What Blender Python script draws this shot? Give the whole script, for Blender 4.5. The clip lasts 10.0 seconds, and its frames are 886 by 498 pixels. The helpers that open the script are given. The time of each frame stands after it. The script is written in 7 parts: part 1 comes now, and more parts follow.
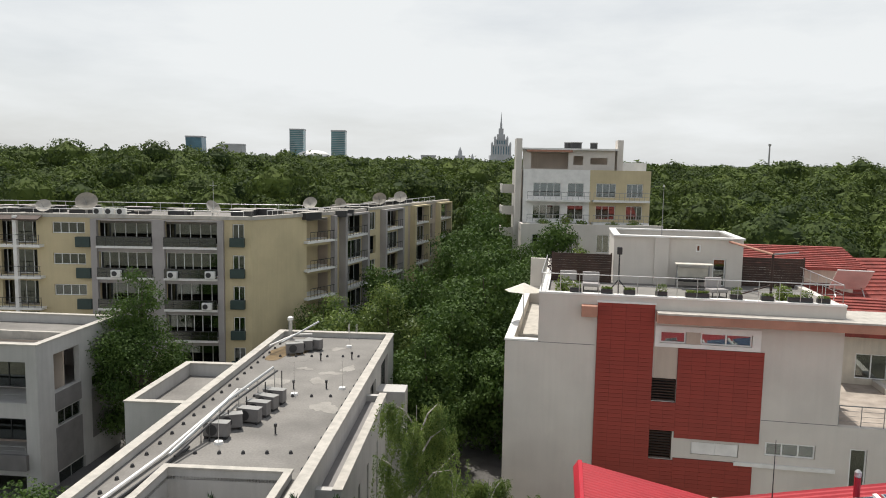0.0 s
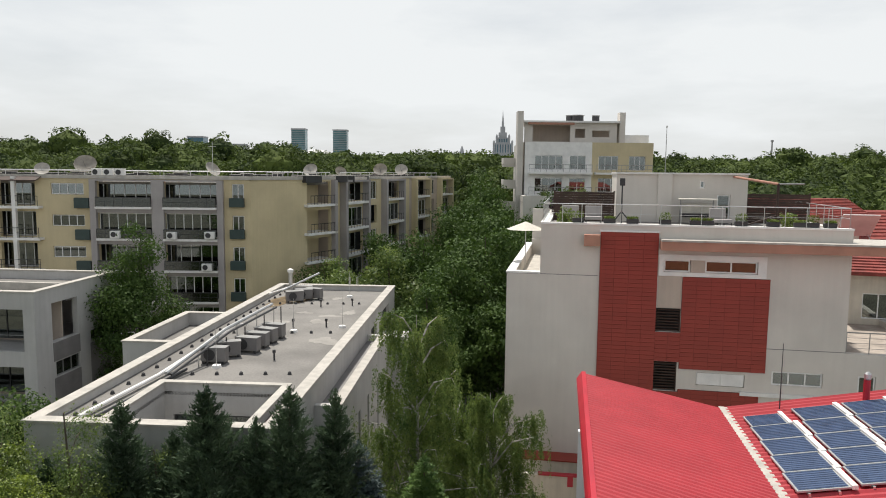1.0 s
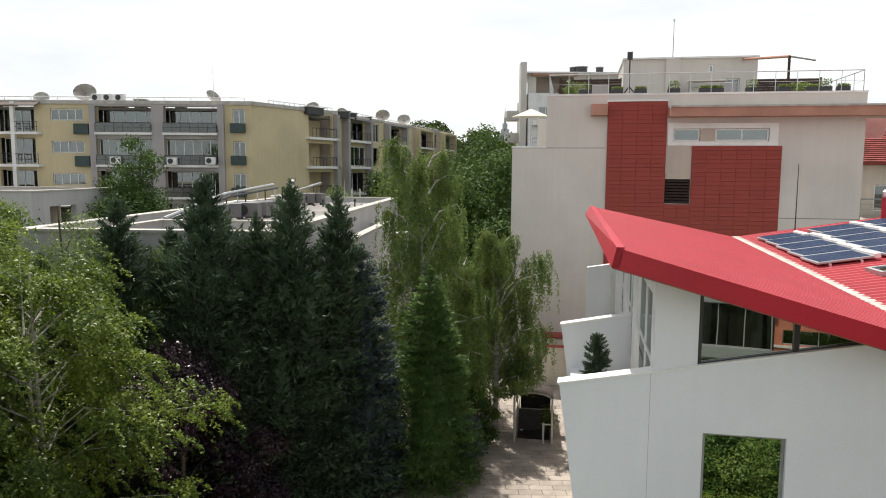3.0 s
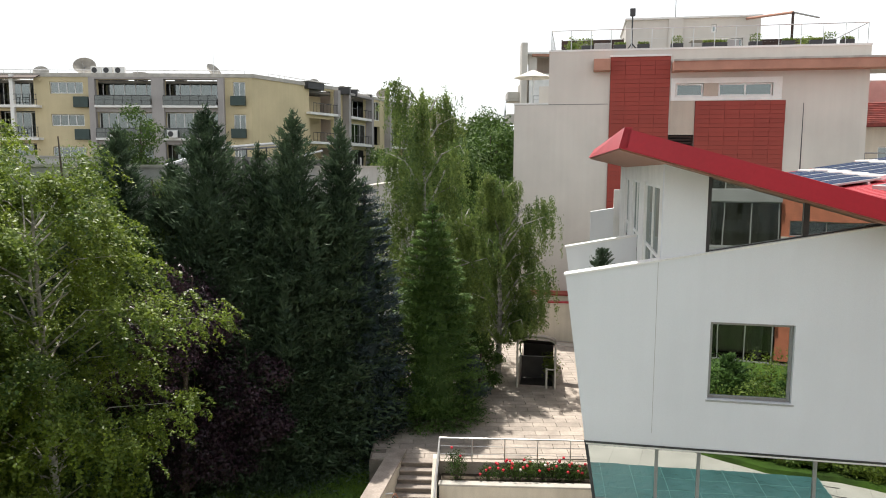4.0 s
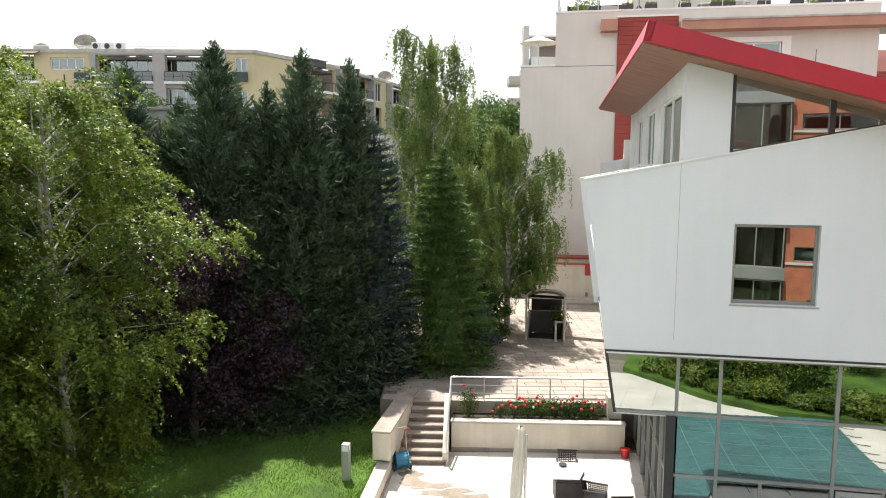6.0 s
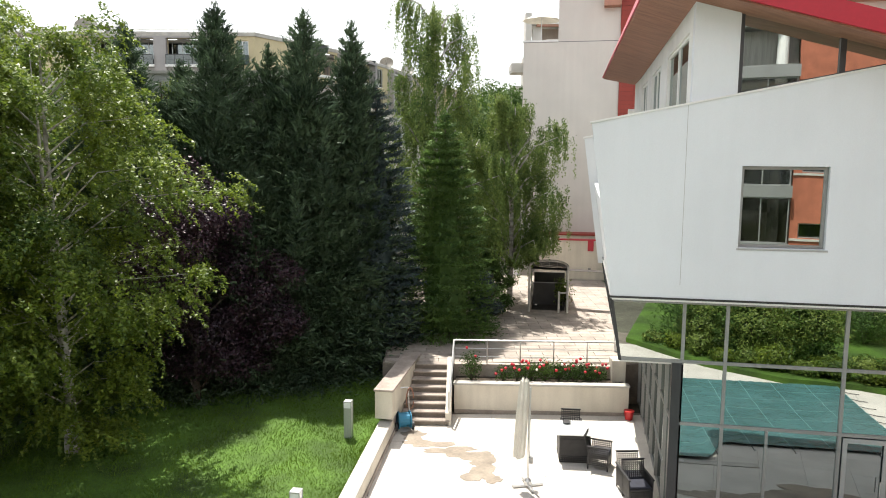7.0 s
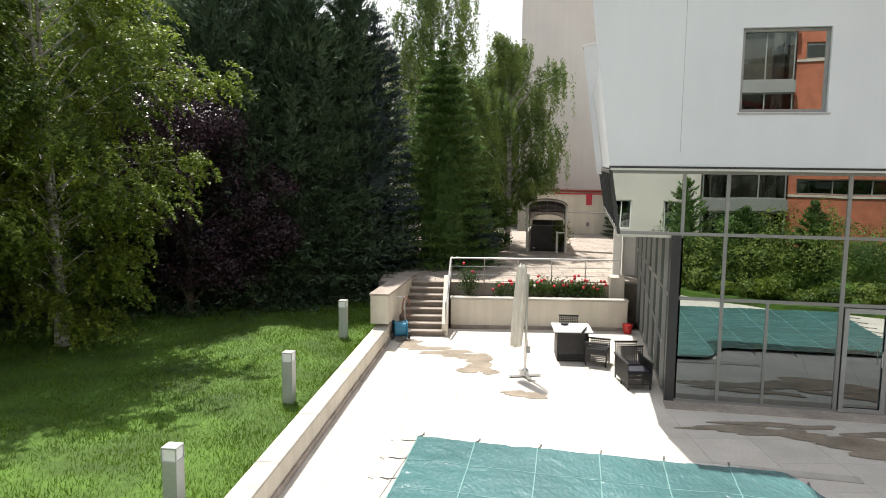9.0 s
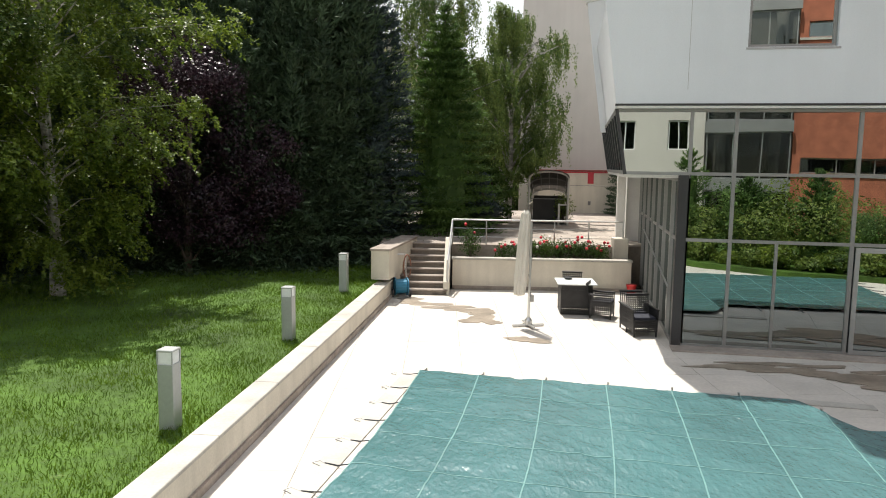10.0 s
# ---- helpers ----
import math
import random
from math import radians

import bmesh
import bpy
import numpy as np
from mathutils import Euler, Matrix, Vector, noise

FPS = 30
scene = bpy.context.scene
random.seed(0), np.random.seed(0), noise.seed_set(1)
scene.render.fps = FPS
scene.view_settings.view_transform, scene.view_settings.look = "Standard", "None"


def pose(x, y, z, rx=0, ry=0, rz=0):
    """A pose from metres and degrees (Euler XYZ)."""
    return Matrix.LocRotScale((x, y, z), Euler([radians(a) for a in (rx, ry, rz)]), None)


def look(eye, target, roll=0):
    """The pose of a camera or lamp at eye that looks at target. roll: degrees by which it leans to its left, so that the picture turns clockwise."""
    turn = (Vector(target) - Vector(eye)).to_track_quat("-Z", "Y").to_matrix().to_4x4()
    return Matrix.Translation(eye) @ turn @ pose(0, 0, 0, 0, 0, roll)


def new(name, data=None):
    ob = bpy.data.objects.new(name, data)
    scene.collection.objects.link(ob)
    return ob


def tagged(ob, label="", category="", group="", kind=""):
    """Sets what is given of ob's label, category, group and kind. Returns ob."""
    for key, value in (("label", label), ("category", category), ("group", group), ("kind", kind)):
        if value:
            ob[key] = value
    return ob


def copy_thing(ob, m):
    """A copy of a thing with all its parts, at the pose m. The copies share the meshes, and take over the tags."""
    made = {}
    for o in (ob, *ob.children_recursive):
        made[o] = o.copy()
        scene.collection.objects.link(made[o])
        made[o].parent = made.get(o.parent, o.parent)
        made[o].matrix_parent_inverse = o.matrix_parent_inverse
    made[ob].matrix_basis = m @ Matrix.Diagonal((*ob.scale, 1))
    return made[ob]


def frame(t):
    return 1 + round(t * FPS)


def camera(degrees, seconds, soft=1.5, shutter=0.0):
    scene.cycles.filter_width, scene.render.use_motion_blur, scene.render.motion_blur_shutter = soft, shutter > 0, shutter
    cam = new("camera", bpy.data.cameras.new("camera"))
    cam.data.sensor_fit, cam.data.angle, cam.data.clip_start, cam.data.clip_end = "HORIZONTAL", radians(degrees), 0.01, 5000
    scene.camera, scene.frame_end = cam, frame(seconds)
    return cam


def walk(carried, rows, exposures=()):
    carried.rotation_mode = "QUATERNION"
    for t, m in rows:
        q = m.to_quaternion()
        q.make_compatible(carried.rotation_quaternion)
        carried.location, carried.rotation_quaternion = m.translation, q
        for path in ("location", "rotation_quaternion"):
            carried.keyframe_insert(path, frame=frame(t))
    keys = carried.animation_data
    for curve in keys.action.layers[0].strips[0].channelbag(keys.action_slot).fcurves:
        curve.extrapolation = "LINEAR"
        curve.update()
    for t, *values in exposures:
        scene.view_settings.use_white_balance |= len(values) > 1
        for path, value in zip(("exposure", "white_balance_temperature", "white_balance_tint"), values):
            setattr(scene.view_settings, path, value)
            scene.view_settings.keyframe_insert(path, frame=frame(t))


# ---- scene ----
cam = camera(63.5, 10.0, 1.0)
PATH = [
    (0, (-0.012, -0.966, 22.75), (0.002, 1.022, 22.536), 1.0),
    (0.5, (0.07, -0.891, 20.85), (0.08, 1.097, 20.636), 0.7),
    (1, (0.155, -0.842, 18.942), (0.162, 1.147, 18.727), 0.6),
    (1.5, (0.134, -0.824, 17.194), (0.14, 1.164, 16.979), 0.6),
    (2, (0.157, -0.768, 15.395), (0.159, 1.22, 15.18), 0.4),
    (2.5, (0.141, -0.775, 13.645), (0.141, 1.213, 13.432), 0.4),
    (4, (0.024, -0.908, 10.085), (0.024, 1.079, 9.855), 0.3),
    (4.5, (-0.039, -0.908, 9.568), (-0.04, 1.079, 9.338), 0.3),
    (5, (-0.08, -0.91, 9.246), (-0.083, 1.076, 9.01), 0.4),
    (6.5, (-0.421, -0.854, 7.781), (-0.416, 1.131, 7.536), 0.2),
    (7, (-0.386, -0.839, 7.306), (-0.387, 1.144, 7.051), 0.3),
    (7.5, (-0.37, -0.891, 6.598), (-0.368, 1.093, 6.349), 0.4),
    (8, (-0.349, -0.908, 5.902), (-0.343, 1.077, 5.659), 0.4),
    (8.5, (-0.33, -0.963, 5.222), (-0.325, 1.023, 4.983), 0.5),
    (9, (-0.334, -0.946, 4.672), (-0.33, 1.04, 4.432), 0.6),
    (9.5, (-0.355, -0.896, 3.997), (-0.351, 1.09, 3.764), 0.5),
    (10, (-0.394, -0.831, 3.448), (-0.387, 1.156, 3.215), 0.8),
]
walk(cam, [(t, look(eye, target, roll)) for t, eye, target, roll in PATH],
     exposures=[(0, -0.1), (1, -0.08), (2.5, 0.08), (4, 0.5), (5, 0.65), (6.5, 0.90), (8, 0.86), (10, 0.48)])

# ---- light ----
SUN_K = (0.155, -0.44)          # how far a shadow runs for each metre of height
world = bpy.data.worlds.new("sky")
scene.world = world
world.use_nodes = True
wn, wl = world.node_tree.nodes, world.node_tree.links
bg = wn["Background"]
sky = wn.new("ShaderNodeTexSky")
sky.sky_type, sky.sun_disc = "NISHITA", False
sky.sun_elevation = math.atan(1 / math.hypot(*SUN_K))
sky.sun_rotation = math.atan2(-SUN_K[0], -SUN_K[1])
sky.air_density, sky.dust_density, sky.ozone_density = 1.0, 3.0, 1.0
wco = wn.new("ShaderNodeTexCoord")
wmap = wn.new("ShaderNodeMapping")
wmap.inputs["Scale"].default_value = (1.0, 1.0, 4.0)
wl.new(wco.outputs["Generated"], wmap.inputs["Vector"])
cloud = wn.new("ShaderNodeTexNoise")
cloud.inputs["Scale"].default_value, cloud.inputs["Detail"].default_value, cloud.inputs["Roughness"].default_value = 1.6, 7, 0.55
wl.new(wmap.outputs["Vector"], cloud.inputs["Vector"])
cramp = wn.new("ShaderNodeMapRange")
cramp.inputs["From Min"].default_value, cramp.inputs["From Max"].default_value = 0.36, 0.62
cramp.inputs["To Min"].default_value, cramp.inputs["To Max"].default_value = 0.55, 0.97
wl.new(cloud.outputs["Fac"], cramp.inputs["Value"])
veil = wn.new("ShaderNodeMix")
veil.data_type = "RGBA"
veil.inputs["B"].default_value = (10.6, 10.9, 11.0, 1)     # thin bright cloud
wsep = wn.new("ShaderNodeSeparateXYZ")
wl.new(wco.outputs["Generated"], wsep.inputs["Vector"])
thin = wn.new("ShaderNodeMapRange")          # haze towards the horizon, clearer sky overhead
thin.inputs["From Min"].default_value, thin.inputs["From Max"].default_value = 0.30, 0.80
thin.inputs["To Min"].default_value, thin.inputs["To Max"].default_value = 1.0, 0.42
wl.new(wsep.outputs["Z"], thin.inputs["Value"])
vfac = wn.new("ShaderNodeMath")
vfac.operation = "MULTIPLY"
wl.new(cramp.outputs["Result"], vfac.inputs[0])
wl.new(thin.outputs["Result"], vfac.inputs[1])
wl.new(vfac.outputs[0], veil.inputs["Factor"])
wl.new(sky.outputs["Color"], veil.inputs["A"])
wl.new(veil.outputs["Result"], bg.inputs["Color"])
bg.inputs["Strength"].default_value = 0.088
sun_data = bpy.data.lights.new("sun", "SUN")
sun_data.energy, sun_data.angle, sun_data.color = 4.9, radians(0.6), (1.0, 0.95, 0.87)
sun = new("sun", sun_data)
sun.matrix_world = look((-15.5, 44, 100), (0, 0, 0))


# ---- materials ----
def mat(name, col, rough=0.75, metal=0.0, var=0.12, scale=1.2, fine=25.0, bump=0.15, streak=0.0, dirt=None, piece=0.0, spec=0.5, stretch=(1, 1, 1)):
    """A surface with broad stains, fine grain and relief; streak: rain marks that run down; piece: change from piece to piece."""
    m = bpy.data.materials.new(name)
    m.use_nodes = True
    n, l = m.node_tree.nodes, m.node_tree.links
    b = n["Principled BSDF"]
    b.inputs["Roughness"].default_value, b.inputs["Metallic"].default_value = rough, metal
    b.inputs["Specular IOR Level"].default_value = spec
    geo = n.new("ShaderNodeNewGeometry")
    mp = n.new("ShaderNodeMapping")
    mp.inputs["Scale"].default_value = stretch
    l.new(geo.outputs["Position"], mp.inputs["Vector"])
    big = n.new("ShaderNodeTexNoise")
    big.inputs["Scale"].default_value, big.inputs["Detail"].default_value = scale, 5
    l.new(mp.outputs["Vector"], big.inputs["Vector"])
    small = n.new("ShaderNodeTexNoise")
    small.inputs["Scale"].default_value, small.inputs["Detail"].default_value = fine, 3
    l.new(mp.outputs["Vector"], small.inputs["Vector"])
    lo = dirt or [c * (1 - 2.2 * var) for c in col]
    hi = [min(1, c * (1 + var)) for c in col]
    mix = n.new("ShaderNodeMix")
    mix.data_type = "RGBA"
    mix.inputs["A"].default_value, mix.inputs["B"].default_value = (*lo, 1), (*hi, 1)
    rng = n.new("ShaderNodeMapRange")
    rng.inputs["From Min"].default_value, rng.inputs["From Max"].default_value = 0.25, 0.62
    l.new(big.outputs["Fac"], rng.inputs["Value"])
    l.new(rng.outputs["Result"], mix.inputs["Factor"])
    out = mix.outputs["Result"]

    def times(out, value, low, high):
        r = n.new("ShaderNodeMapRange")
        r.inputs["From Min"].default_value, r.inputs["From Max"].default_value = 0.3, 0.7
        r.inputs["To Min"].default_value, r.inputs["To Max"].default_value = low, high
        l.new(value, r.inputs["Value"])
        x = n.new("ShaderNodeMix")
        x.data_type, x.blend_type = "RGBA", "MULTIPLY"
        x.inputs["Factor"].default_value = 1
        l.new(out, x.inputs["A"])
        l.new(r.outputs["Result"], x.inputs["B"])
        return x.outputs["Result"]
    out = times(out, small.outputs["Fac"], 1 - var, 1 + var * 0.5)
    if streak:
        sm = n.new("ShaderNodeMapping")
        sm.inputs["Scale"].default_value = (3.0, 3.0, 0.18)
        l.new(geo.outputs["Position"], sm.inputs["Vector"])
        st = n.new("ShaderNodeTexNoise")
        st.inputs["Scale"].default_value, st.inputs["Detail"].default_value = 1.4, 6
        l.new(sm.outputs["Vector"], st.inputs["Vector"])
        out = times(out, st.outputs["Fac"], 1 - streak, 1.0)
    if piece:
        info = n.new("ShaderNodeObjectInfo")
        out = times(out, info.outputs["Random"], 1 - piece, 1 + piece)
        out = times(out, geo.outputs["Random Per Island"], 1 - piece, 1 + piece)
    l.new(out, b.inputs["Base Color"])
    if bump:
        bp = n.new("ShaderNodeBump")
        bp.inputs["Strength"].default_value, bp.inputs["Distance"].default_value = bump, 0.02
        l.new(small.outputs["Fac"], bp.inputs["Height"])
        l.new(bp.outputs["Normal"], b.inputs["Normal"])
    return m


def leaf_mat(name, col, tip, glow=0.3, rough=0.5, patch=0.9):
    """Foliage: each leaf its own shade between two greens, light shining partly through."""
    m = bpy.data.materials.new(name)
    m.use_nodes = True
    n, l = m.node_tree.nodes, m.node_tree.links
    b = n["Principled BSDF"]
    geo = n.new("ShaderNodeNewGeometry")
    mix = n.new("ShaderNodeMix")
    mix.data_type = "RGBA"
    mix.inputs["A"].default_value, mix.inputs["B"].default_value = (*col, 1), (*tip, 1)
    ns = n.new("ShaderNodeTexNoise")
    ns.inputs["Scale"].default_value, ns.inputs["Detail"].default_value = patch, 4
    l.new(geo.outputs["Position"], ns.inputs["Vector"])
    ad = n.new("ShaderNodeMath")
    ad.operation = "MULTIPLY_ADD"
    ad.inputs[1].default_value, ad.inputs[2].default_value = 0.6, -0.1
    l.new(geo.outputs["Random Per Island"], ad.inputs[0])
    ad2 = n.new("ShaderNodeMath")
    ad2.use_clamp = True
    l.new(ad.outputs[0], ad2.inputs[0])
    md = n.new("ShaderNodeMath")
    md.operation = "MULTIPLY_ADD"
    md.inputs[1].default_value, md.inputs[2].default_value = 1.6, -0.55
    l.new(ns.outputs["Fac"], md.inputs[0])
    l.new(md.outputs[0], ad2.inputs[1])
    l.new(ad2.outputs[0], mix.inputs["Factor"])
    l.new(mix.outputs["Result"], b.inputs["Base Color"])
    b.inputs["Roughness"].default_value = rough
    b.inputs["Specular IOR Level"].default_value = 0.35
    tr = n.new("ShaderNodeBsdfTranslucent")
    l.new(mix.outputs["Result"], tr.inputs["Color"])
    ms = n.new("ShaderNodeMixShader")
    ms.inputs["Fac"].default_value = glow
    l.new(b.outputs["BSDF"], ms.inputs[1])
    l.new(tr.outputs["BSDF"], ms.inputs[2])
    l.new(ms.outputs["Shader"], n["Material Output"].inputs["Surface"])
    return m


def glass_mat(name, tint, mirror=0.5, rough=0.0, wavy=0.0):
    """Coated window glass: partly a mirror, the rest lets tinted light through."""
    m = bpy.data.materials.new(name)
    m.use_nodes = True
    n, l = m.node_tree.nodes, m.node_tree.links
    tr, gl, ms = n.new("ShaderNodeBsdfTransparent"), n.new("ShaderNodeBsdfGlossy"), n.new("ShaderNodeMixShader")
    tr.inputs["Color"].default_value = (*tint, 1)
    gl.inputs["Color"].default_value, gl.inputs["Roughness"].default_value = (0.86, 0.93, 0.91, 1), rough
    ms.inputs["Fac"].default_value = mirror
    if wavy:
        geo, ns, bp = n.new("ShaderNodeNewGeometry"), n.new("ShaderNodeTexNoise"), n.new("ShaderNodeBump")
        ns.inputs["Scale"].default_value, ns.inputs["Detail"].default_value = 0.9, 1
        bp.inputs["Strength"].default_value, bp.inputs["Distance"].default_value = wavy, 0.02
        l.new(geo.outputs["Position"], ns.inputs["Vector"])
        l.new(ns.outputs["Fac"], bp.inputs["Height"])
        l.new(bp.outputs["Normal"], gl.inputs["Normal"])
    l.new(tr.outputs[0], ms.inputs[1])
    l.new(gl.outputs[0], ms.inputs[2])
    l.new(ms.outputs[0], n["Material Output"].inputs["Surface"])
    return m


M_RENDER = mat("white_render", (0.72, 0.735, 0.755), 0.8, var=0.035, scale=0.35, fine=60, bump=0.06, streak=0.025)
M_CREAM = mat("cream_render", (0.64, 0.60, 0.545), 0.85, var=0.05, scale=0.35, fine=40, bump=0.1, streak=0.04)
M_CREAM_LOW = mat("cream_wall_render", (0.66, 0.605, 0.51), 0.85, var=0.07, scale=0.8, fine=40, bump=0.1, streak=0.14)
M_GREYWALL = mat("pale_grey_render", (0.50, 0.49, 0.47), 0.85, var=0.06, scale=0.5, fine=30, bump=0.1, streak=0.09)
M_PANELGREY = mat("mid_grey_panel", (0.20, 0.19, 0.185), 0.7, var=0.08, scale=1, fine=30)
M_YELLOW = mat("yellow_render", (0.60, 0.51, 0.32), 0.85, var=0.07, scale=0.3, fine=20, bump=0.1, streak=0.06)
M_LILAC = mat("grey_lilac_render", (0.38, 0.355, 0.345), 0.85, var=0.07, scale=0.4, fine=20, streak=0.07)
M_TAUPE = mat("taupe_render", (0.50, 0.42, 0.35), 0.85, var=0.07, scale=0.4, fine=20, streak=0.07)
M_TILE = mat("red_clay_tile", (0.30, 0.042, 0.027), 0.6, var=0.035, scale=0.5, fine=30, bump=0.08, piece=0.045)
M_GROUT = mat("dark_red_backing", (0.14, 0.022, 0.015), 0.9, var=0.06)
M_ROOFRED = mat("red_metal_roof", (0.40, 0.036, 0.046), 0.42, var=0.06, scale=0.7, fine=15, bump=0.06)
M_FASCIA = mat("red_fascia_metal", (0.42, 0.012, 0.028), 0.4, var=0.06, scale=0.6, fine=15, bump=0.03)
M_SOFFIT = mat("brown_wood_soffit", (0.30, 0.14, 0.09), 0.6, var=0.15, scale=1.5, fine=20, stretch=(1, 6, 1))
M_GRAVELROOF = mat("grey_roofing_felt", (0.205, 0.195, 0.18), 0.9, var=0.14, scale=0.35, fine=9, bump=0.2)
M_COPING = mat("pale_stone_coping", (0.46, 0.435, 0.39), 0.8, var=0.1, scale=2, fine=30, streak=0.05)
M_DAMP = mat("damp_brown_stone", (0.27, 0.225, 0.175), 0.45, var=0.16, scale=2.2, fine=14)
M_WET = mat("brown_puddle_stain", (0.17, 0.115, 0.055), 0.35, var=0.25, scale=1.5, fine=10)
M_STEEL = mat("brushed_steel", (0.62, 0.62, 0.61), 0.35, 0.9, var=0.05, bump=0.02)
M_ALU = mat("grey_aluminium", (0.42, 0.43, 0.43), 0.45, 0.6, var=0.05, bump=0.02)
M_FRAME = mat("dark_frame_metal", (0.05, 0.05, 0.052), 0.4, 0.3, var=0.08, bump=0.02)
M_FRAMEGREY = mat("grey_window_frame", (0.30, 0.30, 0.29), 0.45, 0.4, var=0.06, bump=0.02)
M_WHITEFRAME = mat("white_plastic_frame", (0.78, 0.78, 0.76), 0.4, var=0.03, bump=0.02)
M_WHITE = mat("white_paint", (0.78, 0.77, 0.74), 0.6, var=0.05, bump=0.05)
M_PATIO = mat("cream_patio_stone", (0.585, 0.545, 0.49), 0.75, var=0.08, scale=0.9, fine=18, bump=0.12, piece=0.03)
M_TERRACE = mat("worn_terrace_stone", (0.36, 0.31, 0.265), 0.8, var=0.14, scale=1.3, fine=14, bump=0.2, piece=0.08)
M_STEP = mat("worn_step_stone", (0.33, 0.28, 0.24), 0.8, var=0.16, scale=2, fine=20, bump=0.2)
M_JOINT = mat("dark_joint_mortar", (0.20, 0.17, 0.14), 0.95, var=0.15, scale=3)
M_GROUND = mat("earth_ground", (0.10, 0.095, 0.07), 0.95, var=0.25, scale=0.15, fine=3, bump=0.3)
M_ASPHALT = mat("grey_asphalt", (0.11, 0.105, 0.10), 0.9, var=0.2, scale=0.4, fine=10, bump=0.2)
M_TURF = mat("lawn_turf", (0.058, 0.120, 0.010), 0.9, var=0.28, scale=0.8, fine=14, bump=0.4)
M_SOIL = mat("dark_soil", (0.06, 0.045, 0.03), 0.95, var=0.25, scale=3, fine=20, bump=0.4)
M_COVER = mat("teal_pool_cover", (0.068, 0.165, 0.17), 0.24, spec=1.0, var=0.10, scale=0.7, fine=17, bump=1.0, stretch=(1, 0.6, 1))
M_WEB = mat("pale_green_webbing", (0.115, 0.25, 0.24), 0.6, var=0.1)
M_RATTAN = mat("black_rattan", (0.018, 0.017, 0.018), 0.5, var=0.2, scale=8, fine=60, bump=0.3)
M_CUSHION = mat("dark_navy_cushion", (0.02, 0.022, 0.035), 0.85, var=0.15, scale=6, fine=60)
M_CANVAS = mat("cream_canvas", (0.62, 0.59, 0.52), 0.85, var=0.07, scale=2, fine=60, bump=0.15)
M_BRICK = mat("red_brick", (0.38, 0.125, 0.07), 0.85, var=0.12, scale=2, fine=25, bump=0.2)
M_FELT_PALE = mat("bleached_roofing_felt", (0.29, 0.275, 0.25), 0.9, var=0.12, scale=0.5, fine=9)
M_MORTAR = mat("brick_mortar", (0.34, 0.26, 0.21), 0.9, var=0.1)
M_BROWNSCREEN = mat("brown_wood_screen", (0.05, 0.026, 0.018), 0.7, var=0.2, scale=2, fine=20)
M_TERRACOTTA = mat("terracotta_band", (0.46, 0.24, 0.17), 0.8, var=0.08, scale=1)
M_REDTILE = mat("red_roof_tiles", (0.26, 0.048, 0.036), 0.7, var=0.2, scale=1.5, fine=10, bump=0.3)
M_GREENBOX = mat("dark_green_panel", (0.035, 0.06, 0.055), 0.5, var=0.1)
M_CONC = mat("city_concrete", (0.42, 0.43, 0.44), 0.85, var=0.06, scale=0.05, fine=0.4, bump=0)
M_CITYGLASS = mat("city_blue_glass", (0.06, 0.15, 0.20), 0.15, var=0.15, scale=0.04, fine=0.3, bump=0)
M_CITYGREEN = mat("city_teal_glass", (0.10, 0.22, 0.24), 0.25, var=0.15, scale=0.04, fine=0.3, bump=0)
M_BARK = mat("grey_brown_bark", (0.11, 0.085, 0.065), 0.9, var=0.3, scale=3, fine=20, bump=0.5, stretch=(1, 1, 0.3))
M_BIRCH = mat("white_birch_bark", (0.42, 0.40, 0.36), 0.8, var=0.12, scale=2.5, fine=9, bump=0.3, dirt=(0.10, 0.09, 0.08), stretch=(1, 1, 3))
M_PANELBLUE = mat("blue_black_collector", (0.06, 0.095, 0.18), 0.25, 0.2, var=0.1, scale=2, spec=0.8)
M_BLUE = mat("blue_plastic", (0.03, 0.20, 0.33), 0.4, var=0.08)
M_REDPLASTIC = mat("red_plastic", (0.48, 0.02, 0.02), 0.4, var=0.06)
M_PETALRED = mat("red_petals", (0.50, 0.015, 0.03), 0.6, var=0.15, piece=0.1)
M_PETALWHITE = mat("white_petals", (0.80, 0.74, 0.68), 0.6, var=0.08)
M_LAMPGLASS = mat("frosted_lamp_glass", (0.75, 0.77, 0.76), 0.25, var=0.04)
# dark grey puts the dimness of unlit rooms into the colour
M_ROOM = mat("unlit_room_dark", (0.10, 0.10, 0.10), 0.9, var=0.1)
M_CURTAIN = mat("pale_curtain", (0.45, 0.43, 0.39), 0.9, var=0.1, scale=1, fine=8, stretch=(6, 6, 0.4))
G_VILLA = glass_mat("coated_glass", (0.09, 0.125, 0.12), 0.47, wavy=0.06)
G_MIRROR = glass_mat("mirrored_window_glass", (0.08, 0.10, 0.10), 0.60, wavy=0.04)
G_DULL = glass_mat("dull_office_glass", (0.45, 0.45, 0.43), 0.07)
G_PANE = glass_mat("window_pane_glass", (0.30, 0.33, 0.33), 0.22)
G_CANOPY = glass_mat("smoked_canopy_sheet", (0.20, 0.17, 0.14), 0.15, 0.2)
M_SMOKED = mat("smoked_brown_plastic", (0.055, 0.047, 0.04), 0.4, var=0.25, scale=3, fine=12)
M_DOORDARK = mat("brown_metal_and_pit_shade", (0.03, 0.027, 0.024), 0.6, var=0.2, scale=2)
L_BIRCH = leaf_mat("birch_leaves", (0.052, 0.098, 0.022), (0.235, 0.300, 0.034), 0.40, 0.45, 0.55)
L_WEEP = leaf_mat("weeping_birch_leaves", (0.060, 0.115, 0.030), (0.26, 0.33, 0.085), 0.42)
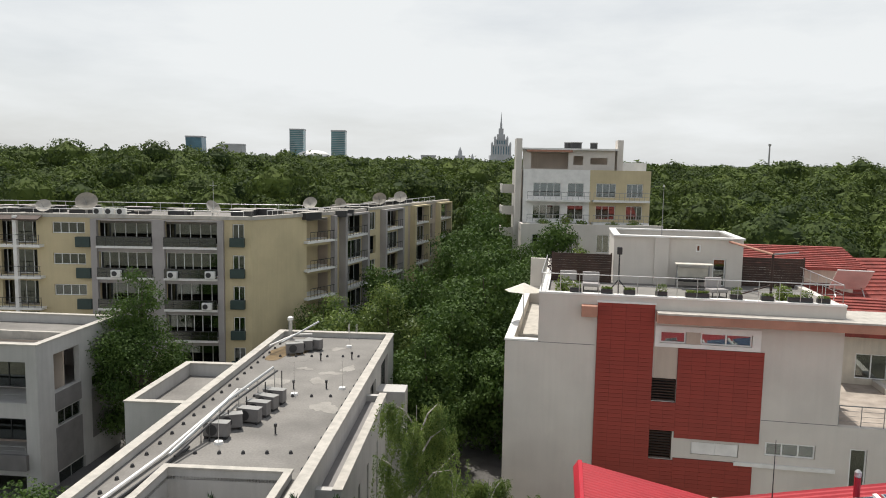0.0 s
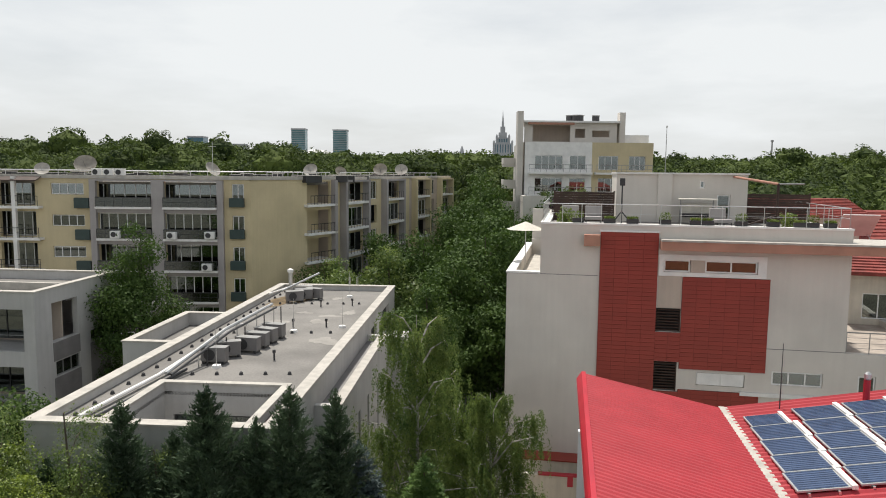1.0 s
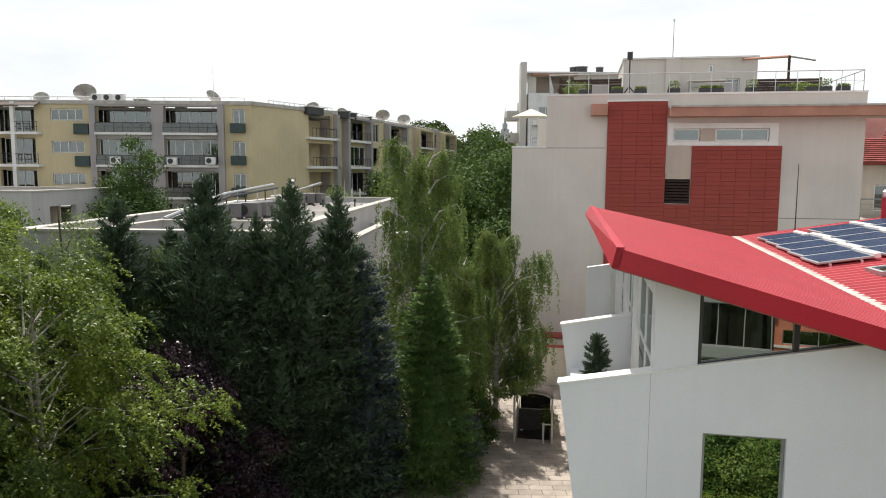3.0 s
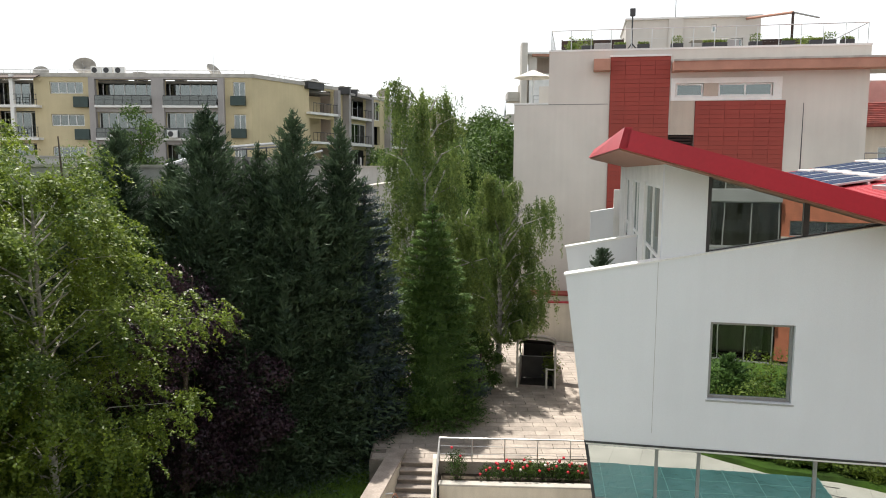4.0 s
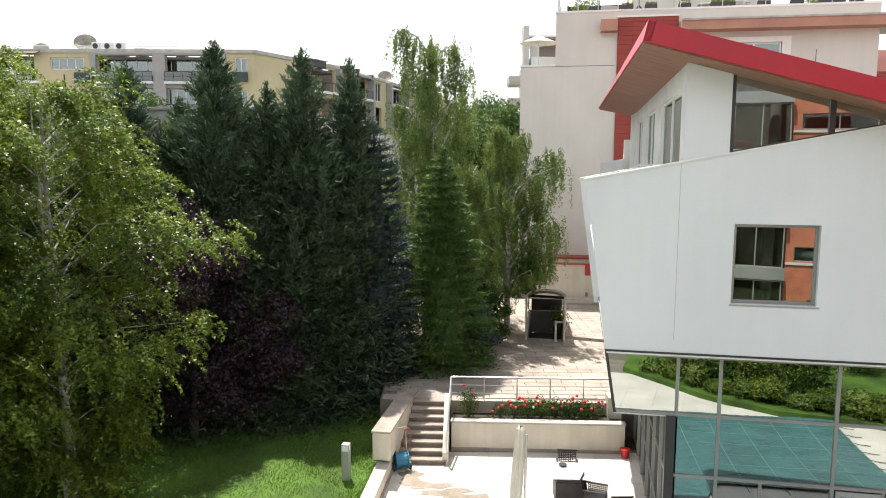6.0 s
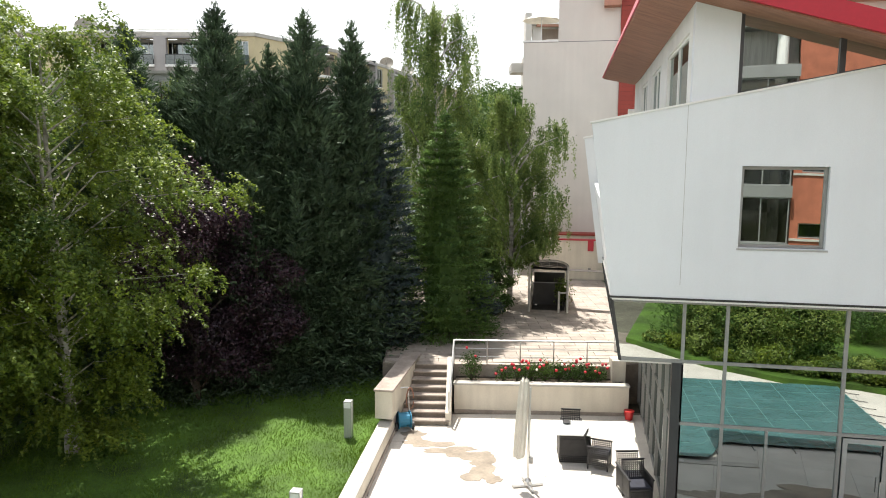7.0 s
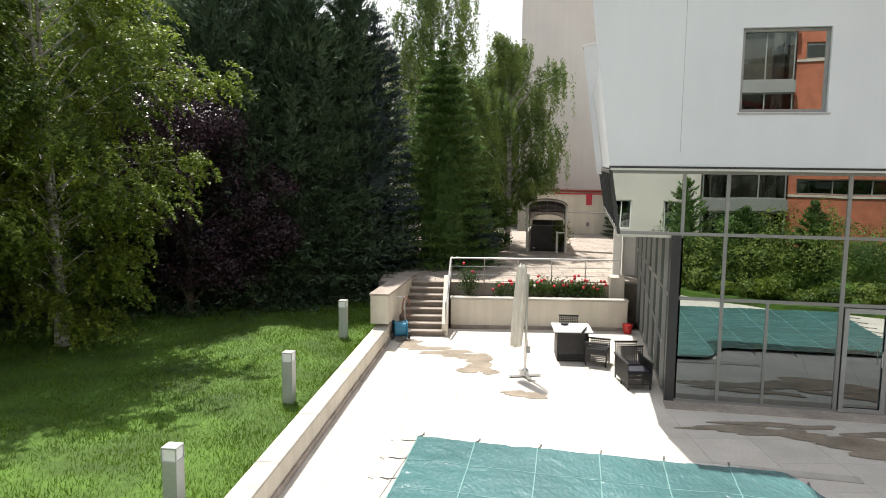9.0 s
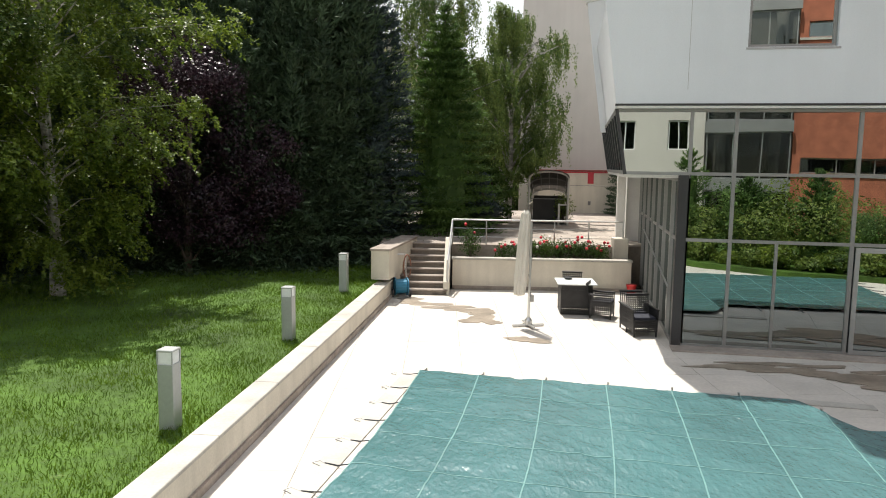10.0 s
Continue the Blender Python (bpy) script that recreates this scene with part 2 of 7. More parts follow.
L_CONIFER = leaf_mat("dark_conifer_needles", (0.024, 0.047, 0.025), (0.110, 0.165, 0.085), 0.22, 0.6)
# conifer green made deeper; the shade under the trees is in the colour
L_YEW = leaf_mat("shaded_yew_needles", (0.014, 0.026, 0.014), (0.034, 0.052, 0.026), 0.1, 0.6)
L_BLUE = leaf_mat("blue_spruce_needles", (0.030, 0.050, 0.052), (0.085, 0.122, 0.120), 0.10, 0.6)
L_SPRUCE = leaf_mat("green_spruce_needles", (0.036, 0.084, 0.022), (0.155, 0.255, 0.055), 0.26, 0.6)
L_PLUM = leaf_mat("purple_plum_leaves", (0.016, 0.008, 0.013), (0.058, 0.026, 0.040), 0.15, 0.35)
L_TREE = leaf_mat("deciduous_leaves", (0.030, 0.066, 0.012), (0.090, 0.150, 0.026), 0.26, 0.75)
L_FOREST = leaf_mat("woodland_leaves", (0.022, 0.042, 0.012), (0.120, 0.165, 0.032), 0.22, 0.9, 0.11)
L_SHRUB = leaf_mat("shrub_leaves", (0.070, 0.125, 0.024), (0.26, 0.32, 0.07), 0.36)
L_GRASS = leaf_mat("grass_blades", (0.062, 0.124, 0.007), (0.145, 0.235, 0.016), 0.33)


# ---- building blocks ----
def thing(name, m, label, category, group="", kind=""):
    ob = new(name)
    ob.empty_display_size = 0.2
    ob.matrix_basis = m
    return tagged(ob, label, category, group, kind)


def part(name, bm, material, parent=None, label=""):
    """Links a bmesh as one mesh object, under a thing or a part of one."""
    me = bpy.data.meshes.new(name)
    bm.to_mesh(me)
    bm.free()
    me.materials.append(material)
    ob = new(name, me)
    if parent is not None:
        ob.parent = parent
    return tagged(ob, label)


def raw(name, verts, faces, material, parent=None, label="", smooth=False):
    me = bpy.data.meshes.new(name)
    me.from_pydata([tuple(v) for v in verts], [], [tuple(f) for f in faces])
    me.materials.append(material)
    if smooth:
        me.shade_smooth()
    ob = new(name, me)
    if parent is not None:
        ob.parent = parent
    return tagged(ob, label)


def hexa(bm, p):
    """A solid from eight corners: four below, four above, each turning the same way."""
    v = [bm.verts.new(c) for c in p]
    for f in ((3, 2, 1, 0), (4, 5, 6, 7), (0, 1, 5, 4), (1, 2, 6, 5), (2, 3, 7, 6), (3, 0, 4, 7)):
        bm.faces.new([v[i] for i in f])
    return v


def box(bm, x0, x1, y0, y1, z0, z1):
    return hexa(bm, [(x0, y0, z0), (x1, y0, z0), (x1, y1, z0), (x0, y1, z0), (x0, y0, z1), (x1, y0, z1), (x1, y1, z1), (x0, y1, z1)])


def boxes(*rows):
    bm = bmesh.new()
    for r in rows:
        box(bm, *r)
    return bm


def soft_box(x0, x1, y0, y1, z0, z1, r=0.02, seg=2):
    bm = boxes((x0, x1, y0, y1, z0, z1))
    bmesh.ops.bevel(bm, geom=bm.edges[:], offset=r, segments=seg, affect="EDGES", profile=0.5)
    return bm


def tube(bm, pts, radii, seg=8, cap=True):
    """A round bar along a line of points."""
    pts = [Vector([float(c) for c in p]) for p in pts]
    radii = [float(r) for r in radii] if isinstance(radii, (list, tuple)) else [float(radii)] * len(pts)
    rings = []
    for i, p in enumerate(pts):
        d = (pts[min(i + 1, len(pts) - 1)] - pts[max(i - 1, 0)]).normalized()
        a = d.orthogonal().normalized() if abs(d.z) > 0.99 else d.cross(Vector((0, 0, 1))).normalized()
        b = d.cross(a)
        rings.append([bm.verts.new(p + radii[i] * (math.cos(k * math.tau / seg) * a + math.sin(k * math.tau / seg) * b)) for k in range(seg)])
    for r0, r1 in zip(rings, rings[1:]):
        for k in range(seg):
            bm.faces.new((r0[k], r0[(k + 1) % seg], r1[(k + 1) % seg], r1[k]))
    if cap:
        bm.faces.new(rings[0][::-1])
        bm.faces.new(rings[-1])
    return bm


def bar(pts, radii, seg=8):
    return tube(bmesh.new(), pts, radii, seg)


def prism(outline, depth, axis="y", start=0.0):
    """A flat outline (a, z) pushed through a thickness along y, or (x, y) along z."""
    bm = bmesh.new()
    put = (lambda a, b, d: (a, d, b)) if axis == "y" else (lambda a, b, d: (a, b, d))
    lo = [bm.verts.new(put(a, b, start)) for a, b in outline]
    hi = [bm.verts.new(put(a, b, start + depth)) for a, b in outline]
    bm.faces.new(lo)
    bm.faces.new(hi[::-1])
    for i in range(len(lo)):
        j = (i + 1) % len(lo)
        bm.faces.new((lo[j], lo[i], hi[i], hi[j]))
    bmesh.ops.recalc_face_normals(bm, faces=bm.faces[:])
    return bm


def holed(u0, u1, z0, z1, y0, y1, holes):
    """A wall in one piece with openings right through it: u along, z up, y its thickness."""
    us = sorted({u0, u1, *[round(min(max(h[k], u0), u1), 4) for h in holes for k in (0, 1)]})
    zs = sorted({z0, z1, *[round(min(max(h[k], z0), z1), 4) for h in holes for k in (2, 3)]})
    full = {}
    for i in range(len(us) - 1):
        for j in range(len(zs) - 1):
            a, b = (us[i] + us[i + 1]) / 2, (zs[j] + zs[j + 1]) / 2
            full[i, j] = not any(h[0] < a < h[1] and h[2] < b < h[3] for h in holes)
    bm, made = bmesh.new(), {}

    def v(i, j, y):
        if (i, j, y) not in made:
            made[i, j, y] = bm.verts.new((us[i], y, zs[j]))
        return made[i, j, y]
    for (i, j), solid in full.items():
        if not solid:
            continue
        bm.faces.new((v(i, j, y0), v(i + 1, j, y0), v(i + 1, j + 1, y0), v(i, j + 1, y0)))
        bm.faces.new((v(i, j + 1, y1), v(i + 1, j + 1, y1), v(i + 1, j, y1), v(i, j, y1)))
        for di, dj, p, q in ((-1, 0, (i, j + 1), (i, j)), (1, 0, (i + 1, j), (i + 1, j + 1)), (0, -1, (i, j), (i + 1, j)), (0, 1, (i + 1, j + 1), (i, j + 1))):
            if not full.get((i + di, j + dj), False):
                bm.faces.new((v(*q, y0), v(*p, y0), v(*p, y1), v(*q, y1)))
    return bm


def each(name, rows, material, parent, label=""):
    """One part for each of several alike bars or plates."""
    for r in rows:
        part(name, boxes(r), material, parent, label)


def window(parent, u0, u1, z0, z1, y, n=2, frame_m=None, glass=None, t=0.06, rows=1, name="window", curtain=None):
    """A framed window in a wall's own axes, its panes as parts of it."""
    frame_m, glass = frame_m or M_WHITEFRAME, glass or G_PANE
    w, h = (u1 - u0) / n, (z1 - z0) / rows
    gaps = [(u0 + k * w + (t if k == 0 else t / 2), u0 + (k + 1) * w - (t if k == n - 1 else t / 2), z0 + r * h + (t if r == 0 else t / 2), z0 + (r + 1) * h - (t if r == rows - 1 else t / 2)) for k in range(n) for r in range(rows)]
    bm = holed(u0, u1, z0, z1, y, y + 0.08, gaps)
    win = part(name, bm, frame_m, parent)
    for k in range(n):
        part("pane", boxes((u0 + k * w + t / 2, u0 + (k + 1) * w - t / 2, y + 0.035, y + 0.045, z0 + t / 2, z1 - t / 2)), glass, win)
    if curtain is not None:
        part("curtain", boxes((u0 + 0.1, u0 + (u1 - u0) * curtain, y + 0.25, y + 0.28, z0, z1)), M_CURTAIN, win, "pale drawn curtain")
    return win


def railing(parent, p0, p1, h=1.0, posts=6, rails=3, material=None, r=0.02, name="railing"):
    """Posts, a handrail and thinner bars between two points."""
    material = material or M_STEEL
    p0, p1 = Vector(p0), Vector(p1)
    rail = part("handrail", bar([p0 + Vector((0, 0, h)), p1 + Vector((0, 0, h))], r * 1.3), material, parent)
    for k in range(posts):
        p = p0.lerp(p1, k / (posts - 1))
        part("post", bar([p, p + Vector((0, 0, h))], r), material, parent)
    for k in range(1, rails):
        part("rail_bar", bar([p0 + Vector((0, 0, h * k / rails)), p1 + Vector((0, 0, h * k / rails))], r * 0.45, 6), material, parent)
    return rail


def leaves(name, centre, along, size, material, parent=None, width=0.55, rng=None, label="", face=None):
    """Many small leaf blades, each a pointed blade: centres, directions and lengths as arrays."""
    n = len(centre)
    side = rng.normal(size=(n, 3)) if face is None else np.cross(face, along)
    side -= along * np.sum(side * along, axis=1, keepdims=True)
    side /= np.linalg.norm(side, axis=1, keepdims=True) + 1e-9
    s = np.asarray(size).reshape(-1, 1) * np.ones((n, 1))
    v = np.stack([centre - along * s * 0.4 - side * s * width * 0.5, centre - along * s * 0.3 + side * s * width * 0.5, centre + along * s * 0.6], axis=1)
    me = bpy.data.meshes.new(name)
    me.vertices.add(3 * n)
    me.vertices.foreach_set("co", v.astype(np.float32).ravel())
    me.loops.add(3 * n)
    me.loops.foreach_set("vertex_index", np.arange(3 * n, dtype=np.int32))
    me.polygons.add(n)
    me.polygons.foreach_set("loop_start", np.arange(0, 3 * n, 3, dtype=np.int32))
    me.update(calc_edges=True)
    me.materials.append(material)
    ob = new(name, me)
    if parent is not None:
        ob.parent = parent
    return tagged(ob, label)


def unit(v):
    return v / (np.linalg.norm(v, axis=1, keepdims=True) + 1e-9)


def sphere_points(n, rng):
    return unit(rng.normal(size=(n, 3)))


def broadleaf(name, x, y, z0, height, radius, base, n, leaf, material, label, category="tree", seed=1, bark=None, lobes=26, droop=0.2, trunk=0.16, group="", tuft=(0.17, 0.42), hang=0.0):
    """A leafy tree: tapered trunk, limbs, and leaves in uneven tufts at the limbs' ends."""
    rng = np.random.default_rng(seed)
    tree = thing(name, pose(x, y, z0), label, category, group)
    bark = bark or M_BARK
    top = height * 0.93
    lean = rng.normal(0, 0.25, 2)
    trunk_pts = [(lean[0] * f * f, lean[1] * f * f, top * f) for f in np.linspace(0, 1, 7)]
    part("trunk", bar(trunk_pts, [trunk * (1 - 0.9 * f) + 0.012 for f in np.linspace(0, 1, 7)], 9), bark, tree)
    centres, sizes = [], []
    mid, half = (height + base) / 2, (height - base) / 2
    for k in range(lobes):
        d = sphere_points(1, rng)[0]
        f = (0.35 + 0.62 * rng.random() ** 0.6) * (1 + (0.26 * math.sin(3 * math.atan2(d[1], d[0]) + seed) * math.cos(5 * d[2] + seed) if hang else 0))
        c = np.array([d[0] * radius * f, d[1] * radius * f, mid + d[2] * half * f])
        taper = 1 - 0.45 * max(0, (c[2] - mid) / half)
        c[:2] *= taper
        centres.append(c)
        sizes.append(radius * rng.uniform(*tuft))
        h = max(base * 0.6, c[2] - rng.uniform(0.6, 1.6) * radius * 0.5)
        h = min(h, top * 0.95)
        q = np.array([lean[0] * (h / top) ** 2, lean[1] * (h / top) ** 2, h])
        m = (q + c) / 2 + np.array([0, 0, 0.12 * radius])
        if k % 2 == 0:
            part("branch", bar([q, m, c], [trunk * 0.32, trunk * 0.2, 0.01], 6), bark, tree)
    centres, sizes = np.array(centres), np.array(sizes)
    pick = rng.choice(len(centres), n, p=sizes ** 2 / np.sum(sizes ** 2))
    d = sphere_points(n, rng)
    r = rng.random((n, 1)) ** 0.28
    pos = centres[pick] + d * r * sizes[pick][:, None] * np.array([1.15, 1.15, 0.8])
    pos += rng.normal(0, 0.05 * radius, (n, 3))
    if hang:
        string = rng.integers(0, 40, n)
        low = (string % 5 < 2) * np.abs(np.sin(pick * 12.9 + string * 7.3)) * hang
        pos[:, :2] += (low[:, None] > 0.01) * 0.25 * sizes[pick][:, None] * np.stack([np.sin(string * 2.4 + pick), np.cos(string * 1.7 + pick)], axis=1)
        pos[:, 2] -= low * rng.random(n)
    pos[:, 2] = np.maximum(pos[:, 2], 0.15)
    face = unit(d + np.array([0, 0, 0.25]) + rng.normal(0, 0.42, (n, 3)))
    along = unit(np.cross(face, rng.normal(size=(n, 3))) + np.array([0, 0, -droop]))
    leaves("crown", pos, along, leaf * rng.uniform(0.6, 1.3, n), material, tree, 0.65, rng, "", face)
    return tree


def birch(name, x, y, z0, height, radius, base, sprays, per, leaf, label, seed=1, stems=2):
    """A silver birch: white forked stems, rising limbs, and leaves in flat layered sprays that droop at the tips."""
    rng = np.random.default_rng(seed)
    tree = thing(name, pose(x, y, z0), label, "tree", "birches")
    tops = []
    for k in range(stems):
        a = seed + k * 2.6
        dx, dy = 0.55 * math.cos(a) * (k > 0), 0.45 * math.sin(a) * (k > 0)
        top = height * (0.95 - 0.12 * k)
        pts = [(0.10 * (k > 0) + dx * f ** 1.4 + 0.06 * math.sin(5 * f + k), dy * f ** 1.4 + 0.05 * math.cos(4 * f + k), top * f) for f in np.linspace(0, 1, 9)]
        part("trunk", bar(pts, [0.105 * (1 - 0.88 * f) + 0.008 for f in np.linspace(0, 1, 9)], 9), M_BIRCH, tree)
        tops.append((dx, dy, top))
    limbs = 64
    pos, along, face = [], [], []
    each_limb = max(3, sprays // limbs)
    for k in range(limbs):
        f = base / height + (0.99 - base / height) * ((k + rng.random()) / limbs) ** 0.85
        a = k * 2.4 + rng.uniform(-0.5, 0.5)
        env = radius * min(1.0, 0.62 + 0.9 * f) * math.sin(math.pi * min(1.0, (1.03 - f) * 0.86 + 0.10)) ** 0.7
        reach = env * rng.uniform(0.62, 1.12)
        dx, dy, top = tops[k % stems]
        g = max(0.06, f - 0.42 * reach / height)
        q = np.array([dx * g ** 1.4, dy * g ** 1.4, min(height * g, top * 0.97)])
        tip = np.array([dx * g + math.cos(a) * reach, dy * g + math.sin(a) * reach, height * f])
        mid = (q + tip) / 2 + np.array([0, 0, 0.16 * reach])
        part("branch", bar([q, mid, tip], [0.026, 0.014, 0.004], 5), M_BIRCH, tree)
        for m in range(each_limb):
            w = 1.08 - 0.72 * rng.random() ** 1.3
            c = (1 - w) ** 2 * q + 2 * w * (1 - w) * mid + w * w * tip + rng.normal(0, 1, 3) * np.array([0.20, 0.20, 0.13]) * (0.4 + 0.3 * reach)
            b = a + rng.normal(0, 0.9)
            ln, wd = rng.uniform(0.45, 0.95), rng.uniform(0.16, 0.32)
            t = rng.random(per) ** 0.8
            off = rng.normal(0, 0.5, per) * wd * (1.15 - t)
            out = np.stack([np.cos(b) * ln * t - np.sin(b) * off, np.sin(b) * ln * t + np.cos(b) * off, -rng.uniform(0.35, 1.1) * ln * t * t + rng.normal(0, 0.045, per)], axis=1)
            pos.append(c + out)
            fc = unit(np.array([0.25 * math.cos(b), 0.25 * math.sin(b), 1.0]) + rng.normal(0, 0.48, (per, 3)))
            face.append(fc)
            along.append(unit(np.cross(fc, rng.normal(size=(per, 3))) + np.array([0, 0, -0.35])))
    pos, along, face = np.concatenate(pos), np.concatenate(along), np.concatenate(face)
    pos[:, 2] = np.maximum(pos[:, 2], 0.12)
    leaves("crown", pos, along, leaf * rng.uniform(0.6, 1.35, len(pos)), L_BIRCH, tree, 0.68, rng, "", face)
    return tree


def weeping(name, x, y, z0, height, radius, n_strands, material, label, seed=3, per=60, leaf=0.085, spread=1.0, clear=0.6):
    """A weeping birch: thin white trunk, arched limbs and hanging strings of small leaves."""
    rng = np.random.default_rng(seed)
    tree = thing(name, pose(x, y, z0), label, "tree", "weeping birches")
    part("trunk", bar([(0.05 * math.sin(4 * f), 0.04 * math.cos(5 * f), height * 0.96 * f) for f in np.linspace(0, 1, 9)], [0.13 * (1 - f) + 0.012 for f in np.linspace(0, 1, 9)], 9), M_BIRCH, tree)
    pos, along = [], []
    limbs = 26
    for k in range(limbs):
        f = 0.30 + 0.68 * (k + rng.uniform(0, 0.8)) / limbs
        a = k * 2.4 + rng.uniform(-0.4, 0.4)
        env = radius * (0.22 + 0.95 * math.sin(math.pi * min(1, (1.04 - f) / 0.95)) ** 0.85) * spread
        reach = env * rng.uniform(0.5, 1.25)
        q = np.array([0, 0, max(0.5, height * f - 0.75 * reach - 0.3)])
        tip = np.array([math.cos(a) * reach, math.sin(a) * reach, height * f])
        mid = (q + tip) / 2 + np.array([0, 0, 0.26 * reach])
        end = tip + np.array([math.cos(a) * 0.2, math.sin(a) * 0.2, -0.35])
        part("branch", bar([q, mid, tip, end], [0.05, 0.034, 0.014, 0.005], 6), M_BIRCH, tree)
        for m in range(int(n_strands / limbs)):
            w = rng.uniform(0.3, 1.08)
            p = (1 - w) ** 2 * q + 2 * w * (1 - w) * mid + w * w * tip + rng.normal(0, 1, 3) * np.array([0.16, 0.16, 0.10]) * (0.5 + 0.6 * reach)
            ln = min(rng.uniform(0.3, 1.0) ** 1.5 * (1.2 + 2.2 * (1 - f)) + 0.3, max(0.2, p[2] - clear))
            s = np.sort(rng.random(per))[:, None]
            drift = rng.normal(0, 0.10, 2)
            line = p + np.concatenate([(np.cos(a) * 0.14 + drift[0]) * np.sqrt(s), (np.sin(a) * 0.14 + drift[1]) * np.sqrt(s), -ln * s], axis=1)
            pos.append(line + rng.normal(0, 0.055, (per, 3)))
            al = rng.normal(0, 0.5, (per, 3))
            al[:, 2] -= 0.9
            along.append(unit(al))
    pos, along = np.concatenate(pos), np.concatenate(along)
    leaves("crown", pos, along, leaf * rng.uniform(0.6, 1.3, len(pos)), material, tree, 0.6, rng)
    return tree


def conifer(name, x, y, z0, height, radius, n, material, label, seed=5, sprig=0.26, power=0.75, rag=0.25, low=0.1, group="conifers", leaders=0, spike=1.0, tiers=0):
    """A conifer: straight trunk and whorls of drooping boughs feathered with sprigs."""
    rng = np.random.default_rng(seed)
    tree = thing(name, pose(x, y, z0), label, "tree", group)
    part("trunk", bar([(0, 0, 0), (0, 0, height * 0.5), (0, 0, height * 0.985)], [0.17, 0.1, 0.012], 8), M_BARK, tree)
    boughs = int(n / 45)
    pos, along, size = [], [], []
    for k in range(boughs):
        f = low / height + (0.975 - low / height) * rng.random() ** 1.1
        if tiers:
            f = (math.floor(f * tiers) + 0.5 + rng.normal(0, 0.13)) / tiers
        a = rng.uniform(0, math.tau)
        reach = radius * min(1.0, (1 - f) * spike) ** power * rng.uniform(1 - rag, 1 + rag) + 0.06
        rise = (0.5 * f - 0.28) if tiers else 1.15 * f - 0.30
        s = rng.random(45)[:, None] ** 0.45
        line = np.concatenate([np.cos(a) * reach * s, np.sin(a) * reach * s, height * f + reach * (rise * s - 0.12 * s * s + 0.22 * s ** 4)], axis=1)
        wide = 0.34 * reach * (1.1 - s * 0.8)
        off = rng.normal(0, 1, (45, 3)) * np.concatenate([wide, wide, wide * (0.12 if tiers else 0.4)], axis=1) * 0.6
        pos.append(line + off)
        out = np.array([[math.cos(a), math.sin(a), 0.3 + rise]]) + rng.normal(0, 0.5, (45, 3))
        along.append(unit(out))
        size.append(sprig * rng.uniform(0.5, 1.3, 45) * min(1.0, 0.42 + 2.0 * (1 - f)))
    for k in range(leaders):
        a, f = k * 2.4 + rng.uniform(0, 1), rng.uniform(0.50, 0.86)
        off = radius * rng.uniform(0.35, 0.75) * (1.12 - f) * 2.0
        t = rng.random(420) ** 1.4
        w = 0.44 * (1 - t) ** 0.9 + 0.02
        b = rng.uniform(0, math.tau, 420)
        s = rng.random(420) ** 0.5
        pos.append(np.stack([math.cos(a) * off + np.cos(b) * w * s, math.sin(a) * off + np.sin(b) * w * s, height * f - 2.3 + 2.3 * t + 0.25 * w * s], axis=1))
        along.append(unit(np.stack([np.cos(b), np.sin(b), 0.9 + 0 * b], axis=1) + rng.normal(0, 0.3, (420, 3))))
        size.append(sprig * rng.uniform(0.6, 1.25, 420))
    tipn = 160
    tz = rng.random(tipn) ** 0.7
    pos.append(np.stack([rng.normal(0, 0.05 + 0.10 * (1 - tz)), rng.normal(0, 0.05 + 0.10 * (1 - tz)), height * (0.86 + 0.15 * tz)], axis=1))
    along.append(unit(rng.normal(0, 0.45, (tipn, 3)) + np.array([0, 0, 0.8])))
    size.append(sprig * np.full(tipn, 0.8))
    pos, along, size = np.concatenate(pos), np.concatenate(along), np.concatenate(size)
    pos[:, 2] = np.maximum(pos[:, 2], 0.05)
    face = unit(np.array([0, 0, 1.0]) + rng.normal(0, 0.45, pos.shape)) if tiers else None
    leaves("crown", pos, along, size, material, tree, 0.30 if tiers else 0.26, rng, "", face)
    # inner boughs that close the crown
    seg, rings = 14, 9
    verts, faces = [], []
    for i in range(rings + 1):
        f = i / rings
        for j in range(seg):
            a = j * math.tau / seg
            r = radius * 0.42 * min(1.0, (1 - f) * spike) ** power * rng.uniform(0.7, 1.15) + 0.01
            verts.append((r * math.cos(a), r * math.sin(a), low + (height * 0.9 - low) * f))
    for i in range(rings):
        for j in range(seg):
            faces.append((i * seg + j, i * seg + (j + 1) % seg, (i + 1) * seg + (j + 1) % seg, (i + 1) * seg + j))
    raw("inner_crown", verts, faces, material, tree)
    return tree


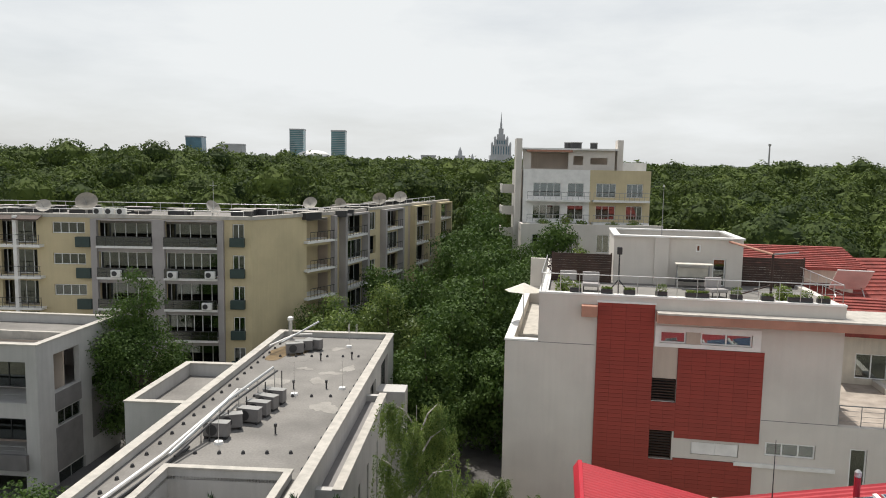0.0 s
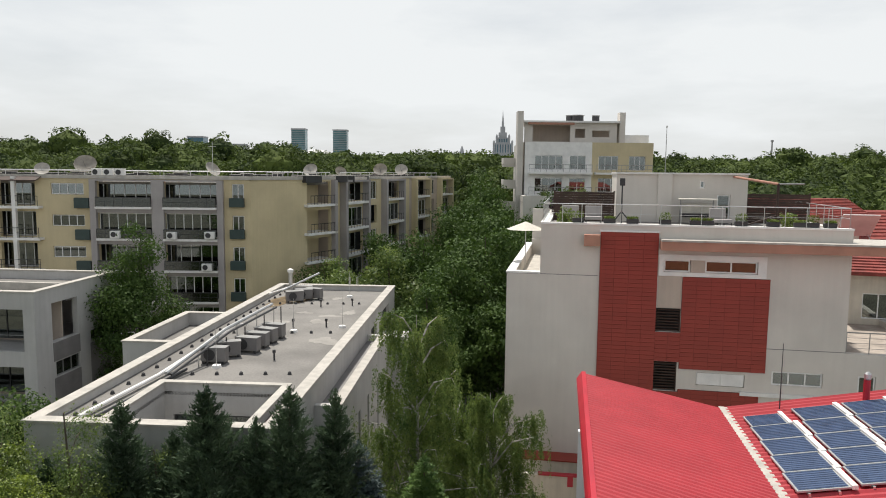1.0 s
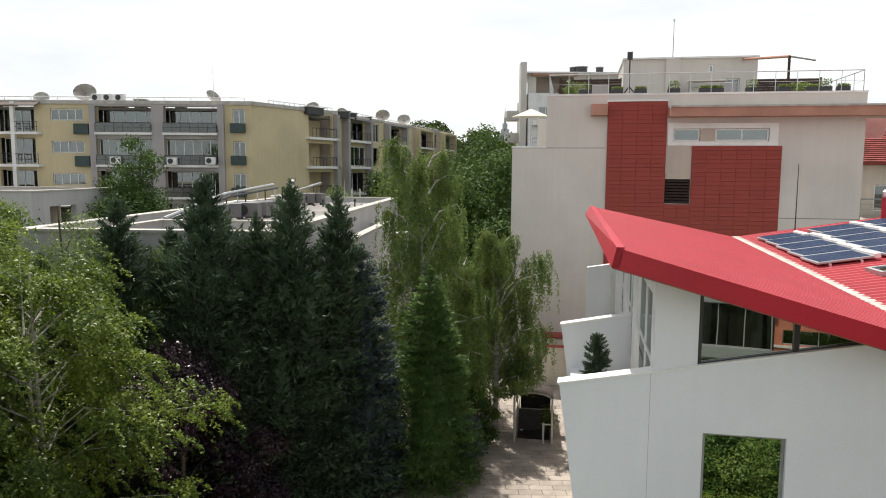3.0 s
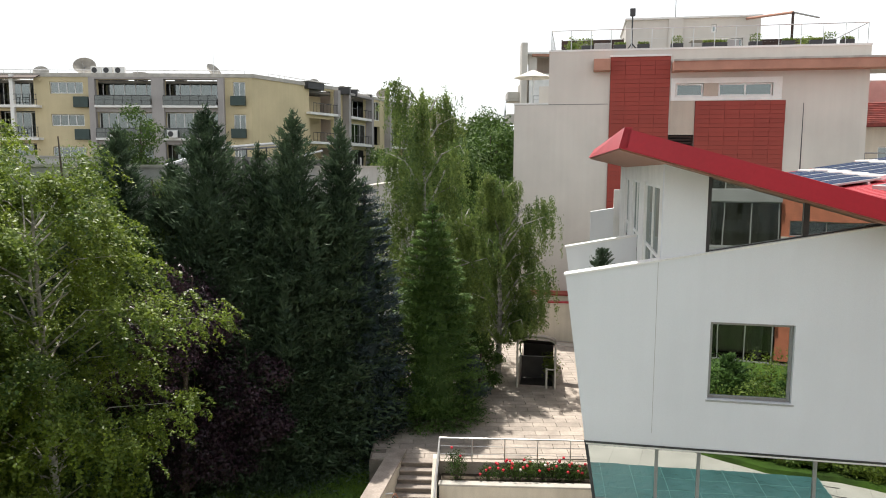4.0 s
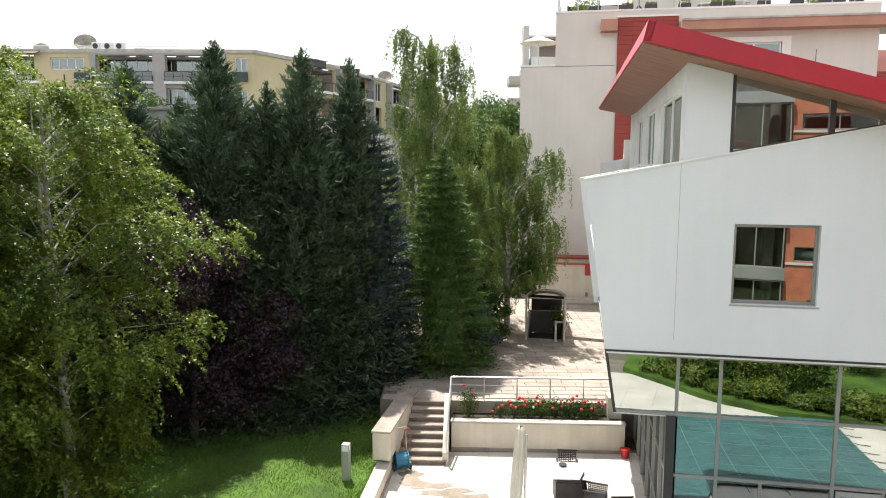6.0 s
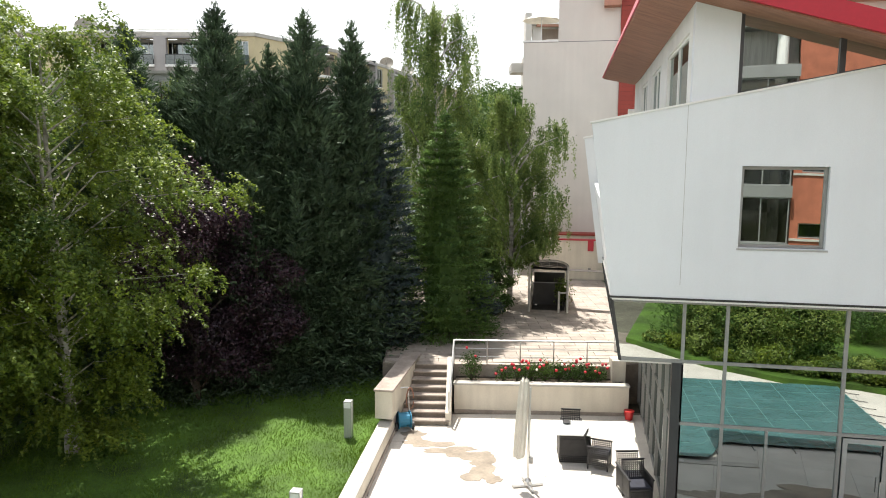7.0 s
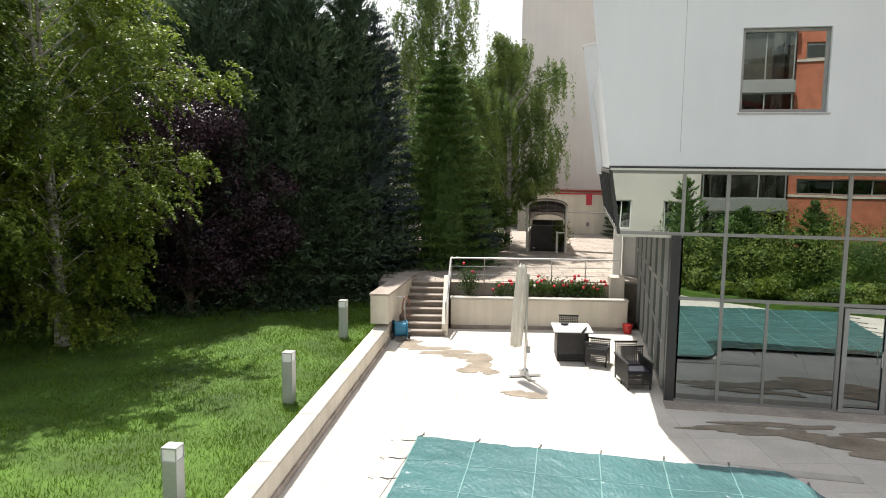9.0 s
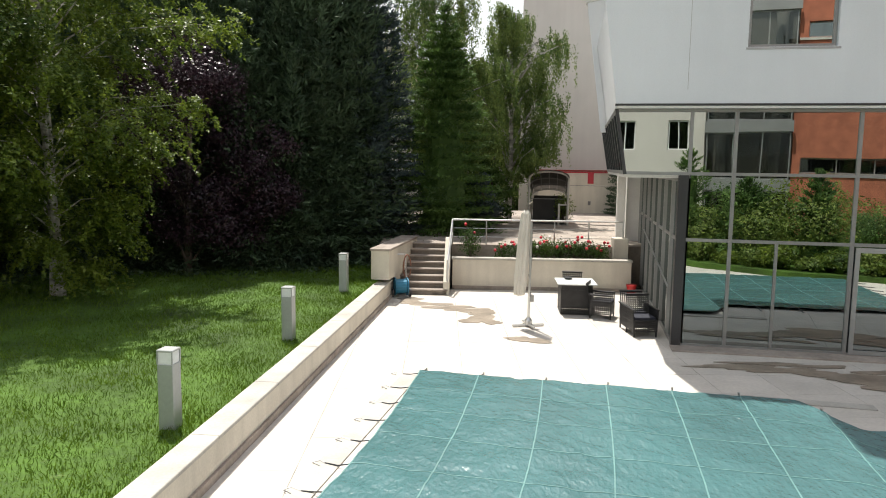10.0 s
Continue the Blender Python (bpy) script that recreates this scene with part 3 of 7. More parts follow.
def shrub(name, x, y, z0, r, h, n, material, label, seed=1, leaf=0.07, group=""):
    rng = np.random.default_rng(seed)
    bush = thing(name, pose(x, y, z0), label, "shrub", group)
    for k in range(5):
        a = k * 1.3
        part("stem", bar([(0, 0, 0), (0.2 * r * math.cos(a), 0.2 * r * math.sin(a), h * 0.4), (0.6 * r * math.cos(a), 0.6 * r * math.sin(a), h * 0.8)], [0.02, 0.015, 0.005], 5), M_BARK, bush)
    d = sphere_points(n, rng)
    lump = 1 + 0.22 * np.sin(5 * d[:, 0] + seed) * np.cos(4 * d[:, 1]) + 0.15 * np.sin(9 * d[:, 2] + 2 * seed)
    pos = d * (rng.random((n, 1)) ** 0.4) * lump[:, None] * np.array([r, r, h * 0.5]) + np.array([0, 0, h * 0.5])
    pos[:, 2] = np.maximum(pos[:, 2], 0.03)
    face = unit(d + rng.normal(0, 0.5, (n, 3)))
    leaves("foliage", pos, unit(np.cross(face, rng.normal(size=(n, 3)))), leaf * rng.uniform(0.6, 1.3, n), material, bush, 0.6, rng, "", face)
    return bush


# ---- ground ----
tagged(part("ground", boxes((-2500, 2500, -400, 3500, -0.6, -0.12)), M_GROUND), "bare shaded earth between the buildings and woods", "ground", kind="structure")
tagged(part("pavement", boxes((-37, -17.5, 31, 68, -0.119, -0.06)), M_ASPHALT), "worn grey asphalt yard between low houses", "pavement", kind="structure")
tagged(part("pavement_2", boxes((1, 36, 39, 103, -0.119, -0.07)), M_ASPHALT), "grey asphalt lane in the shade of trees", "pavement", kind="structure")

WALL_A, WALL_B = Vector((-3.82, -3.0, 0)), Vector((-1.56, 18.4, 0))      # inner foot of the long garden wall
lawn_outline = [(-34, -14), (WALL_A.x - 0.2, -14), (WALL_A.x - 0.2, -3), (WALL_B.x - 0.2, 18.4), (-2.0, 29.5), (-34, 29.5)]
tagged(part("lawn", prism(lawn_outline, 0.50, "z", -0.12), M_TURF), "clipped green lawn beside the patio wall", "lawn", kind="structure")
rng = np.random.default_rng(11)
n = 130000
gy = rng.uniform(2.8, 23.5, n)
edge = WALL_A.x + (WALL_B.x - WALL_A.x) * (gy + 3) / 21.4 - 0.36
gx = edge - rng.random(n) ** 1.3 * 9.0
gpos = np.stack([gx, gy, np.full(n, 0.405)], axis=1)
tuft = np.sin(gx * 3.1 + np.sin(gy * 2.3)) * np.sin(gy * 2.7 + 1.3 * np.sin(gx * 1.7))
grow = unit(rng.normal(0, 0.45, (n, 3)) + np.array([0, 0, 1.0]))
tagged(leaves("grass", gpos, grow, (0.065 + 0.02 * tuft) * rng.uniform(0.6, 1.4, n), L_GRASS, None, 0.16, rng), "short green lawn grass with longer tufts", "grass", kind="stuff")

# patio: bed of mortar with stone slabs on it
tagged(part("floor", prism([(WALL_A.x, -3), (22, -3), (22, 19.1), (WALL_B.x, 19.1)], 0.11, "z", -0.12), M_JOINT), "mortar bed of the cream stone patio", "patio", kind="structure")
patio = bpy.data.objects["floor"]
VILLA = pose(2.89, 12.90, 0, 0, 0, -10.8)
slab_me = {}


def slab(name, w, d, h, material, parent, m, seed=0):
    """One paving slab; alike ones share a mesh."""
    key = (name, round(w, 3), round(d, 3))
    if key not in slab_me:
        g = 0.0015 if name == "patio_slab" else 0.004
        bm = bmesh.new()
        e = 0.002 if name != "paving_slab" else 0.006
        hexa(bm, [(g, g, 0), (w - g, g, 0), (w - g, d - g, 0), (g, d - g, 0), (g + e, g + e, h), (w - g - e, g + e, h), (w - g - e, d - g - e, h), (g + e, d - g - e, h)])
        me = bpy.data.meshes.new(name)
        bm.to_mesh(me)
        bm.free()
        me.materials.append(material)
        slab_me[key] = me
    ob = new(name, slab_me[key])
    ob.parent = parent
    ob.matrix_basis = m
    return ob


# ---- garden wall, stairs, planting bed, terrace ----
gw = thing("garden_wall", pose(WALL_A.x, WALL_A.y, 0, 0, 0, -math.degrees(math.atan2(WALL_B.x - WALL_A.x, WALL_B.y - WALL_A.y))), "low cream rendered wall with pale stone coping along the lawn", "wall", kind="structure")
L = (WALL_B - WALL_A).length
part("wall_body", boxes((-0.31, -0.02, 0, L, -0.12, 0.42)), M_CREAM_LOW, gw)
for k in range(11):
    part("coping_stone", soft_box(-0.335, 0.005, k * L / 11 + 0.003, (k + 1) * L / 11 - 0.003, 0.42, 0.47, 0.008, 1), M_COPING, gw)
part("plinth", boxes((-0.02, 0.015, 0, L, -0.01, 0.10)), M_STEP, gw, "dirty grey plinth along the patio")

sw = thing("stair_wall", pose(-2.02, 17.05, 0, 0, 0, -9.5), "thick cream rendered parapet block beside the stone stairs", "wall", kind="structure")
part("wall_body", boxes((-0.12, 0.34, 0, 3.55, 0.55, 1.28)), M_CREAM_LOW, sw)
part("coping", soft_box(-0.15, 0.37, -0.03, 3.58, 1.28, 1.34, 0.01, 1), M_STEP, sw, "weathered brown-grey stone coping")
part("foot", boxes((-0.05, 0.28, 0.9, 3.5, -0.05, 0.55)), M_CREAM_LOW, sw)

st = thing("garden_stairs", pose(-1.55, 18.05, 0, 0, 0, -2), "worn grey stone garden stairs up to the terrace", "stairs", kind="structure")
for k in range(8):
    part("step", soft_box(-0.12, 1.34, 0.26 * k, 2.3, 0.15 * k - 0.02, 0.15 * (k + 1) - 0.045, 0.006, 1), M_JOINT, st)
    part("tread", soft_box(-0.12, 1.36, 0.26 * k - 0.03, 0.26 * (k + 1) + 0.05, 0.15 * (k + 1) - 0.045, 0.15 * (k + 1), 0.01, 1), M_STEP, st)
part("string_wall", prism([(0.0, 0.0), (0.0, 0.35), (1.75, 1.35), (2.1, 1.35), (2.1, 0.0)], 0.16, "y"), M_CREAM_LOW, st).matrix_basis = pose(1.40, 0.0, 0, 0, 0, 90) @ Matrix.Identity(4)

bed = thing("planting_bed", pose(-0.05, 19.03, 0, 0, 0, -2.6), "cream rendered raised planting bed with stone edging", "planting bed", kind="structure")
part("front_wall", boxes((0, 4.96, 0, 0.22, -0.02, 0.83)), M_CREAM_LOW, bed)
part("edging", soft_box(-0.03, 4.99, -0.03, 0.25, 0.83, 0.89, 0.008, 1), M_COPING, bed)
part("plinth", boxes((0, 4.96, -0.02, 0, -0.02, 0.10)), M_STEP, bed)
part("soil", boxes((0.02, 4.94, 0.22, 0.98, 0.0, 0.78)), M_SOIL, bed)
part("back_wall", boxes((-0.05, 4.98, 0.98, 1.18, 0.0, 1.16)), M_TERRACE, bed, "stained stone retaining wall below the terrace")
part("end_block", soft_box(4.6, 5.0, 0.7, 1.22, 0.5, 1.42, 0.01, 1), M_CREAM_LOW, bed)

terrace = tagged(part("terrace", boxes((-2.2, 9.5, 20.12, 36.4, -0.1, 1.13)), M_JOINT), "upper garden terrace paved with worn brown stone slabs", "terrace", kind="structure")
rr = thing("terrace_railing", pose(0, 0, 0), "slim stainless steel railing along the terrace edge and stairs", "railing")
railing(rr, (-0.05, 20.08, 1.13), (4.9, 19.86, 1.13), 0.74, 6, 3)
part("stair_rail", bar([(-0.05, 20.08, 1.87), (-0.20, 18.05, 0.92), (-0.20, 18.05, 0.0)], 0.028), M_STEEL, rr)
part("stair_post", bar([(-0.13, 19.05, 0.55), (-0.13, 19.05, 1.39)], 0.02), M_STEEL, rr)
part("stair_infill", bar([(-0.05, 20.06, 1.5), (-0.19, 18.07, 0.55)], 0.012), M_STEEL, rr)

# wall at the back of the terrace
tw = thing("terrace_back_wall", pose(4.5, 35.4, 0, 0, 0, -8), "cream rendered boundary wall with red capping behind the terrace", "wall", kind="structure")
part("wall_body", boxes((0, 6.5, 0, 0.3, 1.0, 3.15)), M_CREAM_LOW, tw)
part("capping", boxes((0.9, 6.54, -0.04, 0.34, 3.15, 3.21)), M_FASCIA, tw, "thin red capping")
part("red_post", boxes((2.43, 2.72, -0.05, -0.003, 2.62, 3.15)), M_FASCIA, tw)
part("meter_box", soft_box(2.48, 2.61, -0.07, 0.0, 1.55, 1.75, 0.01, 1), M_PANELGREY, tw)

# ---- the white villa ----
villa = thing("villa", VILLA, "white modern villa with slanted walls, red metal roof and mirrored glazing", "house")
slope = 0.19


def wtop(u):
    return 7.96 + slope * (u + 0.466)


UE = 6.2
# front wall with its window opening (four pieces round the hole)
WU0, WU1, WZ0, WZ1 = 2.28, 3.79, 5.65, 7.165
bm = bmesh.new()
for quad in ([(0.0, 4.60), (WU0, 4.60), (WU0, wtop(WU0)), (-0.466, 7.96)], [(WU0, 4.60), (WU1, 4.60), (WU1, WZ0), (WU0, WZ0)],
             [(WU0, WZ1), (WU1, WZ1), (WU1, wtop(WU1)), (WU0, wtop(WU0))], [(WU1, 4.60), (17.5, 4.60), (17.5, wtop(UE)), (UE, wtop(UE)), (WU1, wtop(WU1))]):
    lo = [bm.verts.new((a, 0.0, b)) for a, b in quad]
    hi = [bm.verts.new((a, 0.3, b)) for a, b in quad]
    bm.faces.new(lo)
    bm.faces.new(hi[::-1])
    for i in range(len(lo)):
        j = (i + 1) % len(lo)
        bm.faces.new((lo[j], lo[i], hi[i], hi[j]))
bmesh.ops.remove_doubles(bm, verts=bm.verts[:], dist=0.001)
part("front_wall", bm, M_RENDER, villa)
part("wall_coping", prism([(-0.5, 7.955), (UE, wtop(UE)), (UE, wtop(UE) + 0.035), (-0.5, 7.99)], 0.36, "y", -0.03), M_WHITE, villa, "thin pale metal coping")
part("joint_line", boxes((1.27, 1.28, -0.002, 0.0, 4.9, 8.28)), M_GREYWALL, villa)
part("slab_edge", boxes((0.1, 17.5, 0.3, 2.4, 4.58, 4.95)), M_WHITE, villa)
part("soffit", boxes((0.02, 17.5, 0.01, 0.30, 4.565, 4.598)), M_WHITE, villa)
part("drip_trim", boxes((-0.02, 14, -0.012, 0.05, 4.645, 4.605)), M_FRAME, villa, "dark metal trim below the white wall")
w = window(villa, WU0 + 0.01, WU1 - 0.01, WZ0 + 0.01, WZ1 - 0.01, 0.10, 1, M_FRAMEGREY, G_MIRROR, 0.05)
part("reveal_shadow_gap", boxes((WU0 - 0.03, WU1 + 0.05, -0.012, 0.0, WZ0 - 0.045, WZ0 - 0.01)), M_ALU, villa, "grey metal window sill")
# side of the upper storey and the fin wall at its back
bm = bmesh.new()
hexa(bm, [(0.0, 0.3, 4.60), (0.3, 0.3, 4.60), (0.3, 9.3, 4.60), (0.05, 9.3, 4.60), (-0.26, 0.3, 6.5), (0.1, 0.3, 6.5), (0.1, 9.3, 6.7), (-0.30, 9.3, 6.7)])
part("side_wall", bm, M_RENDER, villa)
part("fin_wall", prism([(-0.1, 4.4), (1.33, 4.4), (1.33, 8.2), (-0.58, 7.82)], 0.28, "y", 6.1), M_RENDER, villa)
part("fin_coping", prism([(-0.61, 7.82), (1.33, 8.2), (1.33, 8.25), (-0.61, 7.87)], 0.34, "y", 6.07), M_WHITE, villa)
part("balcony_floor", boxes((-0.1, 1.3, 0.3, 6.1, 6.45, 6.6)), M_COPING, villa)
part("fin_wall_back", prism([(0.88, 1.13), (1.33, 1.13), (1.33, 8.5), (0.2, 8.3), (0.2, 4.6), (0.88, 4.6)], 0.28, "y", 15.2), M_RENDER, villa)
# room under the roof
part("corner_pier", prism([(1.33, wtop(1.33) - 0.1), (2.13, wtop(2.13) - 0.1), (2.13, 10.05), (1.33, 10.25)], 0.22, "y", 0.04), M_RENDER, villa)
HOLES = [(0.75, 4.3, 8.6, 9.72), (5.9, 8.3, 8.6, 9.72), (9.7, 11.8, 8.6, 9.72)]
side = part("room_side_wall", holed(0.28, 15.2, 6.6, 10.2, -0.22, 0.0, [(a, b, 6.75, d) for a, b, c, d in HOLES]), M_WHITE, villa)
side.matrix_basis = pose(1.33, 0, 0, 0, 0, 90)
for a, b, c, d in HOLES:
    for k in range(2):
        window(side, a + k * (b - a) / 2, a + (k + 1) * (b - a) / 2, 6.75, d, -0.12, 1, M_WHITEFRAME, G_VILLA, 0.07, 2, "balcony_door")
# clerestory glazing, following the sloping wall top
cl = part("clerestory_frame", prism([(2.13, wtop(2.13)), (UE, wtop(UE)), (UE, wtop(UE) + 0.06), (2.13, wtop(2.13) + 0.06)], 0.1, "y", 0.08), M_FRAME, villa, "dark metal clerestory frame")
part("mullion", prism([(3.83, wtop(3.83)), (3.93, wtop(3.93)), (3.93, 9.75), (3.83, 9.78)], 0.1, "y", 0.08), M_FRAME, cl)
part("mullion", prism([(2.13, wtop(2.13)), (2.20, wtop(2.20)), (2.20, 10.2), (2.13, 10.22)], 0.1, "y", 0.08), M_FRAME, cl)
part("pane", prism([(2.20, wtop(2.20)), (UE, wtop(UE)), (UE, 9.22), (2.20, 10.15)], 0.01, "y", 0.13), G_MIRROR, cl)
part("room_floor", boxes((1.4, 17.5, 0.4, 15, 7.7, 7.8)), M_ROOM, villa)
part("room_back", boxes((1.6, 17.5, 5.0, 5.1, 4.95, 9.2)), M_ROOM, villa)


# roof: two planes that meet in a pale valley gutter
RV0, RVL = -0.75, 16.3          # front edge and depth
VU0, VU1, VZ0, VZ1 = 6.6, 5.86, 9.05, 9.60      # valley: along and height, front and back


def roof_z(u, v):
    f = (v - RV0) / RVL
    left, valley_u, valley_z = 10.75 - 0.03 * f, VU0 + (VU1 - VU0) * f, VZ0 + (VZ1 - VZ0) * f
    ul = 0.52 - 0.24 * f
    if u <= valley_u:
        return left + (valley_z - left) * (u - ul) / (valley_u - ul)
    return valley_z + 0.155 * (u - valley_u)


def roof_sheet(name, ua, ub, period, amp, label, skew=0.0):
    """A ribbed metal sheet; its ribs run across, from eaves to valley."""
    vs = np.arange(RV0, RV0 + RVL, period / 4)
    verts, faces, m = [], [], 7
    for i, v in enumerate(vs):
        f = (v - RV0) / RVL
        a, b = ua(f), ub(f)
        for j in range(m):
            u = a + (b - a) * j / (m - 1)
            w = v + skew * (u - a) * f
            verts.append((u, w, roof_z(u, v) + amp * (0.0, 1.0, 1.0, 0.0)[i % 4]))
    for i in range(len(vs) - 1):
        for j in range(m - 1):
            faces.append((i * m + j, i * m + j + 1, (i + 1) * m + j + 1, (i + 1) * m + j))
    return raw(name, verts, faces, M_ROOFRED, villa, label)


roof_sheet("roof_sheet", lambda f: 0.52 - 0.24 * f, lambda f: VU0 - 0.05 + (VU1 - VU0) * f, 0.25, 0.034, "finely ribbed red metal roofing")
roof_sheet("roof_sheet", lambda f: VU0 + 0.05 + (VU1 - VU0) * f, lambda f: 18.0, 0.30, 0.06, "corrugated red metal roofing", 0.10)


def strip(name, pts, wid, thick, material, label=""):
    bm = bmesh.new()
    for (p, q) in zip(pts, pts[1:]):
        hexa(bm, [(p[0] - wid, p[1], p[2]), (p[0] + wid, p[1], p[2]), (q[0] + wid, q[1], q[2]), (q[0] - wid, q[1], q[2]),
                  (p[0] - wid, p[1], p[2] + thick), (p[0] + wid, p[1], p[2] + thick), (q[0] + wid, q[1], q[2] + thick), (q[0] - wid, q[1], q[2] + thick)])
    return part(name, bm, material, villa, label)


RVE = RV0 + RVL
strip("valley_gutter", [(VU0, RV0 - 0.02, VZ0 + 0.02), (VU1, RVE, VZ1 + 0.02)], 0.16, 0.045, M_COPING, "pale valley gutter strip")
ZE = VZ0 + 0.155 * (18.0 - VU0)
bm = bmesh.new()
hexa(bm, [(0.45, -0.79, 10.42), (VU0, -0.79, VZ0 - 0.34), (VU0, -0.73, VZ0 - 0.34), (0.45, -0.73, 10.42), (0.52, -0.79, 10.78), (VU0, -0.79, VZ0 + 0.02), (VU0, -0.73, VZ0 + 0.02), (0.52, -0.73, 10.78)])
hexa(bm, [(VU0, -0.79, VZ0 - 0.34), (18.0, -0.79, ZE - 0.34), (18.0, -0.73, ZE - 0.34), (VU0, -0.73, VZ0 - 0.34), (VU0, -0.79, VZ0 + 0.02), (18.0, -0.79, ZE + 0.02), (18.0, -0.73, ZE + 0.02), (VU0, -0.73, VZ0 + 0.02)])
part("front_fascia", bm, M_FASCIA, villa, "deep red folded metal fascia")
bm = bmesh.new()
hexa(bm, [(0.43, -0.79, 10.42), (0.58, -0.79, 10.42), (0.33, RVE, 10.44), (0.06, RVE, 10.44), (0.52, -0.79, 10.79), (0.66, -0.79, 10.79), (0.42, RVE, 10.77), (0.26, RVE, 10.77)])
part("side_fascia", bm, M_FASCIA, villa)
bm = bmesh.new()
hexa(bm, [(0.45, -0.73, 10.39), (VU0, -0.73, VZ0 - 0.37), (VU1, RVE, VZ1 - 0.37), (0.12, RVE, 10.40), (0.45, -0.73, 10.42), (VU0, -0.73, VZ0 - 0.34), (VU1, RVE, VZ1 - 0.34), (0.12, RVE, 10.43)])
part("eaves_soffit", bm, M_SOFFIT, villa, "brown boarded soffit under the roof")
bm = bmesh.new()
hexa(bm, [(VU0, -0.73, VZ0 - 0.37), (18.0, -0.73, ZE - 0.37), (18.0, RVE, ZE + 0.25), (VU1, RVE, VZ1 - 0.37), (VU0, -0.73, VZ0 - 0.34), (18.0, -0.73, ZE - 0.34), (18.0, RVE, ZE + 0.28), (VU1, RVE, VZ1 - 0.34)])
part("roof_deck", bm, M_SOFFIT, villa)
part("back_wall", boxes((1.1, 17.7, 15.2, 15.45, 0, 9.2)), M_WHITE, villa)
part("end_wall", boxes((17.5, 17.75, 0.3, 15.2, 0, 10.2)), M_WHITE, villa)
# ground-floor glazing
GV, GT = 0.16, 4.56
gz = part("glazing_frame", boxes((1.40, 17.5, GV, GV + 0.09, 0.0, 0.07), (1.40, 17.5, GV, GV + 0.09, 2.06, 2.12), (0.20, 17.5, GV, GV + 0.09, 3.32, 3.38), (0.03, 17.5, GV, GV + 0.09, GT - 0.06, GT)), M_FRAMEGREY, villa, "grey aluminium curtain wall frame")
part("corner_post", boxes((1.22, 1.40, GV - 0.02, GV + 0.16, 0, 3.32)), M_FRAME, gz, "black steel corner post")
us = [1.41, 2.21, 4.34, 6.47, 8.6, 10.73, 12.86, 15.0, 17.4]
for a in us:
    part("mullion", boxes((a - 0.03, a + 0.03, GV - 0.01, GV + 0.1, 0.07 if a > 1.6 else 3.38, GT - 0.06)), M_FRAMEGREY, gz)
for a in (3.04, 5.24, 7.5):
    part("mullion", boxes((a - 0.025, a + 0.025, GV - 0.005, GV + 0.095, 0.07, 2.06)), M_FRAMEGREY, gz)
for a, b in zip(us, us[1:]):
    for c, d in ((0.07, 2.06), (2.12, 3.32), (3.38, GT - 0.06)):
        part("pane", boxes((a + 0.03, b - 0.03, GV + 0.03, GV + 0.045, c, d)), G_VILLA, gz)
part("pane", prism([(0.04, GT - 0.06), (0.22, 3.38), (1.38, 3.38), (1.38, GT - 0.06)], 0.015, "y", GV + 0.03), G_VILLA, gz)
part("bay_edge", prism([(-0.01, GT), (0.05, GT), (0.25, 3.32), (0.19, 3.32)], 0.12, "y", GV - 0.02), M_FRAME, gz)
dr = part("glass_door", holed(4.40, 5.20, 0.04, 2.04, GV - 0.03, GV - 0.002, [(4.48, 5.12, 0.12, 1.95)]), M_ALU, villa, "grey aluminium framed glass door")
part("door_handle", bar([(5.08, GV - 0.08, 0.95), (5.08, GV - 0.08, 1.25)], 0.012), M_STEEL, dr)
part("threshold", boxes((1.2, 17.5, -0.28, GV, 0.0, 0.03)), M_TERRACE, villa, "low stone threshold below the glazing")
# bay: leaning glazed side and floor; side glazing set back below it
BL = 8.6
bm = bmesh.new()
for z, u in ((3.32, 0.20), (GT - 0.07, 0.01)):
    hexa(bm, [(u, GV + 0.1, z), (u + 0.06, GV + 0.1, z), (u + 0.06, BL, z), (u, BL, z), (u - 0.012, GV + 0.1, z + 0.07), (u + 0.05, GV + 0.1, z + 0.07), (u + 0.05, BL, z + 0.07), (u - 0.012, BL, z + 0.07)])
by = part("bay_side", bm, M_FRAMEGREY, villa, "leaning glazed side of the projecting bay")
for v in np.linspace(GV + 0.9, BL - 0.05, 9):
    bm = bmesh.new()
    hexa(bm, [(0.19, v - 0.035, 3.39), (0.25, v - 0.035, 3.39), (0.25, v + 0.035, 3.39), (0.19, v + 0.035, 3.39), (0.0, v - 0.035, GT - 0.07), (0.06, v - 0.035, GT - 0.07), (0.06, v + 0.035, GT - 0.07), (0.0, v + 0.035, GT - 0.07)])
    part("mullion", bm, M_FRAME, by)
bm = bmesh.new()
hexa(bm, [(0.21, GV + 0.1, 3.39), (0.225, GV + 0.1, 3.39), (0.225, BL, 3.39), (0.21, BL, 3.39), (0.02, GV + 0.1, GT - 0.07), (0.035, GV + 0.1, GT - 0.07), (0.035, BL, GT - 0.07), (0.02, BL, GT - 0.07)])
part("pane", bm, G_VILLA, by)
part("bay_floor", boxes((0.22, 1.5, GV + 0.1, BL, 3.26, 3.318)), M_WHITE, villa)
sg = part("side_glazing", boxes((1.24, 1.32, GV + 0.16, BL, 0, 0.07), (1.24, 1.32, GV + 0.16, BL, 2.06, 2.12), (1.24, 1.32, GV + 0.16, BL, 3.20, 3.26)), M_FRAMEGREY, villa, "narrow glazed side wall with thin mullions")
for v in np.linspace(GV + 0.8, BL - 0.1, 7):
    part("mullion", boxes((1.20, 1.33, v - 0.03, v + 0.03, 0.07, 3.20)), M_FRAMEGREY, sg)
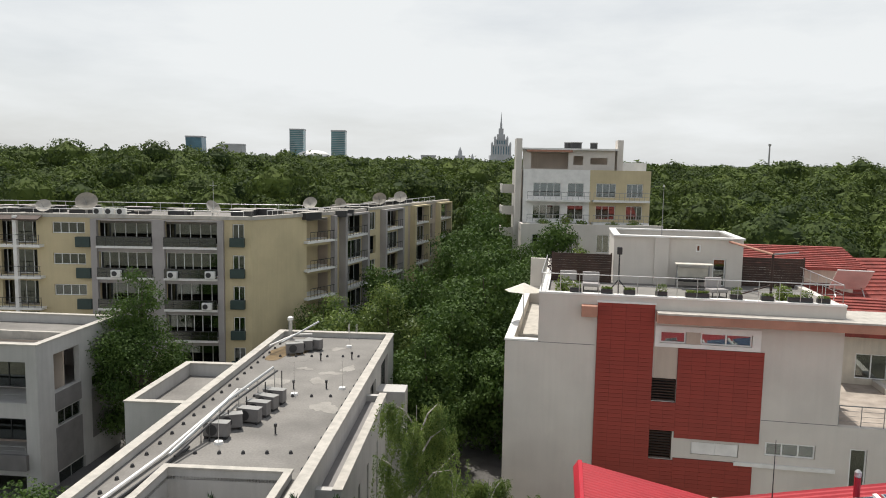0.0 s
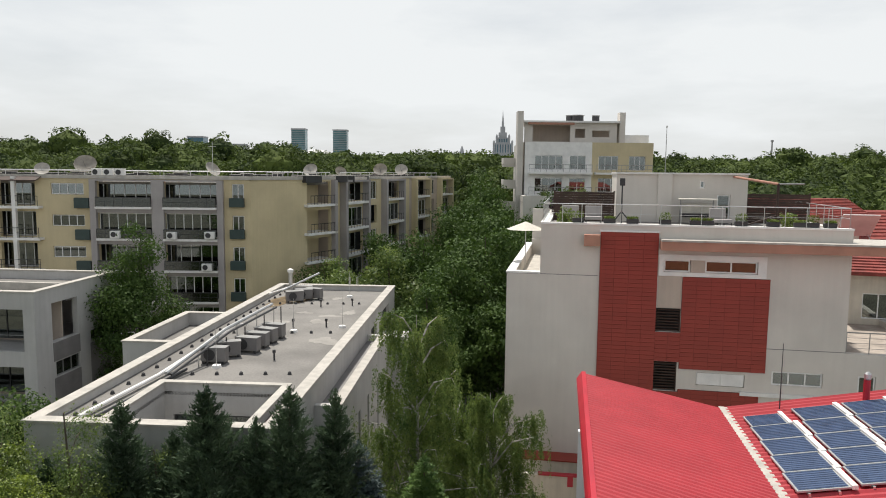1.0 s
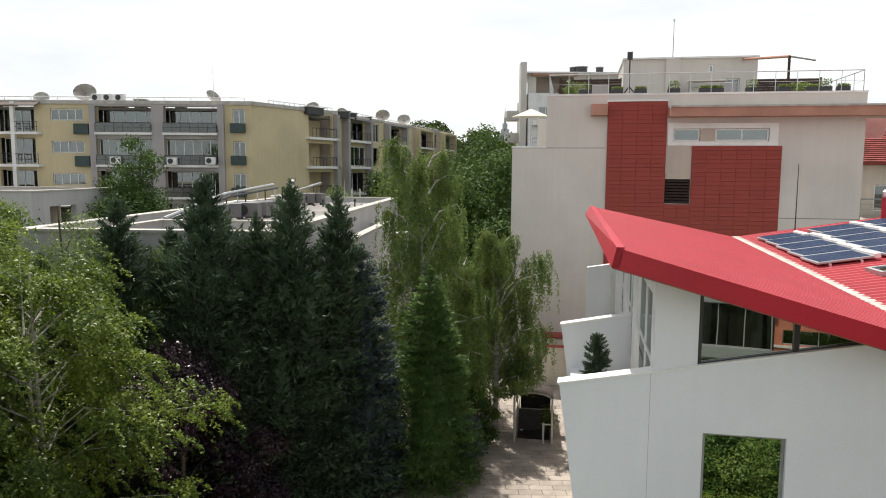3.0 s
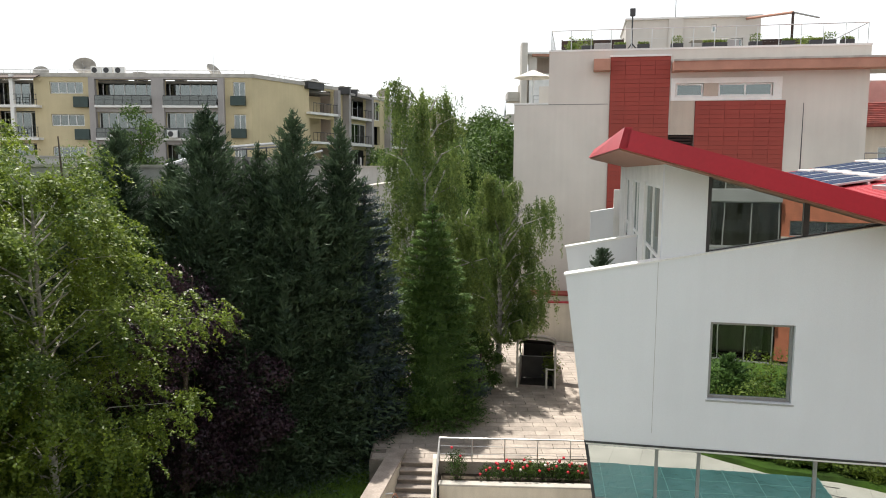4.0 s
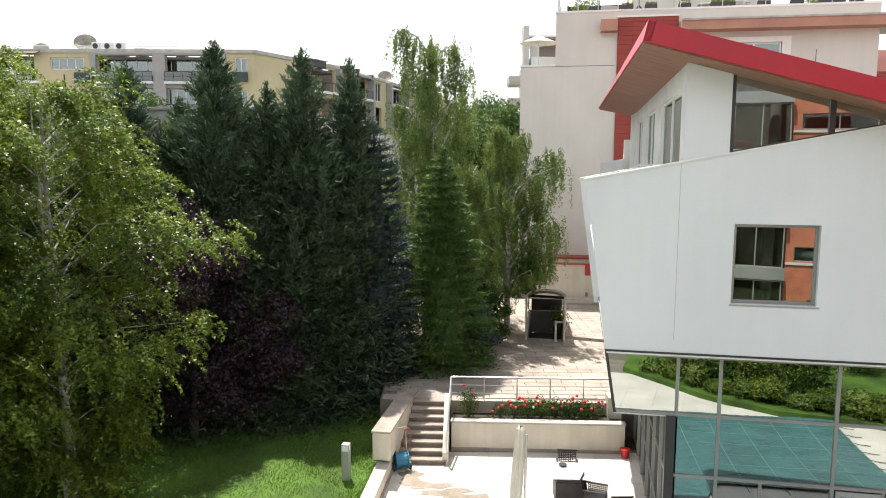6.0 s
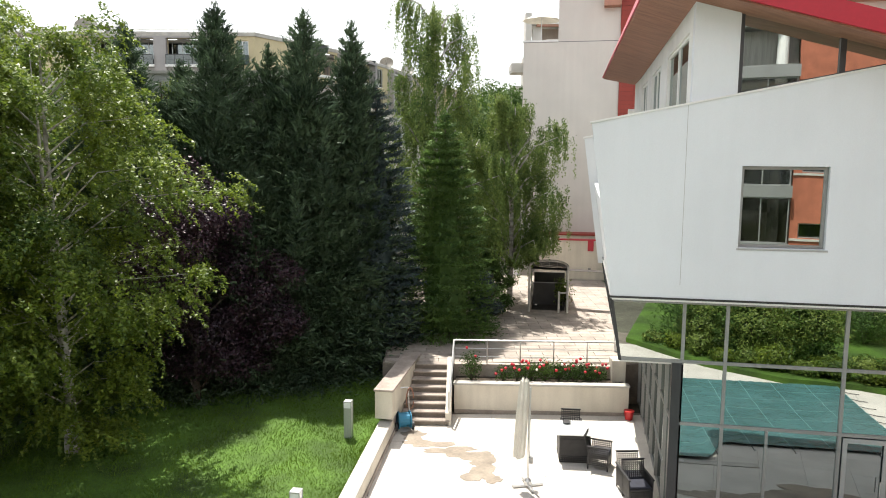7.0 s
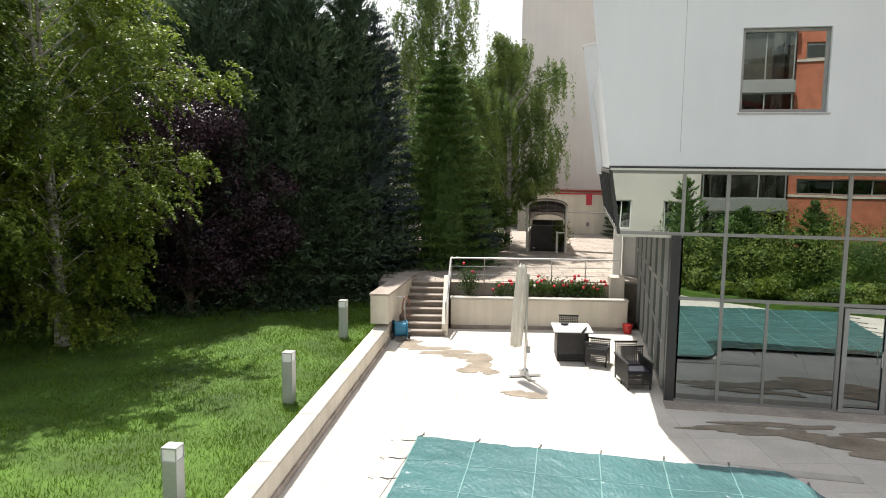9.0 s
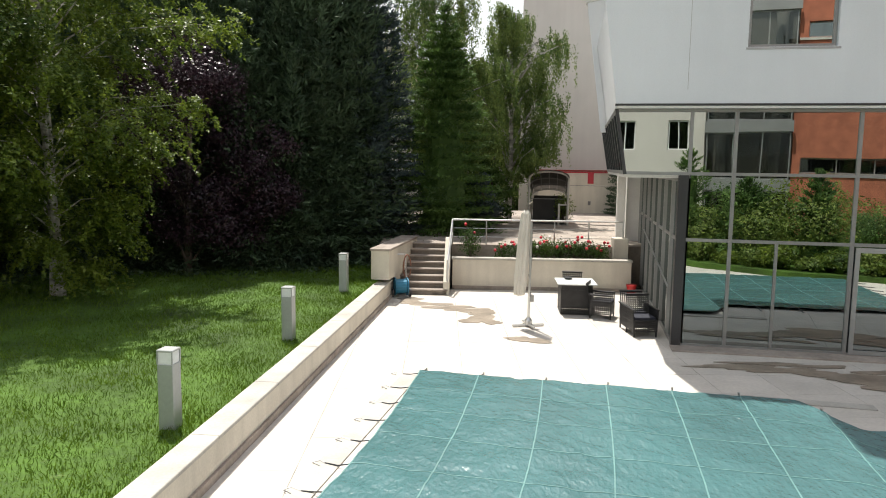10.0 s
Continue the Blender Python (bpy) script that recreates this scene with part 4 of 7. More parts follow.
part("pane", boxes((1.27, 1.285, GV + 0.16, BL, 0.07, 3.20)), G_VILLA, sg)
part("stay_bar", bar([(1.17, GV + 0.5, 1.1), (1.17, 6.3, 1.75)], 0.02, 6), M_ALU, sg, "thin steel bar across the side glazing")
part("side_column", soft_box(0.55, 0.80, BL + 0.2, BL + 0.5, 0, 4.58, 0.01, 1), M_WHITE, villa)
part("side_wall_low", boxes((0.85, 1.35, BL + 0.5, 15.2, 0, 4.58)), M_WHITE, villa)
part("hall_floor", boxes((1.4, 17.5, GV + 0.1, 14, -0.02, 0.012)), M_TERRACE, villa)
# dark sheet stands for the unlit depth behind the glazing
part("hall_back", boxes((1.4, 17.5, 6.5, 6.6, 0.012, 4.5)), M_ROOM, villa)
# roof collectors
pan = thing("solar_collector", VILLA @ pose(6.42, 13.05, roof_z(6.42, 13.05) + 0.12, 0, -8.8, 4.0) @ Matrix.Scale(1.19, 4), "dark blue solar water collector on the red metal roof", "solar panel", "roof collectors")
part("tray", soft_box(0, 1.08, 0, 0.94, 0, 0.05, 0.008, 1), M_ALU, pan)
part("absorber", boxes((0.04, 1.04, 0.04, 0.90, 0.05, 0.058)), M_PANELBLUE, pan, "blue-black glass absorber")
for k in range(9):
    part("absorber_tube", bar([(0.06, 0.08 + k * 0.098, 0.052), (1.02, 0.08 + k * 0.098, 0.052)], 0.02, 6), M_PANELBLUE, pan)
part("header_pipe", soft_box(1.08, 1.20, -0.05, 0.99, 0.0, 0.10, 0.01, 1), M_WHITE, pan, "white header pipe")
for k in range(2):
    part("bracket", boxes((0.2 + k * 0.6, 0.25 + k * 0.6, -0.06, 1.0, -0.10, 0.0)), M_STEEL, pan)
for c in range(4):
    for r in range(5):
        if c or r:
            u, v = 6.42 + 1.82 * c + 0.04 * r, 13.05 - 1.26 * r + 0.22 * c
            copy_thing(pan, VILLA @ pose(u, v, roof_z(u, v) + 0.12, 0, -8.8, 4.0) @ Matrix.Scale(1.19, 4))
ch = thing("flue_pipe", VILLA @ pose(10.9, 15.0, roof_z(10.9, 15.0) - 0.1), "reddish metal flue pipe with steel cap on the roof", "chimney")
part("pipe", bar([(0, 0, 0), (0, 0, 1.0)], 0.12, 12), M_FASCIA, ch)
part("cap", bar([(0, 0, 1.0), (0, 0, 1.05), (0, 0, 1.22), (0, 0, 1.3)], [0.10, 0.13, 0.13, 0.06], 12), M_STEEL, ch)
mast = thing("mast", VILLA @ pose(7.85, 15.0, roof_z(7.85, 15.0)), "thin grey lightning mast on the red roof", "mast")
part("pole", bar([(0, 0, 0), (0, 0, 2.6)], [0.025, 0.012], 6), M_FRAME, mast)
hat = thing("roof_window", VILLA @ pose(7.5, 6.0, roof_z(7.5, 6.0) + 0.05, 0, -8.8, 4), "small grey skylight set in the red metal roof", "skylight")
part("kerb", boxes((0, 0.9, 0, 0.1, 0, 0.12), (0, 0.9, 0.8, 0.9, 0, 0.12), (0, 0.1, 0.1, 0.8, 0, 0.12), (0.8, 0.9, 0.1, 0.8, 0, 0.12)), M_ALU, hat)
part("pane", boxes((0.1, 0.8, 0.1, 0.8, 0.08, 0.09)), G_VILLA, hat)

# ---- the neighbourhood: laid out on a plan of its own, then set at true size and place ----
FAR = pose(0.134, -0.824, -1.8, 0, 0, -0.25) @ Matrix.Scale(1.205, 4) @ pose(-0.151, 0.029, 0)


def set_out(known):
    """Brings everything built since onto the site."""
    for ob in list(bpy.data.objects):
        if ob.name not in known and ob.parent is None:
            ob.matrix_basis = FAR @ ob.matrix_basis


near = {ob.name for ob in bpy.data.objects}
# ---- red and cream apartment house ----
RB = pose(3.1, 32.72, 0, 0, 0, -10.3)
rb = thing("apartment_house", RB, "cream apartment house with red tiled facade panels and roof terrace", "house")
HR = [(6.95, 8.1, 12.9, 13.45), (8.7, 10.9, 12.9, 13.45), (8.55, 10.6, 7.84, 8.42), (11.7, 13.8, 8.03, 8.66), (6.64, 7.77, 10.2, 11.27), (6.6, 7.7, 7.5, 8.83), (11.9, 13.2, 5.3, 6.3), (8.6, 10.4, 4.9, 6.0)]
part("front_wall", holed(1.52, 14.62, 0, 14.9, 0, 0.35, HR), M_CREAM, rb)
part("stair_front", boxes((0, 1.52, 0, 0.35, 0, 12.62)), M_CREAM, rb)
part("left_wall", boxes((0, 0.35, 0.35, 14, 0, 12.62)), M_CREAM, rb)
part("upper_left_wall", boxes((1.52, 1.87, 0.35, 13.7, 11.9, 14.9)), M_CREAM, rb)
part("side_terrace_floor", boxes((0.35, 1.52, 0.35, 14, 11.9, 12.0)), M_COPING, rb)
part("side_terrace_back", boxes((0.35, 1.52, 13.4, 13.7, 12.0, 13.0)), M_CREAM, rb)
part("right_wall", boxes((14.27, 14.62, 0.35, 14, 0, 14.9)), M_CREAM, rb)
part("back_wall", boxes((0.35, 14.27, 13.7, 14, 0, 14.9)), M_CREAM, rb)
part("roof_terrace", boxes((1.87, 14.27, 0.35, 13.7, 14.55, 14.75)), M_GRAVELROOF, rb, "grey roof terrace floor")
each("parapet_coping", [(1.5, 14.64, -0.03, 0.38, 14.9, 14.98), (1.5, 1.9, 0.38, 8, 14.9, 14.98)], M_WHITE, rb)
each("side_coping", [(-0.03, 0.38, -0.03, 14, 12.62, 12.70), (0.38, 1.52, -0.03, 0.38, 12.62, 12.70)], M_WHITE, rb)
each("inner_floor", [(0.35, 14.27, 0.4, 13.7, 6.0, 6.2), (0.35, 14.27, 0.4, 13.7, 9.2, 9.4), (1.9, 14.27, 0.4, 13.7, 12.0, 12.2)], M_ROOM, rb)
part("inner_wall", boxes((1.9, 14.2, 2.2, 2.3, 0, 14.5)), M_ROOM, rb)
part("canopy", boxes((6.75, 18.5, -0.75, 0.0, 13.92, 14.30)), M_TERRACOTTA, rb, "terracotta coloured projecting canopy band")
each("canopy_top", [(6.75, 18.55, -0.8, 0.0, 14.30, 14.38), (14.62, 18.5, 0.0, 2.2, 14.0, 14.38)], M_COPING, rb)
part("canopy_stub", soft_box(3.45, 4.15, -0.55, -0.002, 14.0, 14.5, 0.01, 1), M_TERRACOTTA, rb)
part("ledge", boxes((10.4, 14.62, -0.12, -0.002, 7.50, 7.66)), M_WHITE, rb)
each("wall_groove", [(11.45, 14.62, -0.004, 0.0, 9.63, 9.66), (0.0, 4.1, -0.004, 0.0, 12.60, 12.63)], M_PANELGREY, rb)
part("window_surround", boxes((6.75, 11.25, -0.05, -0.002, 12.72, 12.9), (6.75, 11.25, -0.05, -0.002, 13.45, 13.68), (6.75, 6.95, -0.05, -0.002, 12.9, 13.45), (10.9, 11.25, -0.05, -0.002, 12.9, 13.45)), M_WHITE, rb, "white painted band round the top windows")
each("tan_infill", [(8.1, 8.7, -0.02, -0.002, 12.9, 13.45), (6.75, 7.75, -0.02, -0.002, 11.27, 12.72)], M_TAUPE, rb)
window(rb, 6.97, 8.08, 12.91, 13.44, 0.05, 1)
window(rb, 8.72, 10.88, 12.91, 13.44, 0.05, 2)
window(rb, 8.57, 10.58, 7.85, 8.41, 0.05, 2, curtain=0.95)
window(rb, 11.72, 13.78, 8.04, 8.65, 0.05, 3, M_WHITEFRAME)
for a in (8.60, 9.60):
    part("roller_shutter", boxes((a, a + 0.95, 0.012, 0.04, 7.86, 8.40)), M_WHITE, rb, "closed white roller shutter")
window(rb, 11.92, 13.18, 5.31, 6.29, 0.05, 2)
window(rb, 8.62, 10.38, 4.91, 5.99, 0.05, 2)
for (a, b, c, d) in ((6.64, 7.77, 10.2, 11.27), (6.6, 7.7, 7.5, 8.83)):
    lv = part("louvre", boxes((a, a + 0.05, 0.04, 0.1, c, d), (b - 0.05, b, 0.04, 0.1, c, d)), M_BROWNSCREEN, rb, "dark slatted louvre screen")
    k = c + 0.05
    while k < d - 0.03:
        part("slat", boxes((a + 0.05, b - 0.05, 0.03, 0.11, k, k + 0.05)), M_BROWNSCREEN, lv)
        k += 0.13
# cladding: backing with red tiles hung on it
CLAD = [(4.18, 6.70, 3.2, 14.62), (6.70, 7.78, 8.85, 10.18), (6.70, 7.78, 3.2, 7.48), (7.78, 11.42, 8.55, 12.70), (7.78, 11.2, 3.2, 7.60)]
for a, b, c, d in CLAD:
    part("cladding", boxes((a, b, -0.06, -0.002, c, d)), M_GROUT, rb, "red ceramic tile cladding")
part("panel_coping", boxes((4.14, 6.74, -0.12, 0.0, 14.62, 14.70)), M_WHITE, rb)
part("ledge_roof", boxes((0.9, 4.4, -1.0, -0.002, 4.16, 4.22)), M_TILE, rb, "red tiled ledge over the base")
part("front_step", soft_box(0.95, 4.35, -0.95, 0.0, 0, 4.16, 0.02, 1), M_CREAM_LOW, rb)
# low wing at its right
part("wing_front", holed(14.62, 19.5, 0, 9.6, 0.0, 0.35, [(15.2, 15.9, 6.6, 8.65), (17.0, 18.4, 6.6, 8.4)]), M_CREAM, rb)
part("wing_roof", boxes((14.62, 19.5, 0.35, 12, 9.2, 9.3)), M_TERRACE, rb)
part("wing_end", boxes((19.15, 19.5, 0.35, 12, 0, 9.6)), M_CREAM, rb)
window(rb, 15.21, 15.89, 6.61, 8.64, 0.06, 1)
window(rb, 17.01, 18.39, 6.61, 8.39, 0.06, 2)
wr = thing("wing_railing", RB @ pose(14.7, 0.2, 9.6), "dark sloping metal railing on the low wing", "railing")
railing(wr, (0, 0, 0), (4.6, 0, 0), 0.9, 6, 4, M_FRAMEGREY)
# roof terrace
tr = thing("terrace_rail", RB @ pose(0, 0, 14.98), "steel railing round the roof terrace", "railing")
railing(tr, (1.6, 0.15, 0), (14.5, 0.15, 0), 0.85, 16, 2, M_STEEL, 0.016)
railing(tr, (14.5, 0.15, 0), (14.5, 9, 0), 0.85, 9, 2, M_STEEL, 0.016)
railing(tr, (1.6, 0.15, 0), (1.6, 7.5, 0), 0.85, 7, 2, M_STEEL, 0.016)
ph = thing("stair_house", RB @ pose(5.1, 5.4, 14.75), "white rendered stair house on the roof terrace", "roof house")
part("wall", holed(0, 6.4, 0, 2.45, 0, 0.25, [(4.95, 5.6, 0.0, 1.45), (4.1, 4.35, 1.75, 2.15)]), M_CREAM, ph)
part("wall", boxes((0, 0.25, 0.25, 5, 0, 2.45)), M_CREAM, ph)
part("wall", boxes((6.15, 6.4, 0.25, 5, 0, 2.45)), M_CREAM, ph)
part("wall", boxes((0.25, 6.15, 4.75, 5, 0, 2.45)), M_CREAM, ph)
part("chimney_breast", boxes((2.05, 2.75, -0.12, -0.002, 0, 2.45)), M_CREAM, ph)
# open top: the dark grey deck stands for the shaded inside
part("roof_deck", boxes((0.25, 6.15, 0.25, 4.75, 1.5, 1.6)), M_PANELGREY, ph)
part("coping", boxes((-0.05, 6.45, -0.15, 0.3, 2.45, 2.53), (-0.05, 0.3, 0.3, 5, 2.45, 2.53), (6.1, 6.45, 0.3, 5, 2.45, 2.53), (0.3, 6.1, 4.7, 5.05, 2.45, 2.53)), M_WHITE, ph)
window(ph, 4.96, 5.59, 0.02, 1.44, 0.08, 1, name="door")
window(ph, 4.11, 4.34, 1.76, 2.14, 0.05, 1)
scr = thing("privacy_screen", RB @ pose(1.9, 5.2, 14.75), "dark brown slatted privacy screen on the roof terrace", "screen", "terrace screens")
for k in range(12):
    part("board", boxes((0, 3.1, 0, 0.04, k * 0.125, k * 0.125 + 0.118)), M_BROWNSCREEN, scr)
for k in range(3):
    part("post", boxes((k * 1.52, k * 1.52 + 0.07, 0.04, 0.11, 0, 1.55)), M_BROWNSCREEN, scr)
copy_thing(scr, RB @ pose(11.6, 6.2, 14.75))
pg = thing("pergola", RB @ pose(11.3, 2.6, 14.75), "brown metal pergola frame on the roof terrace", "pergola")
part("post", bar([(0.9, 0, 0), (0.9, 0, 2.05)], 0.06), M_BROWNSCREEN, pg)
part("beam", bar([(0.9, 0, 2.05), (-0.5, 2.7, 2.35)], 0.06), M_TERRACOTTA, pg)
part("beam", bar([(0.9, 0, 2.05), (2.4, 1.4, 2.05)], 0.04), M_FRAMEGREY, pg)
part("brace", bar([(0.9, 0, 0.6), (-0.6, 0, 0.05)], 0.035), M_BROWNSCREEN, pg)
for k, (u, mir) in enumerate(((5.6, 1), (6.5, 1))):
    hp = thing("heater_stand", RB @ pose(5.15 + 0.1 * k, 1.6, 14.75), "dark metal stand on the roof terrace", "stand") if k == 0 else None
    if hp:
        part("pole", bar([(0, 0, 0), (0, 0, 2.2)], 0.035), M_FRAME, hp)
        part("leg", bar([(0, 0, 0.7), (0.6, 0, 0.0)], 0.03), M_FRAME, hp)
        part("leg", bar([(0, 0, 0.7), (-0.5, 0.2, 0.0)], 0.03), M_FRAME, hp)
        part("head", soft_box(-0.12, 0.12, -0.06, 0.06, 1.9, 2.25, 0.02, 1), M_FRAME, hp)
gs = thing("swing_sofa", RB @ pose(8.2, 4.3, 14.75), "cushioned swing seat with pale cover on the roof terrace", "seat")
part("seat", soft_box(0, 1.6, 0, 0.6, 0.35, 0.5, 0.04), M_RATTAN, gs)
part("backrest", soft_box(0, 1.6, 0.5, 0.65, 0.5, 1.0, 0.04), M_CANVAS, gs)
part("canopy", soft_box(-0.1, 1.7, -0.1, 0.7, 1.2, 1.26, 0.02), M_CANVAS, gs)
for a in (0.0, 1.55):
    part("frame_bar", bar([(a, 0, 0), (a, 0.3, 1.2), (a, 0.6, 0)], 0.025), M_FRAMEGREY, gs)
lounge = thing("lounge_chair", RB @ pose(2.4, 2.0, 14.75), "grey cushioned lounge chair on the roof terrace", "chair", "terrace chairs")
part("seat", soft_box(0, 0.8, 0, 0.7, 0.25, 0.42, 0.04), M_LILAC, lounge)
part("backrest", soft_box(0, 0.8, 0.6, 0.75, 0.42, 0.9, 0.04), M_LILAC, lounge)
for a, b in ((0.05, 0.05), (0.75, 0.05), (0.05, 0.65), (0.75, 0.65)):
    part("leg", bar([(a, b, 0), (a, b, 0.26)], 0.025), M_FRAME, lounge)
copy_thing(lounge, RB @ pose(3.5, 1.9, 14.75))
copy_thing(lounge, RB @ pose(9.4, 1.6, 14.75, 0, 0, 20))
for k, u in enumerate((2.9, 4.3, 5.3, 6.7, 8.0, 8.5, 9.9, 11.2, 12.3, 12.8, 13.5)):
    pt = thing("planter_box", RB @ pose(u, -0.12, 14.99), "dark planter box with small plants hung on the roof railing", "planter", "planter boxes")
    part("box", soft_box(0, 0.52, 0.3, 0.52, 0, 0.2, 0.015, 1), M_FRAME, pt)
    r2 = np.random.default_rng(50 + k)
    q = r2.uniform((0.03, 0.31, 0.2), (0.5, 0.5, 0.2 + 0.10 + 0.22 * (k % 3 == 0)), (160, 3))
    leaves("plant", q, unit(r2.normal(0, 0.6, (160, 3)) + np.array([0, 0, 0.6])), np.full(160, 0.1), L_SHRUB, pt, 0.4, r2)
par = thing("parasol", RB @ pose(0.55, 4.2, 12.0), "open white parasol on the side terrace", "parasol")
part("pole", bar([(0, 0, 0), (0, 0, 2.65)], 0.025), M_STEEL, par)
bm = bmesh.new()
bmesh.ops.create_cone(bm, segments=8, radius1=1.0, radius2=0.03, depth=0.4, cap_ends=False, matrix=Matrix.Translation((0, 0, 2.5)))
part("canopy", bm, M_CANVAS, par)
anth = thing("antenna_pole", RB @ pose(7.9, 9.0, 14.75), "thin tall antenna pole on the roof", "antenna")
part("pole", bar([(0, 0, 0), (0, 0, 5.0)], [0.035, 0.015], 6), M_FRAMEGREY, anth)
part("tip", bar([(0, 0, 5.0), (0, 0, 5.12)], 0.05, 6), M_STEEL, anth)
for k, (u, v, h) in enumerate(((2.0, 6.5, 1.4), (3.4, 6.9, 1.9), (2.6, 0.8, 0.9), (12.4, 1.4, 0.8))):
    shrub("potted_shrub", *(RB @ Vector((u, v, 14.75))), 0.45, h, 500, L_PLUM if k == 0 else L_SHRUB, "reddish shrub on the roof terrace" if k == 0 else "small green shrub on the roof terrace", 70 + k, 0.12)


# ---- grey flat-roofed house ----
FR = pose(-12.1, 20.25, 0, 0, 0, -3.6)
FW, FL, FZ = 7.5, 26.0, 9.83
fr = thing("flat_roofed_house", FR, "pale grey flat-roofed house with courtyard and felt roof", "house")
part("left_wall", boxes((0, 0.35, 0.35, FL, 0, FZ - 0.05)), M_GREYWALL, fr)
part("front_wall", boxes((0, FW, 0, 0.35, 0, FZ - 0.05)), M_GREYWALL, fr)
part("back_wall", boxes((0.35, FW - 0.35, FL - 0.35, FL, 0, FZ - 0.05)), M_GREYWALL, fr)
rw = part("right_wall", holed(0.35, FL, 0, FZ - 0.05, 0, 0.35, [(1.2, 2.0, 5.6, 8.8), (16.8, 18.6, 5.5, 9.0), (20.5, 23.4, 3.0, 9.2), (20.5, 23.4, 0.3, 2.6)]), M_GREYWALL, fr)
rw.matrix_basis = pose(FW, 0, 0, 0, 0, 90)
window(rw, 1.21, 1.99, 5.61, 8.79, 0.1, 1, M_FRAMEGREY)
window(rw, 16.82, 18.58, 5.52, 8.98, 0.1, 2, M_FRAMEGREY)
window(rw, 20.52, 23.38, 3.02, 9.18, 0.15, 2, M_FRAMEGREY, rows=2)
bo = part("bay_wall", holed(0, 11.2, 2.6, 9.0, 0, 0.3, [(a, a + 0.45, 4.0, 7.6) for a in (1.3, 3.4, 5.5, 8.2)] + [(0.6, 10.4, 2.8, 3.2)]), M_GREYWALL, fr)
bo.matrix_basis = pose(FW + 0.95, 4.6, 0, 0, 0, 90)
for a in (1.3, 3.4, 5.5, 8.2):
    window(bo, a + 0.01, a + 0.44, 4.01, 7.59, 0.12, 1, M_FRAMEGREY)
part("bay_roof", boxes((FW, FW + 0.65, 4.9, 15.5, 8.6, 8.7)), M_PANELGREY, fr)
each("bay_end", [(FW, FW + 0.65, 4.6, 4.9, 2.6, 9.0), (FW, FW + 0.65, 15.5, 15.8, 2.6, 9.0)], M_GREYWALL, fr)
part("bay_floor", boxes((FW, FW + 0.65, 4.9, 15.5, 2.6, 2.7)), M_GREYWALL, fr)
part("bay_coping", boxes((FW + 0.62, FW + 1.0, 4.55, 15.85, 9.0, 9.07)), M_COPING, fr)
part("stair_tower", boxes((FW, FW + 1.6, 18.8, 20.2, 0, 8.2)), M_GREYWALL, fr)
# courtyard
CX0, CX1, CY0, CY1 = 2.35, 6.55, 0.55, 4.1
each("roof_felt", [(0.35, CX0, 0.35, CY1, 9.4, 9.52), (CX1, FW - 0.35, 0.35, CY1, 9.4, 9.52), (0.35, FW - 0.35, CY1, FL - 0.35, 9.4, 9.52)], M_GRAVELROOF, fr, "grey roofing felt with puddle stains")
each("court_wall", [(CX0 - 0.2, CX0, 0.35, CY1 + 0.2, 3.0, FZ - 0.05), (CX1, CX1 + 0.2, 0.35, CY1 + 0.2, 3.0, FZ - 0.05)], M_GREYWALL, fr)
cw = part("court_back", holed(CX0, CX1, 3.0, FZ - 0.05, CY1, CY1 + 0.2, [(CX0 + 0.3, CX1 - 0.3, 6.3, 8.7)]), M_GREYWALL, fr)
window(cw, CX0 + 0.31, CX1 - 0.31, 6.31, 8.69, CY1 + 0.08, 4, M_FRAME)
part("court_floor", boxes((CX0, CX1, 0.35, CY1, 5.9, 6.0)), M_TERRACE, fr)
each("coping", [(-0.05, 0.4, -0.05, FL + 0.05, FZ - 0.05, FZ + 0.03), (FW - 0.4, FW + 0.05, -0.05, FL + 0.05, FZ - 0.05, FZ + 0.03), (0.4, FW - 0.4, FL - 0.4, FL + 0.05, FZ - 0.05, FZ + 0.03), (0.4, FW - 0.4, -0.05, 0.4, FZ - 0.05, FZ + 0.03),
                     (CX0 - 0.25, CX0 + 0.03, 0.4, CY1 + 0.25, FZ - 0.05, FZ + 0.03), (CX1 - 0.03, CX1 + 0.25, 0.4, CY1 + 0.25, FZ - 0.05, FZ + 0.03), (CX0 + 0.03, CX1 - 0.03, CY1 - 0.03, CY1 + 0.25, FZ - 0.05, FZ + 0.03)], M_COPING, fr, "pale stone parapet coping")
# solid block, coloured dark for the unlit inside of the house
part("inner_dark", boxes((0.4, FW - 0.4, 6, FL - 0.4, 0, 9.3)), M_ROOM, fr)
rng = np.random.default_rng(21)


def blot(name, cx, cy, rx, ry, z, seed, material, parent, label=""):
    """A thin uneven stain lying on a surface."""
    r = np.random.default_rng(seed)
    ph, pts = r.uniform(0, 6.28, 4), []
    for k in range(36):
        a = k * math.tau / 36
        f = 1 + 0.22 * math.sin(2 * a + ph[0]) + 0.16 * math.sin(3 * a + ph[1]) + 0.12 * math.sin(5 * a + ph[2]) + 0.07 * math.sin(9 * a + ph[3])
        pts.append((cx + rx * f * math.cos(a), cy + ry * f * math.sin(a)))
    return part(name, prism(pts, 0.004, "z", z), material, parent, label)


